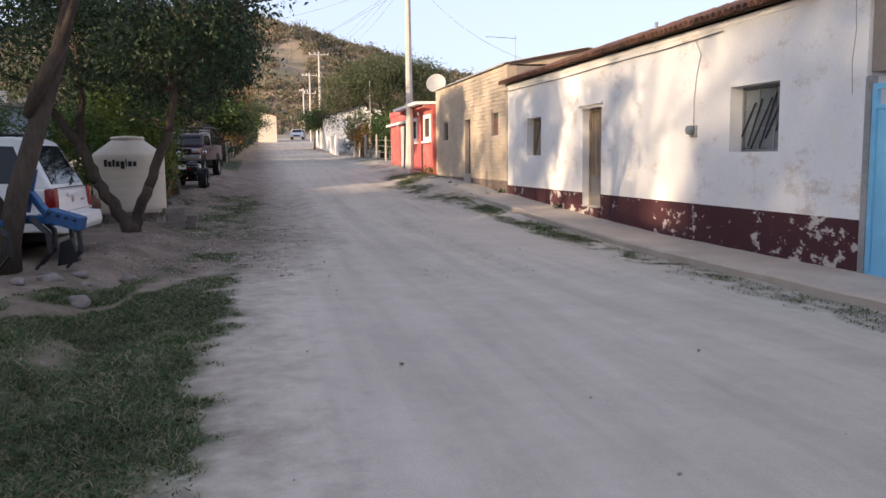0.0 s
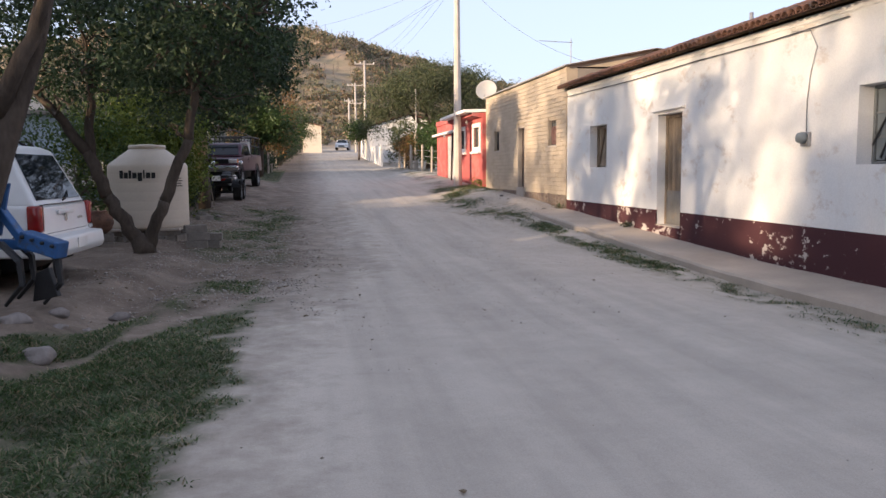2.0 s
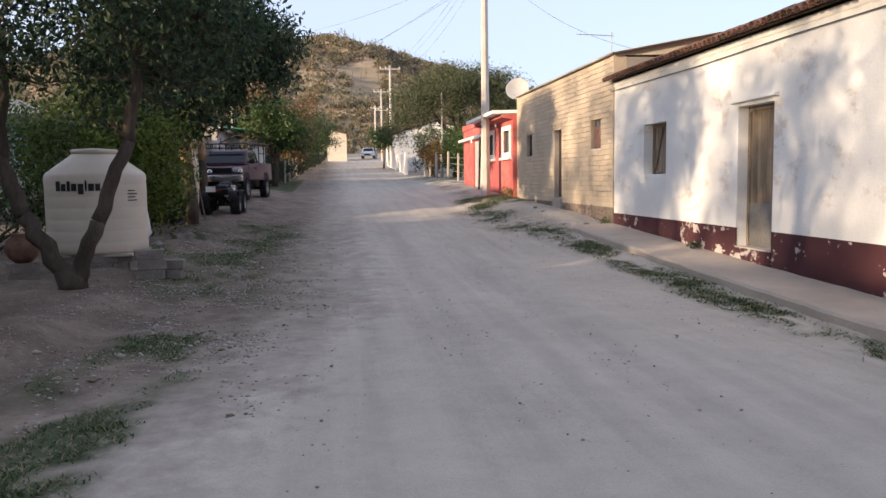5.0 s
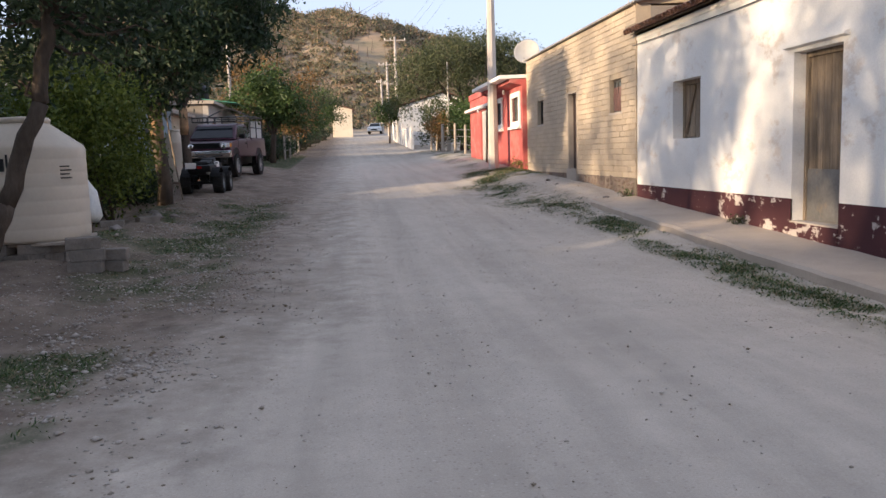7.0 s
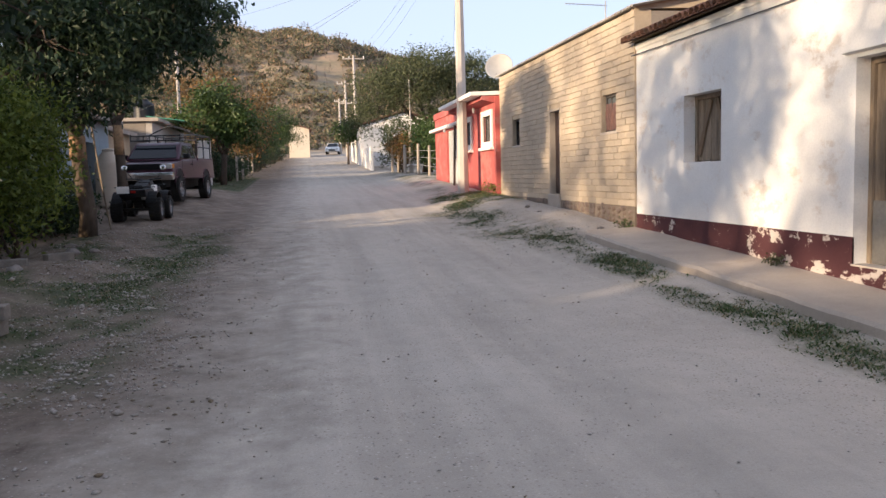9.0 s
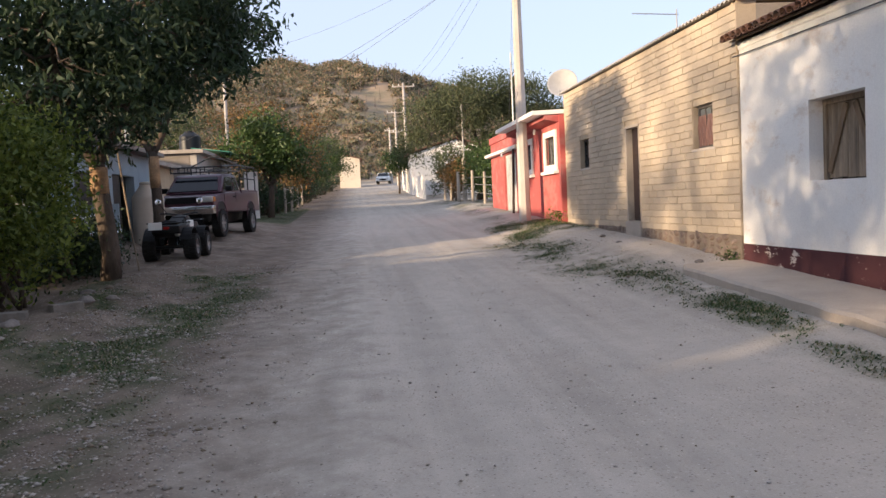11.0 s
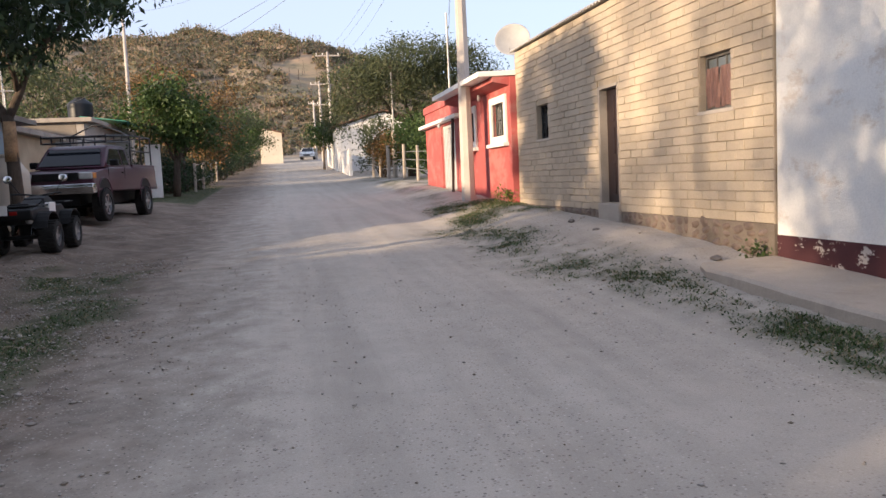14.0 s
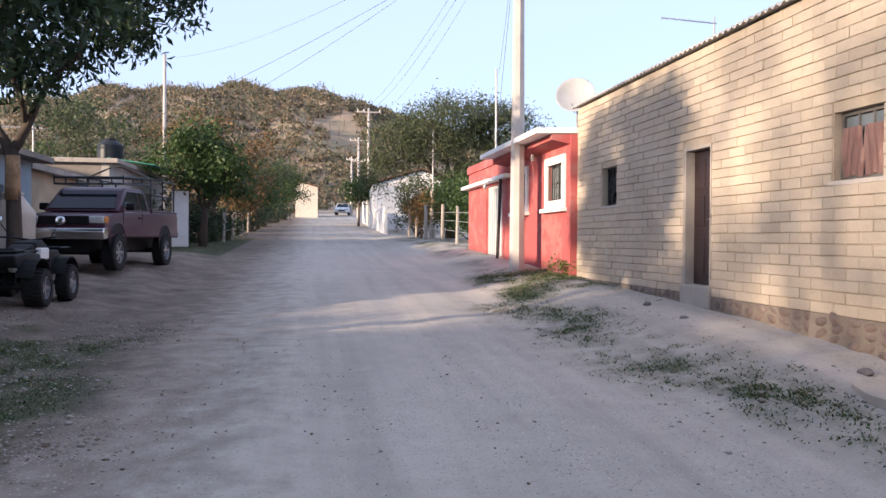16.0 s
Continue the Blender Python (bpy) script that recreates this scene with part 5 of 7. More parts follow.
def build_tank(at, r, h, label, mat=None, logo=True):
    mat = mat or TANK
    e = thing("water_tank", label, "water tank", at)
    prof = [(r * 0.97, 0.0), (r, 0.04)]
    for k in range(6):
        z = h * (0.10 + 0.11 * k)
        prof += [(r, z), (r * 0.997, z + 0.012), (r, z + 0.024)]
    prof += [(r, h * 0.74), (r * 0.97, h * 0.77), (r * 0.44, h * 0.955), (r * 0.42, h * 0.965)]
    part("body", turned(prof, 40), mat, e, smooth=True)
    part("lid", turned([(r * 0.46, h * 0.955), (r * 0.47, h * 0.985), (r * 0.44, h), (r * 0.1, h + 0.02)], 28), mat, e, smooth=True)
    if logo:
        bm = bmesh.new()
        a0 = radians(-122)
        x = 0.0
        for w, g, t, up in ((0.08, 0.15, 0.0, 0), (0.08, 0.11, 0.0, 0), (0.05, 0.15, 0.0, 0), (0.08, 0.11, 0.0, 0), (0.08, 0.11, -0.05, 0), (0.026, 0.16, 0.0, 0), (0.08, 0.11, 0.0, 0), (0.07, 0.11, 0.0, 0)):
            box(0, -0.004, t, w, 0.004, g, bm=bm, m=Matrix.Rotation(a0 + x / r, 4, "Z") @ Matrix.Translation((0, 0, h * 0.60)) @ Matrix(((0, -1, 0, r + 0.004), (1, 0, 0, 0), (0, 0, 1, 0), (0, 0, 0, 1))))
            x += w + 0.02
        part("printed_mark", bm, INK, e, "dark printed mark on the tank")
        bm = bmesh.new()
        for k in range(4):
            box(0, -0.004, 0.05 * k, 0.16 - 0.03 * (k % 2), 0.004, 0.05 * k + 0.016, bm=bm, m=Matrix.Rotation(radians(-38), 4, "Z") @ Matrix.Translation((0, 0, h * 0.50)) @ Matrix(((0, -1, 0, r + 0.004), (1, 0, 0, 0), (0, 0, 1, 0), (0, 0, 0, 1))))
        part("printed_notes", bm, INK, e)
    return e


TZ = floor_z(-2.9, 19.2)
build_tank((-2.88, 19.25, TZ + 0.24), 0.755, 1.62, "large beige plastic water tank on a block plinth")
build_tank((-4.22, 35.5, floor_z(-4.22, 35.5)), 0.43, 1.72, "small grey-beige plastic water tank beside a house", logo=False)


def block(at, turn, group, label="weathered grey concrete block"):
    return single("concrete_block", box(-0.2, -0.1, 0, 0.2, 0.1, 0.145, 0.012), BLOCKMAT, label, "block", group=group, at=at, turn=turn)


BLOCKMAT = surface("mossy_block", (0.24, 0.21, 0.18), 0.95, 0.3, 4, 30, 0.6)
rngb = random.Random(8)
for k in range(16):
    a = 2 * math.pi * k / 16
    for lv in range(2):
        if lv == 0 or k % 3:
            block((-2.88 + 0.60 * math.cos(a), 19.25 + 0.60 * math.sin(a), TZ - 0.055 + 0.147 * lv), math.degrees(a) + 90 + rngb.uniform(-8, 8), "blocks under the water tank")
single("concrete_slab", box(-0.66, -0.66, 0, 0.66, 0.66, 0.045, 0.01), CONCRETE, "thin concrete slab over a block plinth", "slab", at=(-2.88, 19.25, TZ + 0.195))
for k, (dx, dz) in enumerate(((0, 0), (0.03, 0.147), (-0.02, 0.294))):
    block((-1.84 + dx, 18.1, floor_z(-1.84, 18.1) - 0.01 + dz), 4 + 7 * k, "stacked blocks beside the tank")
    if k < 2:
        block((-1.62 + dx, 18.32, floor_z(-1.62, 18.32) - 0.01 + dz), -6 + 7 * k, "stacked blocks beside the tank")
block((-2.75, 22.55, floor_z(-2.75, 22.5) - 0.02), 12, "blocks along the verge")
block((-2.3, 23.2, floor_z(-2.3, 23.2) - 0.02), 40, "blocks along the verge")

for k in range(2):
    block((-3.42, 17.55, floor_z(-3.42, 17.55) - 0.02 + 0.147 * k), 20 + 12 * k, "blocks under a clay pot")
pot = turned([(0.10, 0.0), (0.19, 0.08), (0.235, 0.20), (0.20, 0.32), (0.13, 0.37), (0.15, 0.41), (0.12, 0.40)], 24)
single("clay_pot", pot, surface("sooty_clay", (0.20, 0.11, 0.075), 0.85, 0.4, 5, 25, 0.2, stain=(0.06, 0.05, 0.045)), "round sooty clay pot standing on blocks", "pot", smooth=True, at=(-3.42, 17.55, floor_z(-3.42, 17.55) + 0.272))

# white plastic bag on a stake
bag = thing("plastic_bag", "white plastic bag hanging from a wooden stake", "bag", (-2.62, 20.9, floor_z(-2.62, 20.9)))
bm = turned([(0.03, 0.95), (0.05, 0.90), (0.12, 0.75), (0.17, 0.55), (0.19, 0.36), (0.12, 0.27)], 16)
for v in bm.verts:
    v.co += Vector(noise.noise_vector(v.co * 7)) * 0.035
part("bag", bm, CLOTH, bag, smooth=True)
part("stake", tube([(0.02, 0.05, -0.1), (0.0, 0.0, 1.0)], 0.02, 6), WOOD_OLD, bag)

# bamboo stick leaning by the second vehicle
single("bamboo_stick", tube([(-2.55, 27.8, floor_z(-2.55, 27.8)), (-2.72, 28.0, 1.6), (-2.95, 28.3, 3.1)], 0.018, 7), WOOD_PALE, "thin pale bamboo stick leaning in the verge", "stick")


def rock(at, s, seed, label="rounded pale field stone lying in the verge"):
    rng = random.Random(seed)
    bm = bmesh.new()
    bmesh.ops.create_icosphere(bm, subdivisions=3, radius=1)
    for v in bm.verts:
        v.co *= 1 + 0.35 * noise.noise(v.co * 1.3 + Vector((seed, 0, 0)))
        v.co = Vector((v.co.x * s[0], v.co.y * s[1], v.co.z * s[2]))
    return single("stone", bm, ROCK, label, "stone", group="stones in the verge", smooth=True, at=(at[0], at[1], floor_z(at[0], at[1]) + s[2] * 0.2), turn=rng.uniform(0, 180))


ROCK = surface("pale_field_stone", (0.23, 0.20, 0.18), 0.9, 0.3, 4, 30, 0.4)
for i, (x, y, s) in enumerate(((-2.55, 10.55, 0.17), (-2.2, 10.7, 0.10), (-2.85, 10.35, 0.13), (-2.35, 11.2, 0.14), (-2.0, 10.9, 0.08), (-1.85, 11.65, 0.12), (-2.05, 9.55, 0.20), (-1.6, 12.6, 0.06), (-2.6, 22.2, 0.16), (-2.35, 24.1, 0.18), (-2.1, 24.5, 0.11), (-2.6, 25.0, 0.13), (-1.9, 22.9, 0.10), (6.85, 24.3, 0.10), (6.6, 27.4, 0.09), (6.75, 28.9, 0.08))):
    rock((x, y), (s * 0.85, s * 0.65, s * 0.42), i + 3)

# ---- houses along the shaded side ----
blue_house = thing("blue_house", "pale blue rendered house with dark doorways", "house", (-5.0, 34.7, 0.9))
part("wall", holed_wall(-5.25, -5.0, 30.6, 39.0, 0.4, 3.62, [(32.0, 33.6, 0.7, 2.9), (35.0, 37.2, 0.75, 2.95)]), PALE_BLUE, blue_house, absolute=True)
part("side_wall", box(-11.0, 38.75, 0.4, -5.26, 39.0, 3.62), PALE_BLUE, blue_house, absolute=True)
part("side_wall", box(-11.0, 30.6, 0.4, -5.26, 30.85, 3.62), PALE_BLUE, blue_house, absolute=True)
part("back_wall", box(-11.25, 30.6, 0.4, -11.01, 39.0, 3.62), PALE_BLUE, blue_house, absolute=True)
part("roof", box(-11.5, 30.3, 3.625, -4.55, 39.3, 3.76, 0.01), GREY_WALL, blue_house, absolute=True)
part("door", box(-5.16, 35.0, 0.75, -5.12, 36.1, 2.95, 0.006), STEEL_BROWN, blue_house, "dark half-open sheet door", absolute=True)
part("door", box(-5.16, 32.0, 0.7, -5.12, 33.6, 2.9, 0.006), STEEL_BROWN, blue_house, absolute=True)
part("room_lining", box(-6.6, 34.8, 0.7, -6.55, 37.4, 3.0), GREY_WALL, blue_house, absolute=True)
part("meter_box", box(-4.99, 37.9, 2.1, -4.88, 38.3, 2.45, 0.015), STEEL_GREY, blue_house, absolute=True)

ochre = thing("ochre_house", "low ochre block house with a flat concrete roof", "house", (-5.4, 42.0, 1.0))
part("wall", box(-5.6, 39.6, 0.5, -5.4, 44.4, 3.5), YELLOW_BLOCK, ochre, absolute=True)
part("wall", box(-11.0, 39.6, 0.5, -5.61, 39.8, 3.5), YELLOW_BLOCK, ochre, absolute=True)
part("roof", box(-11.2, 39.4, 3.505, -5.1, 44.5, 3.66, 0.01), CONCRETE, ochre, absolute=True)
part("course_line", box(-5.398, 39.6, 2.2, -5.39, 44.4, 2.215), MORTAR, ochre, absolute=True)

grey_house = thing("grey_house", "grey rendered house with green roof sheet and shaded windows", "house", (-4.6, 49.5, 1.3))
G1, G2, G3 = (46.0, 46.9, 2.3, 3.4), (48.2, 49.4, 2.3, 3.4), (50.4, 51.4, 1.4, 3.5)
part("wall", holed_wall(-4.85, -4.6, 45.0, 54.0, 0.7, 4.15, [G1, G2, G3]), surface("pale_grey_render", (0.43, 0.39, 0.35), 0.92, 0.15, 0.8, 25, 0.3), grey_house, absolute=True)
part("side_wall", box(-11.0, 45.0, 0.7, -4.86, 45.25, 4.15), GREY_WALL, grey_house, absolute=True)
part("side_wall", box(-11.0, 53.75, 0.7, -4.86, 54.0, 4.15), GREY_WALL, grey_house, absolute=True)
part("roof", box(-11.2, 44.8, 4.155, -4.3, 54.2, 4.30, 0.01), CONCRETE, grey_house, absolute=True)
part("roof_sheet", prism([(-5.3, 4.56), (-5.3, 4.59), (-3.7, 4.37), (-3.7, 4.34)], 47.6, 53.2), GREEN_SHEET, grey_house, "faded green roof sheet", absolute=True)
for h in (G1, G2):
    steel_window(grey_house, h[0] + 0.004, h[1] - 0.004, h[2] + 0.004, h[3] - 0.004, -4.74, 2, 2, STEEL_DARK, GLASS)
part("door", box(-4.78, 50.4, 1.4, -4.74, 51.4, 3.5), STEEL_GREY, grey_house, absolute=True)
for h in (G1, G2, G3):
    part("room_lining", box(-4.90, h[0] - 0.1, h[2] - 0.1, -4.88, h[1] + 0.1, h[3] + 0.1), GREY_WALL, grey_house, absolute=True)
single("tank_stand", box(-6.4, 50.1, 4.302, -5.4, 51.1, 4.56, 0.01), CONCRETE, "low concrete stand under a roof tank", "stand")
roof_tank = build_tank((-5.9, 50.6, 4.56), 0.48, 1.02, "black plastic water tank on a flat roof", TANK_BLACK, logo=False)
aerial2 = thing("television_aerial", "long thin roof aerial on a thin pole above the flat roof", "aerial", (-8.2, 49.0, 4.30))
part("mast", tube([(0, 0, 0), (0, 0, 1.5)], 0.025, 6), STEEL_GREY, aerial2)
part("boom", tube([(-1.5, 0.0, 1.45), (0.4, -0.2, 1.4)], 0.02, 6), STEEL_GREY, aerial2)
for k in range(9):
    part("rod", tube([(-1.4 + 0.2 * k, -0.25, 1.44), (-1.4 + 0.2 * k, 0.25, 1.44)], 0.008, 5), STEEL_GREY, aerial2)
single("white_gate", box(-3.35, 49.05, floor_z(-3.2, 49) - 0.02, -2.75, 49.1, floor_z(-3.2, 49) + 2.1, 0.01), WHITE, "white sheet metal gate leaf between garden trees", "gate")
single("mast_pole", tube([(-9.0, 51.5, 4.3), (-9.0, 51.5, 8.0)], 0.035, 7), STEEL_GREY, "thin bare mast standing on a flat roof", "mast")

yard_gate = thing("low_gate", "low pale blue sheet metal gate leaf before a dark doorway", "gate", (-4.5, 32.3, floor_z(-4.5, 32.3)))
part("sheet", box(-0.36, -0.012, 0.06, 0.36, 0.012, 1.18, 0.004), PALE_BLUE, yard_gate)
for gx in (-0.37, 0.37):
    part("stile", box(gx - 0.02, -0.02, -0.02, gx + 0.02, 0.02, 1.22, 0.004), PALE_BLUE, yard_gate)
for gz in (0.04, 1.18):
    part("rail", box(-0.349, -0.02, gz, 0.349, 0.02, gz + 0.035, 0.004), PALE_BLUE, yard_gate)

cream_house = thing("cream_house", "cream house wall half hidden behind verge trees", "house", (-8.6, 19.0, 0.3))
part("wall", holed_wall(-8.9, -8.6, 12.5, 20.6, 0.0, 3.6, [(15.0, 16.2, 1.3, 2.5), (19.0, 20.0, 0.4, 2.5)]), CREAM, cream_house, absolute=True)
part("side_wall", box(-14.0, 12.5, 0.0, -8.91, 12.8, 3.6), CREAM, cream_house, absolute=True)
part("side_wall", box(-14.0, 20.3, 0.0, -8.91, 20.6, 3.6), CREAM, cream_house, absolute=True)
part("roof", box(-14.2, 12.2, 3.605, -8.3, 20.8, 3.75, 0.01), CONCRETE, cream_house, absolute=True)
part("shutter", box(-8.78, 15.0, 1.3, -8.74, 16.2, 2.5), WOOD_OLD, cream_house, absolute=True)
part("door", box(-8.78, 19.0, 0.4, -8.74, 20.0, 2.5), WOOD_OLD, cream_house, absolute=True)
# two unseen walls, added only to keep the low sun off the street
yard = prism([(-34.0, -0.2), (-34.0, 3.6), (9.0, 3.6), (9.0, -0.2)], -8.2, -7.9)
for v in yard.verts:
    v.co = Vector((v.co.y, v.co.x, v.co.z))
single("wall_sun_block", yard, CREAM, "plain cream wall, out of view, added to shade the street", "wall", kind="structure")
single("wall_sun_block_low", box(-8.2, 9.01, -0.2, -7.9, 12.49, 3.4, 0.01), CREAM, "lower plain cream wall, out of view, added to shade the street", "wall", kind="structure")
# walls added to block the sun; streaks reach the road through their gaps
for i, (a, b) in enumerate(((25.2, 29.6), (30.5, 36.0), (36.8, 44.0))):
    single("wall_sun_slit_%d" % (i + 1), box(-12.6, a, 0.0, -12.0, b, 5.2, 0.01), CREAM, "added plain cream wall, gapped to let sun streaks onto the street", "wall", kind="structure")
single("wall_street_end", box(-7.6, -30.0, -0.2, 7.6, -29.7, 3.2, 0.01), CREAM, "plain cream wall closing the street behind", "wall", kind="structure")

# ---- far end ----
far_white = thing("white_street_house", "weathered white street house with a brown sheet roof", "house", (6.1, 80.0, 2.6))
FW = [(77.2, 78.1, 3.6, 4.7), (80.2, 81.2, 2.9, 4.9), (83.6, 84.4, 3.6, 4.7)]
part("wall", holed_wall(6.05, 6.35, 74.5, 87.5, 1.5, 5.6, FW), LIME, far_white, absolute=True)
part("gable_wall", box(6.36, 74.5, 1.5, 13.0, 74.8, 5.6), LIME, far_white, absolute=True)
part("gable", prism([(6.06, 5.605), (9.5, 6.6), (13.0, 5.605)], 74.5, 74.8), LIME, far_white, absolute=True)
part("gable_wall", box(6.36, 87.2, 1.5, 13.0, 87.5, 5.6), LIME, far_white, absolute=True)
part("roof", prism([(5.7, 5.62), (5.7, 5.68), (9.5, 6.82), (13.3, 5.68), (13.3, 5.62), (9.5, 6.72)], 74.2, 87.8), TILE, far_white, "brown clay roof", absolute=True)
for h in FW:
    part("shutter", box(6.18, h[0], h[2], 6.22, h[1], h[3]), WOOD_OLD, far_white, absolute=True)
single("wall_garden", box(6.15, 66.5, 1.2, 6.35, 74.45, 3.75, 0.01), LIME, "stained white garden wall along the street", "wall", kind="structure")

far_left = thing("gable_house", "small cream gable house at the street's far end", "house", (1.6, 104.0, 4.0))
part("wall", box(0.2, 103.0, 3.2, 2.3, 103.2, 7.1), CREAM, far_left, absolute=True)
part("wall", box(2.1, 103.21, 3.2, 2.3, 110.0, 7.0), CREAM, far_left, absolute=True)
part("wall", box(0.0, 103.21, 3.2, 0.2, 110.0, 7.0), CREAM, far_left, absolute=True)
part("roof", prism([(-0.2, 7.75), (-0.2, 7.82), (0.0, 7.9), (2.6, 7.1), (2.6, 7.02)], 102.7, 110.3), TILE, far_left, absolute=True)
part("gable", prism([(0.2, 7.101), (0.2, 7.74), (2.3, 7.101)], 103.0, 103.2), CREAM, far_left, absolute=True)

power_pole((6.6, 88.0, floor_z(6.85, 88)), 10.0, 0.17, 0.10, "concrete power pole with a long crossarm", [(9.6, 2.1)])
power_pole((6.6, 104.0, floor_z(6.6, 104)), 8.6, 0.16, 0.10, "concrete power pole with two short crossarms", [(8.2, 1.9), (6.0, 1.5)])
power_pole((6.3, 113.5, floor_z(6.3, 113)), 7.0, 0.15, 0.10, "short far concrete power pole", [(6.6, 1.2)])
power_pole((-5.9, 62.0, floor_z(-5.9, 62)), 9.6, 0.13, 0.08, "slender pale power pole behind garden trees")
for x, y, h, r in ((7.75, 57.2, 5.4, 0.045), (8.6, 47.0, 6.6, 0.035)):
    single("antenna_mast", tube([(x, y, floor_z(x, y)), (x, y, floor_z(x, y) + h)], r, 7), STEEL_GREY, "thin tall grey antenna mast in a garden", "mast")


def fence_post(x, y, h, r):
    return single("fence_post", tube([(x, y, floor_z(x, y) - 0.1), (x + 0.02, y, floor_z(x, y) + h)], [r, r * 0.9], 7), CONCRETE, "rough grey concrete fence post", "post", group="garden fence posts")


for i, (x, y, h, r) in enumerate(((7.72, 57.2, 2.4, 0.14), (7.0, 54.4, 1.6, 0.10), (7.3, 60.0, 1.7, 0.09), (7.6, 49.5, 1.5, 0.07), (7.4, 52.0, 1.6, 0.08), (7.2, 62.5, 1.7, 0.09))):
    fence_post(x, y, h, r)
for i in range(10):
    fence_post(-2.1 + 0.1 * math.sin(i * 2.1), 55.0 + 3.1 * i, 1.35, 0.07)
for z in (0.5, 0.9, 1.25):
    single("fence_wire", tube([(-2.1, 55.0 + 3.1 * i, floor_z(-2.1, 55 + 3.1 * i) + z) for i in range(10)], 0.012, 5), STEEL_GREY, "thin sagging fence wire between posts", "wire", group="garden fence wires")
    single("fence_wire", tube([(7.5, y, floor_z(7.5, y) + z) for y in (46.5, 49.5, 52, 54.4, 57.2, 60, 62.5)], 0.012, 5), STEEL_GREY, "thin sagging fence wire between posts", "wire", group="garden fence wires")

# overhead wires


def wire(a, b, sagging, r=0.0055):
    a, b = Vector(a), Vector(b)
    pts = [a.lerp(b, t) - Vector((0, 0, sagging * 4 * t * (1 - t))) for t in np.linspace(0, 1, 17)]
    return single("overhead_wire", tube(pts, r, 5), CABLE, "thin dark overhead wire strung from a pole", "wire", group="overhead wires")


PT = (6.58, 35.9, floor_z(6.58, 35.9) + 9.0)
for k, (dx, dz) in enumerate(((-0.9, 0), (-0.3, 0.0), (0.9, 0.0))):
    wire((PT[0], PT[1], PT[2] - 0.3 * k), (6.85 + dx, 88.0, floor_z(6.85, 88) + 9.8 + dz), 0.9)
wire((PT[0], PT[1], PT[2] - 0.2), (8.0, 24.3, 4.75), 0.5)
wire((PT[0], PT[1], PT[2] - 0.5), (-5.9, 62.0, floor_z(-5.9, 62) + 9.4), 0.8)
wire((PT[0], PT[1], PT[2] - 0.7), (-5.5, 50.0, 4.7), 0.5)
wire((PT[0], PT[1], PT[2] - 0.9), (-5.4, 42.0, 4.0), 0.4)
wire((PT[0], PT[1], PT[2] - 0.3), (8.7, 47.0, floor_z(8.6, 47) + 6.5), 0.2)
wire((PT[0], PT[1], PT[2] - 0.4), (7.4, 42.0, 4.4), 0.2)
wire((6.85, 88.0, floor_z(6.85, 88) + 7.0), (-6.0, 90.0, 9.5), 0.3, 0.02)

# ---- trees and shrubs ----
TREES = "street trees"


def base_at(x, y):
    return (x, y, floor_z(x, y) - 0.03)


tree("street_tree", "dark leafy tree with a leaning trunk over a plough", base_at(-3.25, 11.3),
     [(0, 0, 0, 0.20), (0.06, 0, 0.4, 0.15), (0.20, 0.05, 1.05, 0.13), (0.50, 0.1, 1.98, 0.115), (0.76, 0.1, 2.75, 0.10), (0.95, 0.1, 3.5, 0.08)],
     [((0.0, 0, 0.2), (-0.35, 0.2, 2.2), 0.13, 0.10), ((-0.35, 0.2, 2.2), (-0.8, 0.5, 4.0), 0.10, 0.05), ((0.40, 0.1, 2.0), (1.2, -0.4, 3.6), 0.10, 0.04), ((0.9, 0.1, 3.3), (0.2, 0.8, 4.8), 0.08, 0.03), ((0.9, 0.1, 3.3), (1.7, 0.6, 4.6), 0.07, 0.03), ((-0.5, 0.3, 3.0), (-1.6, -0.4, 4.3), 0.08, 0.03)],
     [(0.1, 0.3, 4.4, 2.0, 2.0, 1.2), (1.3, 0.2, 4.3, 1.2, 1.4, 0.9), (-1.4, 0, 4.3, 1.5, 1.7, 1.2), (0.8, 1.2, 3.5, 0.9, 1.0, 0.6), (-0.9, 1.0, 3.0, 0.9, 0.9, 0.6), (0.2, 0, 5.4, 1.4, 1.5, 0.8)],
     17000, 0.105, LEAF_DARK, BARK, 11, 46, clump=0.21, group=TREES)

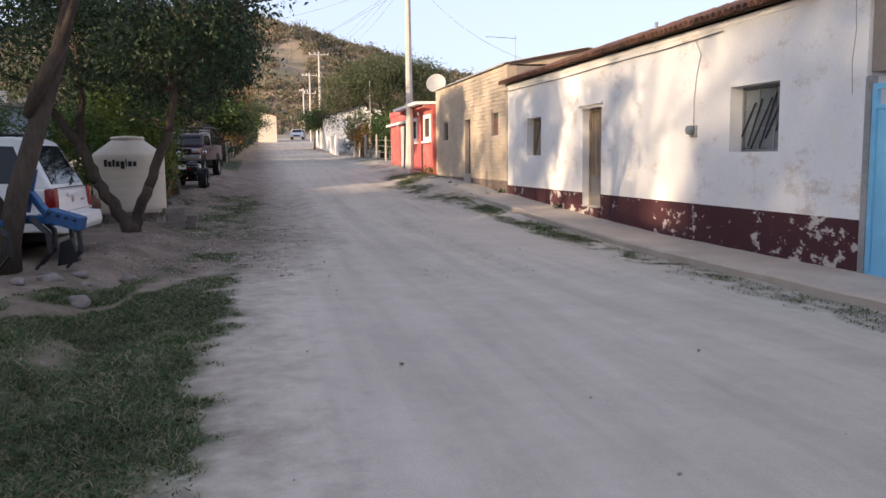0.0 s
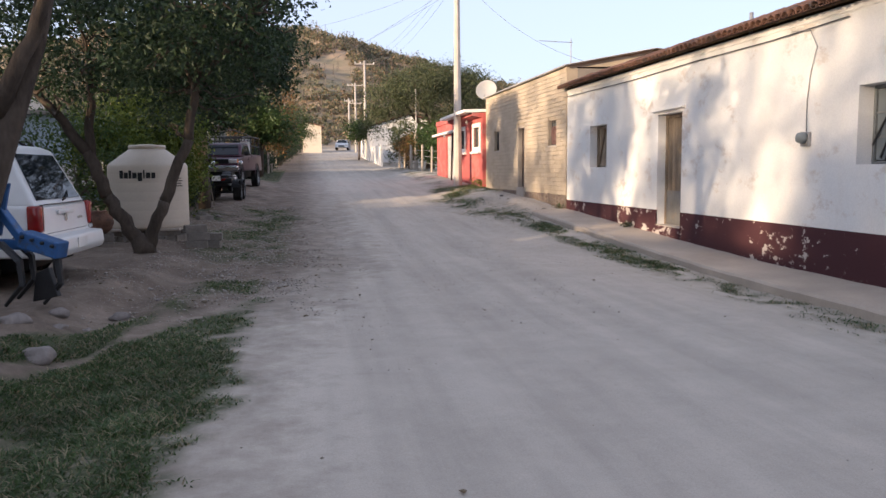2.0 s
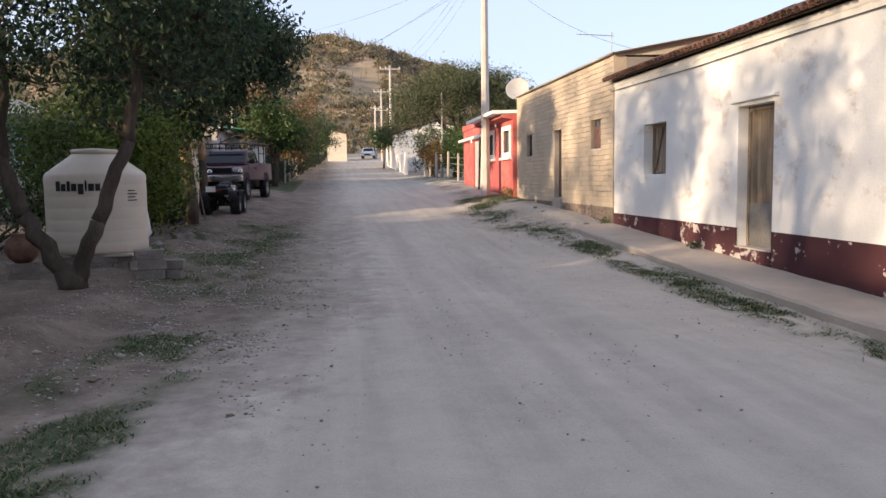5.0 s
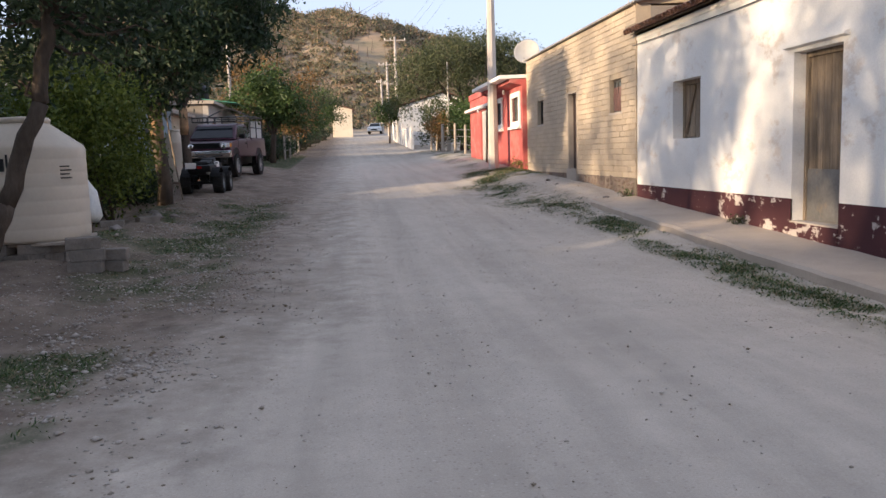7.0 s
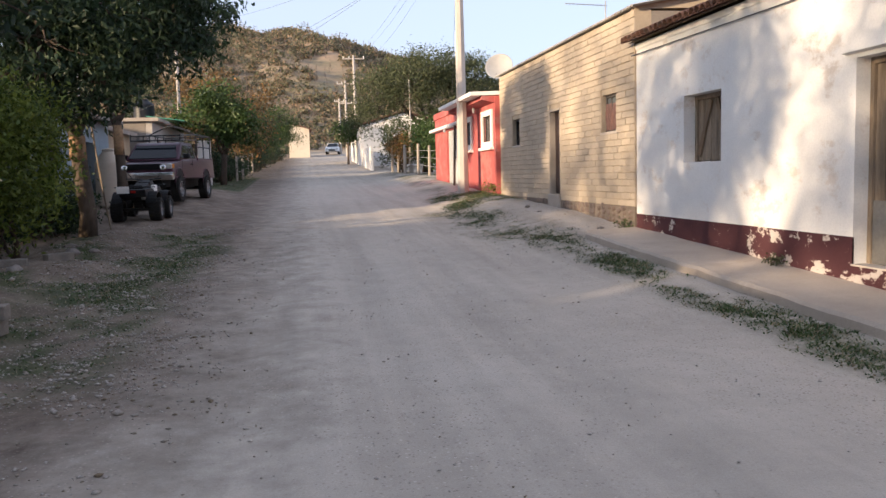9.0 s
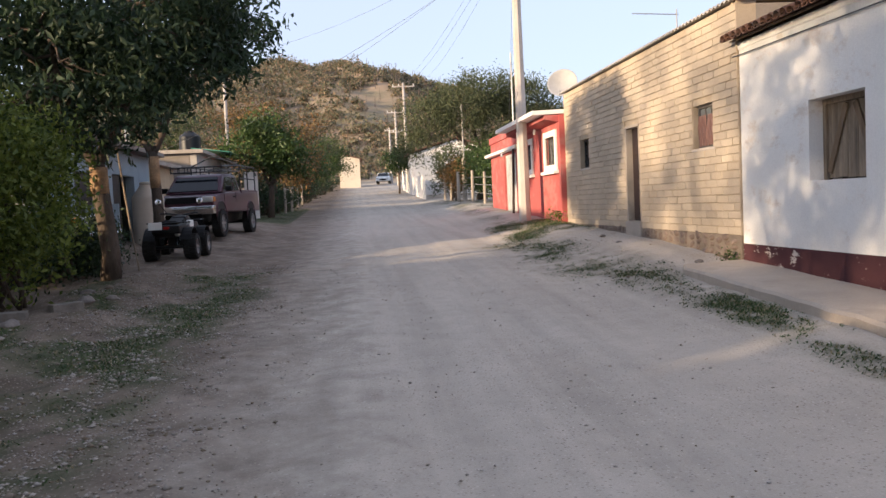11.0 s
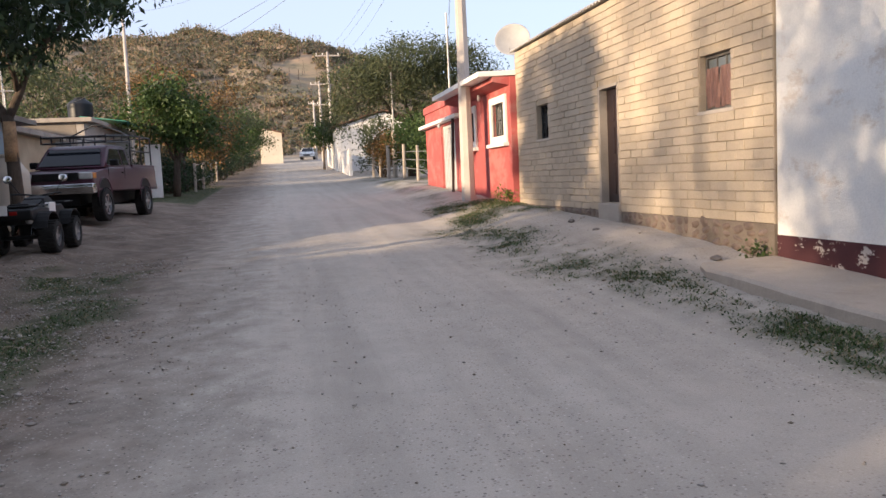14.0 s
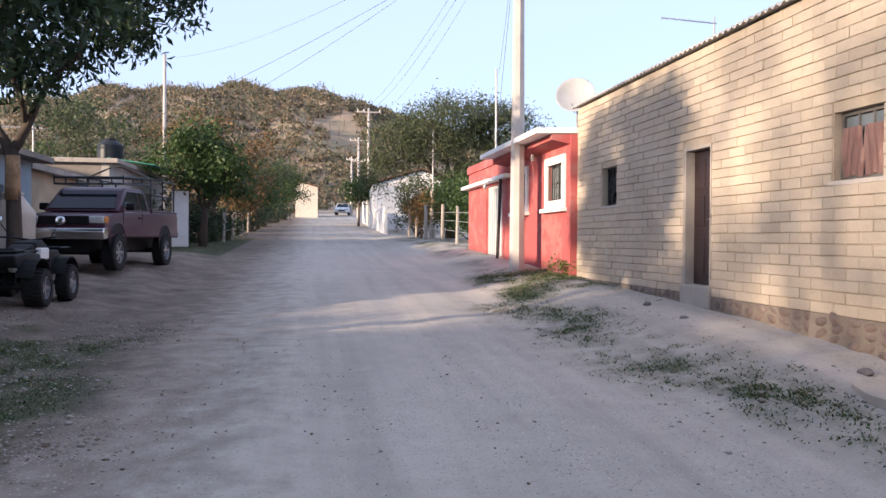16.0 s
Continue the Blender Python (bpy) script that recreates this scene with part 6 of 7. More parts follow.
tree("street_tree", "dark leafy tree forking low into two limbs beside a tank", base_at(-2.53, 16.75),
     [(0, 0, 0, 0.20), (0.0, 0, 0.12, 0.19), (-0.12, 0, 0.30, 0.13)],
     [((-0.04, 0, 0.15), (-0.58, 0.05, 1.0), 0.13, 0.11), ((-0.58, 0.05, 1.0), (-0.86, 0.1, 1.75), 0.11, 0.10), ((-0.86, 0.1, 1.75), (-1.75, 0.2, 2.9), 0.10, 0.06), ((-0.82, 0.1, 1.65), (-0.85, 0.4, 3.4), 0.09, 0.05),
      ((0.06, 0, 0.10), (0.36, 0.0, 0.90), 0.11, 0.10), ((0.36, 0, 0.90), (0.80, 0.0, 1.95), 0.10, 0.085), ((0.80, 0.0, 1.95), (0.92, 0.1, 2.9), 0.085, 0.07), ((0.92, 0.1, 2.85), (1.9, 0.0, 4.1), 0.06, 0.03), ((0.92, 0.1, 2.85), (0.3, 0.6, 4.4), 0.06, 0.03), ((0.92, 0.1, 2.85), (1.2, -0.9, 4.0), 0.05, 0.03)],
     [(0.2, 0.0, 3.6, 2.0, 2.0, 1.0), (1.5, -0.2, 3.9, 1.5, 1.7, 0.95), (-1.4, 0.1, 3.6, 1.6, 1.8, 1.0), (0.3, 0.2, 4.8, 2.2, 2.1, 1.0), (2.3, 0.1, 4.8, 1.0, 1.1, 0.7), (0.5, 0.9, 2.75, 1.2, 1.0, 0.55), (-0.6, -0.6, 2.9, 1.0, 0.9, 0.55), (1.55, 0.4, 3.0, 0.8, 0.8, 0.5)],
     46000, 0.11, LEAF_DARK, BARK, 21, 70, clump=0.18, group=TREES)

tree("street_tree", "broad dark tree with an orange washed trunk in the verge", base_at(-2.68, 26.45),
     [(0, 0, 0, 0.18), (0.04, 0, 0.5, 0.155), (-0.05, 0, 1.4, 0.145), (-0.10, 0, 2.1, 0.13)],
     [((-0.10, 0, 2.0), (-0.7, 0.2, 3.2), 0.11, 0.07), ((-0.10, 0, 2.0), (0.5, 0, 3.1), 0.11, 0.07), ((0.5, 0, 3.1), (1.7, -0.3, 4.2), 0.07, 0.03), ((-0.7, 0.2, 3.2), (-1.5, 0.6, 4.6), 0.07, 0.03), ((0.5, 0, 3.1), (0.5, 0.8, 4.9), 0.06, 0.03), ((-0.3, 0, 2.6), (-0.3, -1.2, 3.9), 0.06, 0.03)],
     [(0, 0, 3.7, 1.9, 2.0, 1.0), (1.4, -0.2, 3.9, 1.3, 1.5, 0.9), (-1.4, 0, 3.8, 1.5, 1.7, 1.0), (0.2, 0, 4.9, 2.2, 2.2, 1.0), (2.2, -0.4, 4.6, 0.9, 1.0, 0.6), (0.2, -1.3, 2.75, 1.2, 0.8, 0.5), (-0.9, -1.3, 2.3, 1.0, 0.8, 0.6), (0.5, -0.9, 2.35, 0.6, 0.6, 0.35), (-1.6, 0.2, 2.6, 1.0, 1.0, 0.7)],
     44000, 0.17, LEAF_DARK, BARK, 31, 70, clump=0.18, group=TREES, slim=0.36, droop=0.8)
tree("street_tree", "dark leafy tree with an orange washed trunk behind a quad bike", base_at(-3.45, 33.3),
     [(0, 0, 0, 0.16), (0.02, 0, 0.9, 0.135), (0.0, 0, 1.7, 0.125), (-0.03, 0, 2.5, 0.115)],
     [((-0.05, 0, 2.4), (-0.6, 0.2, 3.6), 0.10, 0.06), ((-0.05, 0, 2.4), (0.6, 0, 3.7), 0.10, 0.06), ((0.6, 0, 3.7), (2.0, -0.4, 5.2), 0.06, 0.025), ((-0.6, 0.2, 3.6), (-1.6, 0.4, 5.3), 0.06, 0.025), ((0.2, 0, 3.0), (0.3, -1.4, 4.7), 0.06, 0.025)],
     [(0, 0, 4.6, 1.7, 1.8, 0.9), (1.7, -0.2, 5.0, 1.5, 1.5, 0.8), (-1.5, 0, 4.7, 1.5, 1.6, 0.9), (0.3, 0, 5.8, 2.2, 2.0, 0.8), (-0.2, -0.5, 3.7, 1.1, 0.9, 0.5), (2.6, -0.3, 5.4, 0.9, 0.9, 0.5)],
     25000, 0.19, LEAF_DARK, BARK, 41, 80, clump=0.18, group=TREES, slim=0.34, droop=0.9)
wash = turned([(0.135, 1.55), (0.131, 1.9), (0.125, 2.35)], 12)
single("painted_trunk_band", wash, PAINT_ORANGE, "faded orange wash painted round a tree trunk", "paint band", smooth=True, at=(-3.46, 33.3, floor_z(-3.45, 33.3)))
wash = turned([(0.158, 1.50), (0.152, 1.75), (0.146, 1.95)], 12)
single("painted_trunk_band", wash, PAINT_ORANGE, "faded orange wash painted round a tree trunk", "paint band", smooth=True, at=(-2.755, 26.45, floor_z(-2.68, 26.45)))


def shrub(name, label, at, blobs, n, size, leaf, seed, stems=7, clump=0.2, category="shrub", group="", slim=0.45, droop=0.3):
    e = thing(name, label, category, at, group=group)
    rng = np.random.default_rng(seed)
    bm = bmesh.new()
    for k in range(stems):
        b = blobs[k % len(blobs)]
        limb(bm, rng, (rng.uniform(-0.25, 0.25), rng.uniform(-0.25, 0.25), 0), (b[0] + rng.uniform(-0.3, 0.3), b[1] + rng.uniform(-0.3, 0.3), b[2] + 0.3), 0.035, 0.010, 0.3, 6, 5) if category != "weed" else limb(bm, rng, (rng.uniform(-0.05, 0.05), rng.uniform(-0.08, 0.08), 0), (b[0] + rng.uniform(-0.1, 0.1), b[1] + rng.uniform(-0.15, 0.15), b[2] + 0.08), 0.005, 0.002, 0.3, 4, 5)
    part("woody_stem", bm, BARK, e, smooth=True)
    crown(e, blobs, n, size, leaf, seed + 1, clump, slim=slim, droop=droop)
    return e


shrub("leafy_shrub", "tall yellow-green leafy shrub crowding the verge", base_at(-3.35, 23.9),
      [(0, -0.3, 2.0, 1.15, 1.2, 0.9), (0.1, -0.3, 1.3, 1.0, 1.2, 0.9), (-0.8, -1.2, 1.8, 1.1, 1.1, 1.2), (-0.5, -0.5, 2.7, 0.8, 0.8, 0.5), (0.3, -0.6, 0.6, 0.6, 0.9, 0.5)], 50000, 0.1, LEAF_VINE, 51, 12, 0.2)
shrub("leafy_shrub", "dark green leafy shrub behind a water tank", base_at(-5.4, 21.0),
      [(0, 0, 1.7, 1.8, 1.8, 1.5), (0.6, 2.2, 1.4, 1.4, 1.5, 1.3), (-1.0, -1.8, 1.8, 1.4, 1.6, 1.5)], 18000, 0.10, LEAF_MID, 55, 12, 0.26)
shrub("leafy_shrub", "dark green leafy shrub behind a white car", base_at(-6.6, 17.0),
      [(0, 0, 1.8, 1.4, 1.6, 1.5), (0.2, -2.2, 2.0, 1.2, 1.4, 1.3)], 12000, 0.10, LEAF_MID, 57, 10, 0.26)
shrub("leafy_shrub", "dark low shrub beneath a verge tree", base_at(-3.55, 26.9),
      [(0, 0, 0.6, 0.6, 0.8, 0.6), (-0.9, 0.2, 0.5, 0.8, 0.9, 0.5), (-0.1, 0.9, 0.6, 0.6, 0.8, 0.55), (-0.7, 1.1, 0.65, 0.7, 0.8, 0.6), (-0.3, 2.0, 0.6, 0.6, 0.7, 0.55)], 38000, 0.09, LEAF_DARK, 59, 8, 0.2)

shrub("leafy_shrub", "dark dense shrub at the foot of verge trees", base_at(-4.2, 25.6),
      [(0, 0, 0.6, 0.9, 1.0, 0.6), (0.5, -0.9, 0.7, 0.8, 0.8, 0.7), (-0.6, 0.8, 0.6, 0.9, 0.9, 0.6)], 12000, 0.09, LEAF_DARK, 161, 9, 0.2)

tree("garden_tree", "bright green broad-leaved garden tree by a grey house", base_at(-2.3, 49.6),
     [(0, 0, 0, 0.16), (0.05, 0, 0.8, 0.14), (0.1, 0, 1.5, 0.12)],
     [((0.1, 0, 1.4), (-0.7, 0, 2.8), 0.08, 0.03), ((0.1, 0, 1.4), (0.9, 0.1, 2.9), 0.08, 0.03), ((0.1, 0, 1.4), (0.1, 0.6, 3.4), 0.07, 0.03)],
     [(-0.6, 0, 3.2, 1.4, 1.4, 1.1), (0.6, 0, 2.9, 1.2, 1.3, 0.9), (0.0, 0, 4.0, 1.1, 1.1, 0.8), (1.2, 0.4, 2.5, 0.8, 0.9, 0.6)],
     17000, 0.16, LEAF_MID, BARK, 61, 24, 0.26, "garden trees", slim=0.55)
# unseen trees, added to dapple the low sun on the house fronts
for y, h, n, sd in ((-9.5, 11.0, 20000, 201), (-4.6, 10.5, 20000, 203), (-0.4, 10.2, 10000, 205), (3.6, 10.4, 3400, 207), (7.9, 10.2, 2200, 209), (13.4, 10.0, 2800, 211), (16.6, 9.8, 2900, 213)):
    rg = random.Random(sd)
    tree("sun_filter_tree", "tall airy tree, out of view, added to dapple the sun", base_at(-16.5, y),
         [(0, 0, 0, 0.22), (0.1, 0, 2.0, 0.18), (0, 0.1, 4.0, 0.15)],
         [((0, 0.1, 3.8), (rg.uniform(-1.5, 1.5), rg.uniform(-2.4, 2.4), h * rg.uniform(0.65, 0.9)), 0.09, 0.03) for k in range(6)],
         [(rg.uniform(-1.2, 1.2), rg.uniform(-2.2, 2.2), h * rg.uniform(0.48, 0.92), rg.uniform(0.8, 1.4), rg.uniform(0.8, 1.4), rg.uniform(0.6, 1.1)) for k in range(14)],
         n, 0.2, LEAF_MID, BARK, sd, 40, 0.36, "yard trees", slim=0.5)
# lower unseen crowns, added to shade the foot of the white wall
for y, h, n, sd in ((-1.6, 6.6, 9000, 221), (1.4, 6.4, 9000, 223), (4.3, 5.9, 6500, 225)):
    rg = random.Random(sd)
    tree("sun_filter_tree", "low bushy tree, out of view, added to shade the lower wall", base_at(-15.2, y),
         [(0, 0, 0, 0.18), (0.1, 0, 1.5, 0.15), (0, 0.1, 3.0, 0.12)],
         [((0, 0.1, 2.8), (rg.uniform(-1.0, 1.0), rg.uniform(-1.6, 1.6), h * rg.uniform(0.65, 0.9)), 0.08, 0.03) for k in range(5)],
         [(rg.uniform(-0.8, 0.8), rg.uniform(-1.5, 1.5), h * rg.uniform(0.6, 0.92), rg.uniform(0.7, 1.1), rg.uniform(0.7, 1.2), rg.uniform(0.5, 0.9)) for k in range(10)],
         n, 0.18, LEAF_MID, BARK, sd, 30, 0.34, "yard trees", slim=0.5)
GT = [(-2.6, 55.5, 4.6, 1.9, LEAF_DRY, 63), (-2.4, 60.5, 4.0, 1.5, LEAF_DRY, 65), (-2.9, 66.0, 6.0, 2.4, LEAF_DRY, 67), (-1.8, 72.5, 4.6, 1.9, LEAF_MID, 69), (-2.0, 79.5, 5.2, 2.1, LEAF_GREY, 71), (-5.5, 72.0, 7.0, 3.0, LEAF_DRY, 73), (-1.2, 88.0, 5.0, 2.2, LEAF_MID, 75), (-8.5, 60.0, 6.5, 2.8, LEAF_GREY, 77), (-0.9, 96.0, 4.6, 2.0, LEAF_GREY, 79), (-12.0, 66.0, 7.0, 3.2, LEAF_MID, 81)]
for x, y, h, r, lf, sd in GT:
    rg = random.Random(sd)
    tree("garden_tree", {LEAF_DRY: "garden tree with dry orange-brown dusty leaves", LEAF_MID: "green leafy garden tree beside the street", LEAF_GREY: "grey-green dusty garden tree beside the street"}[lf], base_at(x, y),
         [(0, 0, 0, 0.15), (rg.uniform(-0.1, 0.1), 0, h * 0.2, 0.12), (rg.uniform(-0.2, 0.2), 0, h * 0.4, 0.10)],
         [((0, 0, h * 0.36), (rg.uniform(-r, r) * 0.7, rg.uniform(-r, r) * 0.6, h * 0.75), 0.07, 0.025) for k in range(5)],
         [(rg.uniform(-0.8, 0.8) * r, rg.uniform(-0.8, 0.8) * r, h * rg.uniform(0.42, 1.0), r * rg.uniform(0.22, 0.5), r * rg.uniform(0.22, 0.5), h * rg.uniform(0.06, 0.14)) for k in range(14)],
         int(3200 * r), 0.19, lf, BARK, sd, 34, 0.34, "garden trees", slim=0.5)

tree("mesquite_tree", "large grey-green feathery tree behind a red house", base_at(8.9, 58.5),
     [(0, 0, 0, 0.35), (0.1, 0, 1.4, 0.28), (0.2, 0, 2.6, 0.22)],
     [((0.2, 0, 2.4), (-2.6, 0, 5.2), 0.16, 0.05), ((0.2, 0, 2.4), (2.8, 0.4, 5.6), 0.16, 0.05), ((0.2, 0, 2.4), (0.2, 0.8, 6.4), 0.14, 0.05), ((0.2, 0, 2.4), (-1.2, -1.6, 5.6), 0.12, 0.04)],
     [(-2.8, 0, 4.6, 1.9, 2.0, 1.4), (0.2, 0, 6.2, 2.6, 2.4, 1.1), (2.8, 0, 5.6, 2.2, 2.2, 1.3), (-1.2, -1.2, 5.4, 2.0, 1.8, 1.2), (1.2, -0.8, 4.4, 2.2, 1.8, 1.3), (4.4, 0, 4.4, 1.5, 1.6, 1.2), (-3.6, -0.4, 3.2, 1.2, 1.3, 1.0)],
     52000, 0.19, LEAF_GREY, BARK, 83, 70, 0.34, "garden trees", slim=0.3)
shrub("garden_bush", "dense green bush behind a wire fence", base_at(8.9, 52.5), [(0, 0, 1.6, 1.3, 1.8, 1.3), (-0.3, 2.6, 1.9, 1.3, 1.6, 1.4), (0.4, -2.6, 1.5, 1.2, 1.6, 1.2), (-0.2, 5.0, 1.7, 1.1, 1.4, 1.2)], 17000, 0.17, LEAF_MID, 87, 14, 0.28)
shrub("garden_bush", "tall dense green bush filling a garden corner", base_at(8.2, 66.5), [(0, 0, 2.0, 1.4, 1.6, 1.6), (1.9, 1.5, 2.4, 1.5, 1.8, 1.9), (-0.6, 2.8, 1.6, 1.0, 1.6, 1.3), (3.6, 3.0, 2.6, 1.6, 1.6, 2.0), (0.6, 4.2, 2.6, 1.5, 1.6, 1.6)], 15000, 0.19, LEAF_GREY, 187, 14, 0.28)
shrub("garden_bush", "dry brownish bush along a garden fence", base_at(7.6, 60.3), [(0, 0, 1.5, 0.8, 1.6, 0.7), (0.2, -2.4, 1.7, 0.8, 1.4, 0.8)], 7000, 0.15, LEAF_DRY, 89, 8, 0.26)
tree("street_tree", "small round green tree before a white street house", base_at(5.3, 79.5),
     [(0, 0, 0, 0.10), (0.03, 0, 0.9, 0.09), (0, 0, 1.7, 0.08)], [((0, 0, 1.6), (-0.6, 0, 2.8), 0.06, 0.03), ((0, 0, 1.6), (0.6, 0, 2.8), 0.06, 0.03)],
     [(0, 0, 2.7, 1.3, 1.3, 0.9), (0.5, 0.3, 3.1, 0.9, 0.9, 0.7)], 6000, 0.19, LEAF_MID, BARK_PALE, 91, 14, 0.28, TREES, slim=0.55)
shrub("wall_weed", "small green weed at the foot of a block wall", base_at(7.0, 33.9), [(0, 0, 0.18, 0.3, 0.5, 0.12), (0, 0.3, 0.35, 0.1, 0.12, 0.2)], 600, 0.07, LEAF_VINE, 93, 6, 0.08, "weed")
shrub("wall_weed", "small grey-green weed where two houses meet", base_at(7.12, 23.98), [(0, 0, 0.12, 0.16, 0.2, 0.09)], 520, 0.06, LEAF_MID, 95, 5, 0.06, "weed")
e = shrub("wall_weed", "small dusty weed on the pavement edge", (7.22, 19.3, walk_top(19.3)), [(0, 0, 0.06, 0.08, 0.18, 0.05)], 200, 0.05, LEAF_GREY, 97, 5, 0.05, "weed")

for x, y, h, sd in ((-2.7, 53.0, 1.3, 141), (-2.3, 57.5, 1.0, 143), (-2.6, 62.5, 1.2, 145), (-1.9, 69.0, 1.1, 147), (-1.6, 76.0, 1.3, 149), (-1.3, 84.0, 1.4, 151), (-0.8, 92.0, 1.3, 153)):
    shrub("garden_bush", "dark dense bush filling a garden fence line", base_at(x, y), [(0, 0, h * 0.7, 0.8, 1.5, h * 0.6), (-0.4, 1.8, h * 0.6, 0.7, 1.4, h * 0.6), (-0.9, -0.8, h, 0.8, 1.2, h * 0.7)], 5200, 0.15, LEAF_DARK, sd, 8, 0.24, group="fence bushes")

# ---- grass, gravel, litter, hillside scrub ----


def build_grass():
    rng = np.random.default_rng(101)
    pts = []
    for x0, x1, y0, y1, n in ((-4.5, 0.2, 2.0, 10.0, 210000), (-4.0, 0.2, 10.0, 16.0, 60000), (-3.0, 0.4, 16.0, 31.0, 50000), (4.9, 6.4, 4.0, 24.0, 80000), (4.4, 7.3, 23.5, 37.0, 60000), (-4.5, -1.3, 44.0, 62.0, 9000), (5.8, 8.5, 37.0, 62.0, 8000)):
        x, y = rng.uniform(x0, x1, n), rng.uniform(y0, y1, n)
        for a, b in zip(x, y):
            d = verge_density(a, b)
            if d > 0.15 and rng.random() < min(1, d * d * 1.4):
                pts.append((a, b, d))
    pts = np.array(pts)
    z = ground_z(pts[:, 0], pts[:, 1])
    for i, (a, b, d) in enumerate(pts):
        if -6 < a < 9 and b < 45:
            z[i] += unevenness(a, b)
    n = len(pts)
    h = rng.uniform(0.018, 0.050, n) * (0.5 + 0.6 * np.clip(pts[:, 2], 0, 1))
    ang = rng.uniform(0, 2 * math.pi, n)
    lean = rng.normal(size=(n, 2)) * 1.3
    w = rng.uniform(0.004, 0.0075, n) * np.where(pts[:, 1] > 14, 1.3, 1.0)
    root = np.stack([pts[:, 0], pts[:, 1], z - 0.005], -1)
    side = np.stack([np.cos(ang) * w, np.sin(ang) * w, 0 * w], -1)
    tip = root + np.stack([lean[:, 0] * h, lean[:, 1] * h, h], -1)
    mid = root + np.stack([lean[:, 0] * h * 0.3, lean[:, 1] * h * 0.3, h * 0.6], -1)
    v = np.stack([root - side, root + side, mid + side * 0.7, tip, mid - side * 0.7], 1).reshape(-1, 3)
    i = np.arange(n) * 5
    f = np.concatenate([np.stack([i, i + 1, i + 2], -1), np.stack([i, i + 2, i + 4], -1), np.stack([i + 4, i + 2, i + 3], -1)])
    ob = new("verge_grass", array_mesh("verge_grass", v, f, GRASS))
    tagged(ob, "short patchy green grass on the dusty verges", "grass", kind="stuff")


build_grass()


def build_gravel():
    rng = np.random.default_rng(103)
    octa = np.array([(1, 0, 0), (-1, 0, 0), (0, 1, 0), (0, -1, 0), (0, 0, 0.5), (0, 0, -0.5)])
    of = np.array([(0, 2, 4), (2, 1, 4), (1, 3, 4), (3, 0, 4), (2, 0, 5), (1, 2, 5), (3, 1, 5), (0, 3, 5)])
    P, S = [], []
    for x0, x1, y0, y1, n, s in ((-3, 0.4, 11, 30, 26000, 0.0095), (-1.6, 0.9, 12, 24, 9000, 0.010), (0.2, 5.2, 9, 32, 7000, 0.006), (-2, 5.0, 2, 12, 900, 0.004), (4.6, 7.2, 20, 34, 1500, 0.009), (-0.8, 1.2, 16, 30, 4200, 0.007)):
        x, y = rng.uniform(x0, x1, n), rng.uniform(y0, y1, n)
        for a, b in zip(x, y):
            fade = min(1.0, (a - x0) / (0.35 * (x1 - x0)), (x1 - a) / (0.35 * (x1 - x0)), (b - y0) / 2.5, (y1 - b) / 2.5)
            if noise.noise(Vector((a * 0.9, b * 0.7, 11))) + 0.6 * noise.noise(Vector((a * 3.1, b * 2.6, 5))) > 0.45 - 0.6 * fade + rng.normal() * 0.25:
                P.append((a, b))
                S.append(s * rng.lognormal(0, 0.5))
    P, S = np.array(P), np.array(S)
    z = ground_z(P[:, 0], P[:, 1])
    for i, (a, b) in enumerate(P):
        z[i] += unevenness(a, b)
    n = len(P)
    ang = rng.uniform(0, math.pi, n)
    jit = rng.uniform(0.7, 1.3, (n, 6, 1))
    v = octa[None] * jit * S[:, None, None]
    c, s = np.cos(ang)[:, None], np.sin(ang)[:, None]
    v = np.stack([v[..., 0] * c - v[..., 1] * s, v[..., 0] * s + v[..., 1] * c, v[..., 2]], -1)
    v += np.stack([P[:, 0], P[:, 1], z + S * 0.25], -1)[:, None]
    f = (of[None] + (np.arange(n) * 6)[:, None, None]).reshape(-1, 3)
    ob = new("road_gravel", array_mesh("road_gravel", v.reshape(-1, 3), f, PEBBLE))
    tagged(ob, "loose grey gravel scattered over the earth street", "gravel", kind="stuff")


build_gravel()


def build_litter():
    rng = np.random.default_rng(105)
    x = np.concatenate([rng.uniform(-4.5, -1.5, 420), rng.uniform(5.0, 7.2, 80)])
    y = np.concatenate([rng.uniform(5, 30, 420), rng.uniform(18, 34, 80)])
    z = ground_z(x, y) + 0.035
    v, f = leaf_arrays(rng, np.stack([x, y, z], -1), 0.04, droop=0.0)
    v[:, 2] = np.repeat(z, 4) + (v[:, 2] - np.repeat(z, 4)) * 0.25
    ob = new("fallen_leaves", array_mesh("fallen_leaves", v, f, LEAF_DRY))
    tagged(ob, "dry brown fallen leaves strewn over the verges", "leaves", kind="stuff")


build_litter()


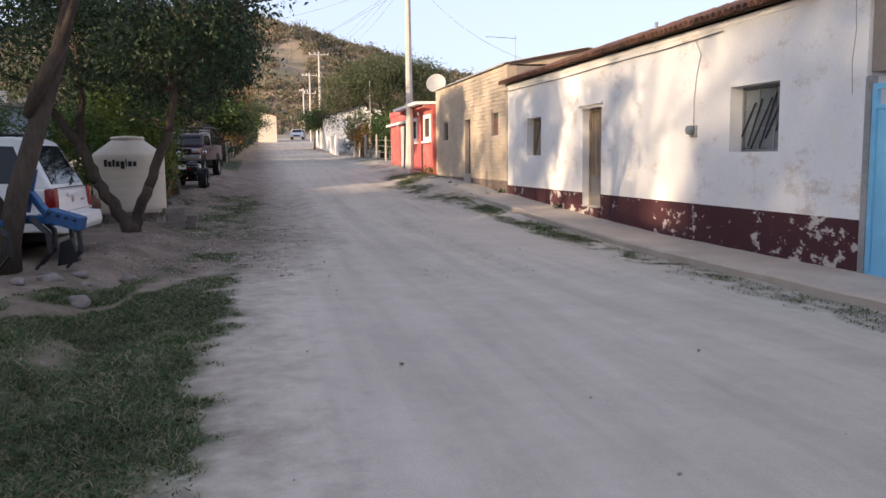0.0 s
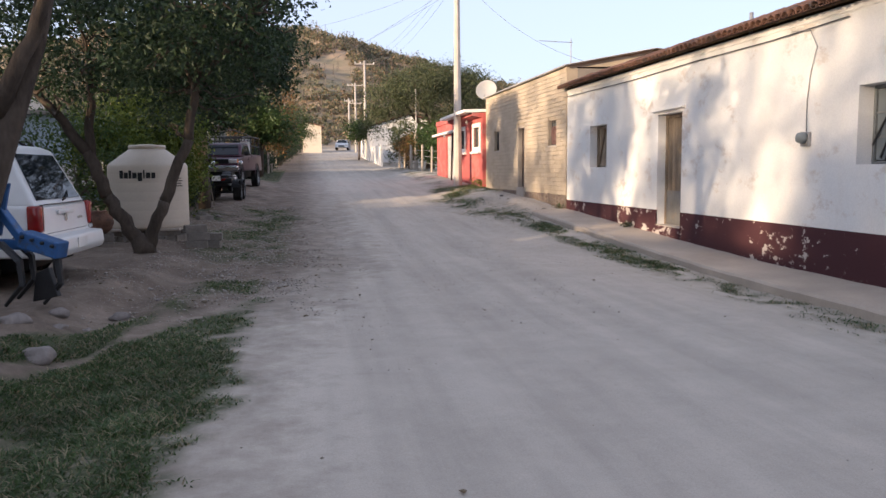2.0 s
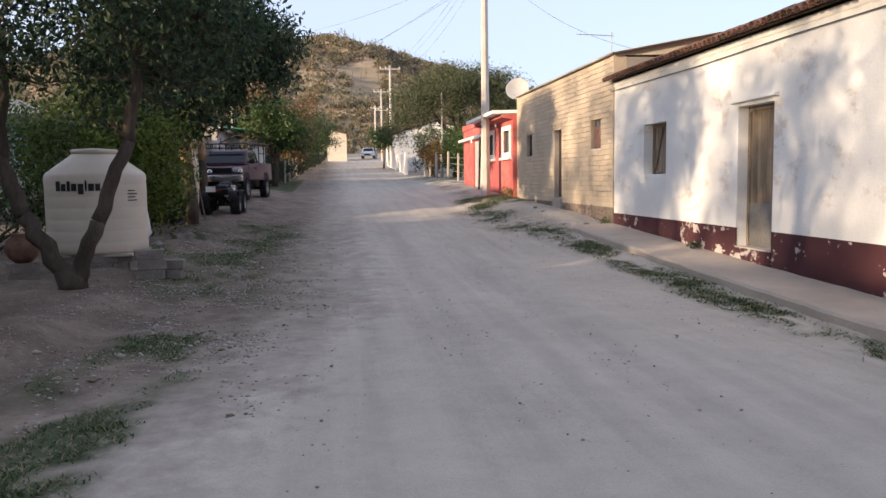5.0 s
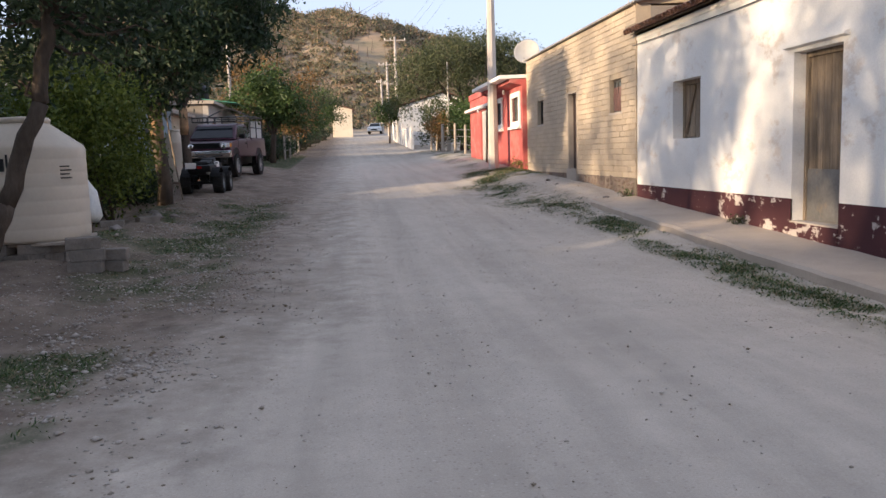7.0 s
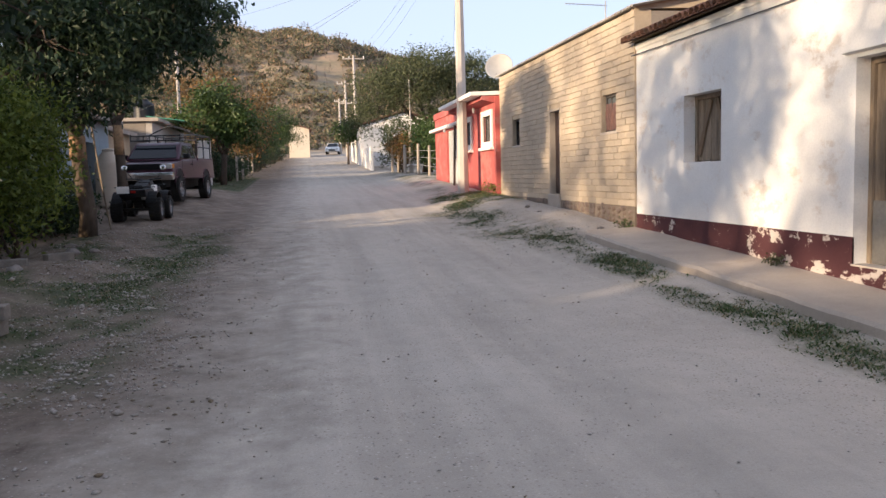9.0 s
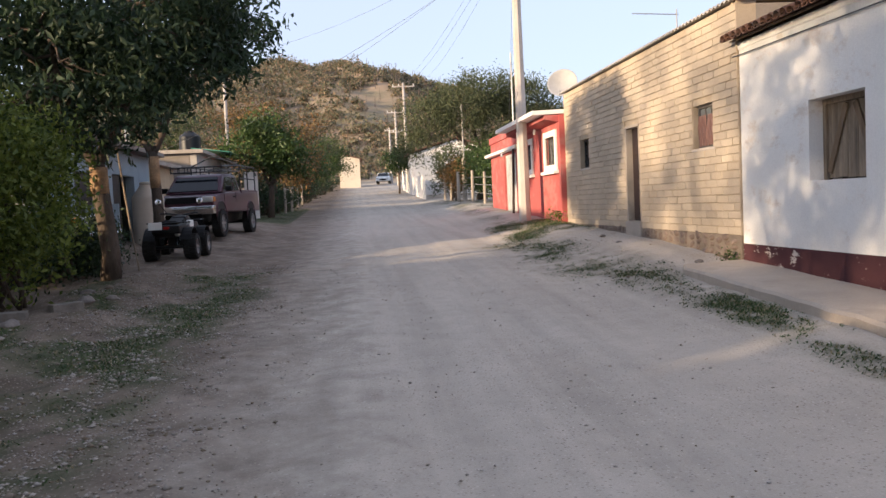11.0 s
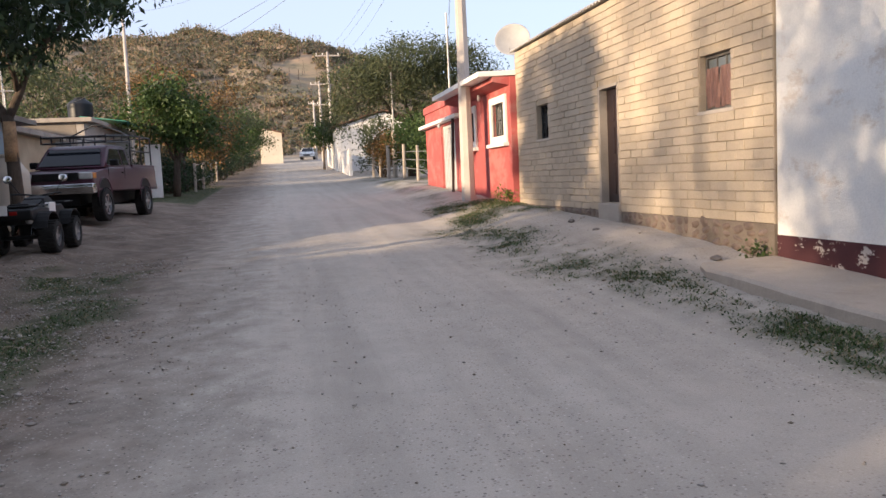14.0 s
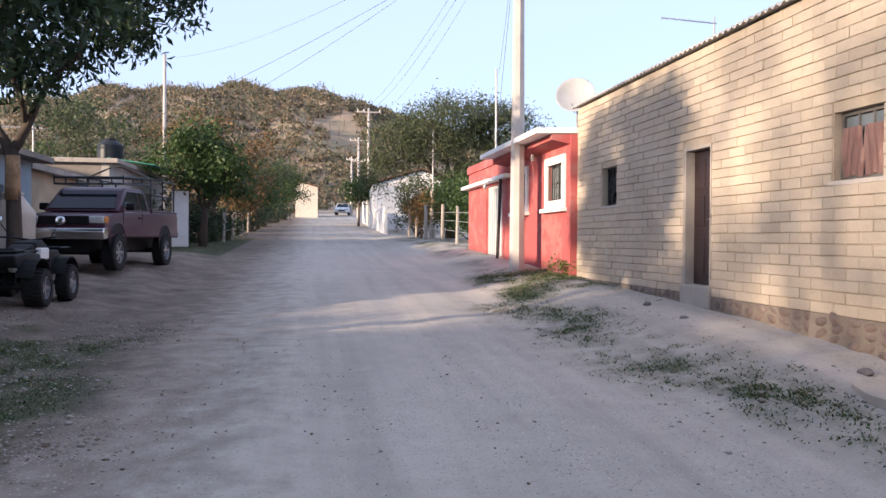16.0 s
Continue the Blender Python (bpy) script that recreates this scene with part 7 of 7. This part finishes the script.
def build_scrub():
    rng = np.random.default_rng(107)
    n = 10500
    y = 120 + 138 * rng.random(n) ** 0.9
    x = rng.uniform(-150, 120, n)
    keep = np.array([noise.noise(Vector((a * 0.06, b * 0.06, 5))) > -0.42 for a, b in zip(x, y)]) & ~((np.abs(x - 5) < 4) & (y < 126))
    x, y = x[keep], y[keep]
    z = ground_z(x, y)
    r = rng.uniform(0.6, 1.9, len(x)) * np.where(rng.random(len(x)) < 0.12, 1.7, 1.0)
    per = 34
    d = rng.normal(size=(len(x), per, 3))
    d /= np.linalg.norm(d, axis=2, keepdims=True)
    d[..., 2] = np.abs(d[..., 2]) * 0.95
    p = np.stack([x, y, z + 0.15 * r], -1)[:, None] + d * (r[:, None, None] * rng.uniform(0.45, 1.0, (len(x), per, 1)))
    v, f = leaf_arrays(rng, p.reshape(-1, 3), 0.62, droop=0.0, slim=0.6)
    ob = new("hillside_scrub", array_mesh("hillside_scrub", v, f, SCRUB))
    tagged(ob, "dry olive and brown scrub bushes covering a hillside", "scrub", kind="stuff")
    # bare upright trunks and columnar cacti among the scrub
    m = 900
    cx, cy = rng.uniform(-60, 45, m), rng.uniform(119, 250, m)
    cz = ground_z(cx, cy)
    h = rng.uniform(1.2, 3.4, m)
    w = rng.uniform(0.05, 0.13, m)
    tx, ty = cx + rng.normal(size=m) * 0.25, cy + rng.normal(size=m) * 0.25
    ring = [(1, 0), (-0.5, 0.87), (-0.5, -0.87)]
    v = np.stack([np.stack([cx + a * w, cy + b * w, cz - 0.2], -1) for a, b in ring] + [np.stack([tx + a * w * 0.6, ty + b * w * 0.6, cz + h], -1) for a, b in ring], 1)
    i = (np.arange(m) * 6)[:, None]
    f = np.concatenate([i + np.array([[0, 1, 4, 3]]), i + np.array([[1, 2, 5, 4]]), i + np.array([[2, 0, 3, 5]])])
    ob = new("hillside_trunks", array_mesh("hillside_trunks", v.reshape(-1, 3), f, TWIG))
    tagged(ob, "bare grey trunks and cactus stems on a hillside", "scrub", kind="stuff")


build_scrub()

# ---- pieces: roof tiles, wall stones, wall blocks ----


def shared(name, me, parent, m):
    ob = new(name, me)
    ob.parent = parent
    ob.matrix_parent_inverse = WORLD[parent].inverted()
    ob.matrix_basis = m
    return ob


def tile_mesh(name, ln=0.42, r0=0.085, r1=0.07, t=0.014):
    bm = bmesh.new()
    rows = []
    for x, r in ((0, r0), (ln, r1)):
        ring = []
        for rr in (r, r - t):
            ring.append([bm.verts.new((x, rr * math.cos(a), rr * 0.8 * math.sin(a))) for a in np.linspace(0, math.pi, 7)])
        rows.append(ring)
    for k in range(6):
        bm.faces.new((rows[0][0][k], rows[0][0][k + 1], rows[1][0][k + 1], rows[1][0][k]))
        bm.faces.new((rows[0][1][k], rows[1][1][k], rows[1][1][k + 1], rows[0][1][k + 1]))
        bm.faces.new((rows[0][0][k], rows[0][1][k], rows[0][1][k + 1], rows[0][0][k + 1]))
    me = finish(name, bm, TILE, True)
    return me


def build_roof_tiles():
    rng = random.Random(17)
    me = tile_mesh("roof_tile")
    pitch = math.atan2(5.10 - 3.94, 10.7 - (WX - 0.13))
    n = int((23.95 - 8.95) / 0.17)
    stuff = bmesh.new()
    for i in range(n):
        y = 8.98 + 0.17 * i
        for j in range(9):
            x = WX - 0.30 + 0.36 * j
            z = 3.99 + (x - (WX - 0.13)) * math.tan(pitch)
            m = pose(x, y + rng.uniform(-0.012, 0.012), z + rng.uniform(-0.006, 0.014) + 0.012 * (j % 2), 0, -math.degrees(pitch) - 3 + rng.uniform(-2, 2), rng.uniform(-3, 3))
            if j < 3:
                shared("roof_tile", me, white_house, m)
            elif j < 9:
                k0 = len(stuff.verts)
                stuff.from_mesh(me)
                stuff.verts.ensure_lookup_table()
                bmesh.ops.transform(stuff, matrix=m, verts=stuff.verts[k0:])
    part("roof_tile_field", stuff, TILE_FAR, white_house, absolute=True)["kind"] = "stuff"
    # channel tiles lie hollow side up between the rows
    chan = bmesh.new()
    for i in range(n):
        y = 9.065 + 0.17 * i
        pts = []
        for x in (WX - 0.27, WX + 3.0):
            z = 4.0 + (x - (WX - 0.13)) * math.tan(pitch)
            pts.append([chan.verts.new((x, y + 0.075 * math.cos(a), z - 0.045 * math.sin(a))) for a in np.linspace(0, math.pi, 5)] + [chan.verts.new((x, y + 0.062 * math.cos(a), z + 0.012 - 0.045 * math.sin(a))) for a in np.linspace(math.pi, 0, 5)])
        for k in range(10):
            chan.faces.new((pts[0][k], pts[0][(k + 1) % 10], pts[1][(k + 1) % 10], pts[1][k]))
        chan.faces.new(pts[0])
    part("channel_tiles", chan, TILE_FAR, white_house, absolute=True)["kind"] = "stuff"


build_roof_tiles()


def build_foundation_stones():
    rng = random.Random(23)
    meshes = []
    for k in range(6):
        bm = bmesh.new()
        bmesh.ops.create_icosphere(bm, subdivisions=1, radius=1)
        for v in bm.verts:
            v.co *= 1 + 0.35 * noise.noise(v.co * 1.5 + Vector((k * 5, 0, 0)))
        meshes.append(finish("stone", bm, STONE, True))
    y = B0 + 0.1
    while y < B1 - 0.1:
        w = rng.uniform(0.10, 0.26)
        gz = floor_z(7.2, y)
        z = gz + 0.02
        while z < BZ0 - 0.06:
            h = rng.uniform(0.07, 0.15)
            if not (BD[0] - 0.1 < y + w / 2 < BD[1] + 0.1):
                m = pose(BX + 0.02, y + w / 2 + rng.uniform(-0.03, 0.03), min(z + h / 2, BZ0 - 0.05), rng.uniform(-25, 25), 0, 0) @ Matrix.Diagonal((0.045, w * 0.56, h * 0.62, 1))
                shared("stone", rng.choice(meshes), block_house, m)
            z += h * 1.15
        y += w * 1.1


build_foundation_stones()


def build_blocks():
    rng = random.Random(29)
    course, length = 0.125, 0.40
    singles = 0
    rest = bmesh.new()
    cache = {}

    def block_mesh(ln):
        key = round(ln, 2)
        if key not in cache:
            bm = box(0, -key / 2 + 0.004, -course / 2 + 0.004, 0.03, key / 2 - 0.004, course / 2 - 0.004)
            es = [e for e in bm.edges if all(v.co.x < 0.01 for v in e.verts)]
            bmesh.ops.bevel(bm, geom=es, offset=0.006, segments=1, affect="EDGES")
            cache[key] = finish("brick", bm, BRICK)
        return cache[key]

    for j in range(int((BZ1 - BZ0) / course)):
        z = BZ0 + course * (j + 0.5)
        y = B0 - (length / 2 if j % 2 else 0)
        while y < B1:
            a, b = max(y, B0), min(y + length, B1)
            spans = [(a, b)]
            for h in B_OPEN:
                if h[2] - 0.05 < z < h[3] + 0.06:
                    spans = [q for s, t in spans for q in ((s, min(t, h[0] - 0.005)), (max(s, h[1] + 0.005), t)) if q[1] - q[0] > 0.05]
            for s, t in spans:
                if t - s < 0.05:
                    continue
                m = pose(BX + rng.uniform(-0.006, 0.003), (s + t) / 2, z + rng.uniform(-0.003, 0.003), rng.uniform(-0.5, 0.5), 0, rng.uniform(-0.6, 0.6))
                me = block_mesh(t - s)
                if a < 29.5 and z < 3.55 and singles < 300:
                    shared("brick", me, block_house, m)
                    singles += 1
                else:
                    k0 = len(rest.verts)
                    rest.from_mesh(me)
                    rest.verts.ensure_lookup_table()
                    bmesh.ops.transform(rest, matrix=m, verts=rest.verts[k0:])
            y += length
    part("brick_field", rest, BRICK_FAR, block_house, absolute=True)["kind"] = "stuff"


build_blocks()
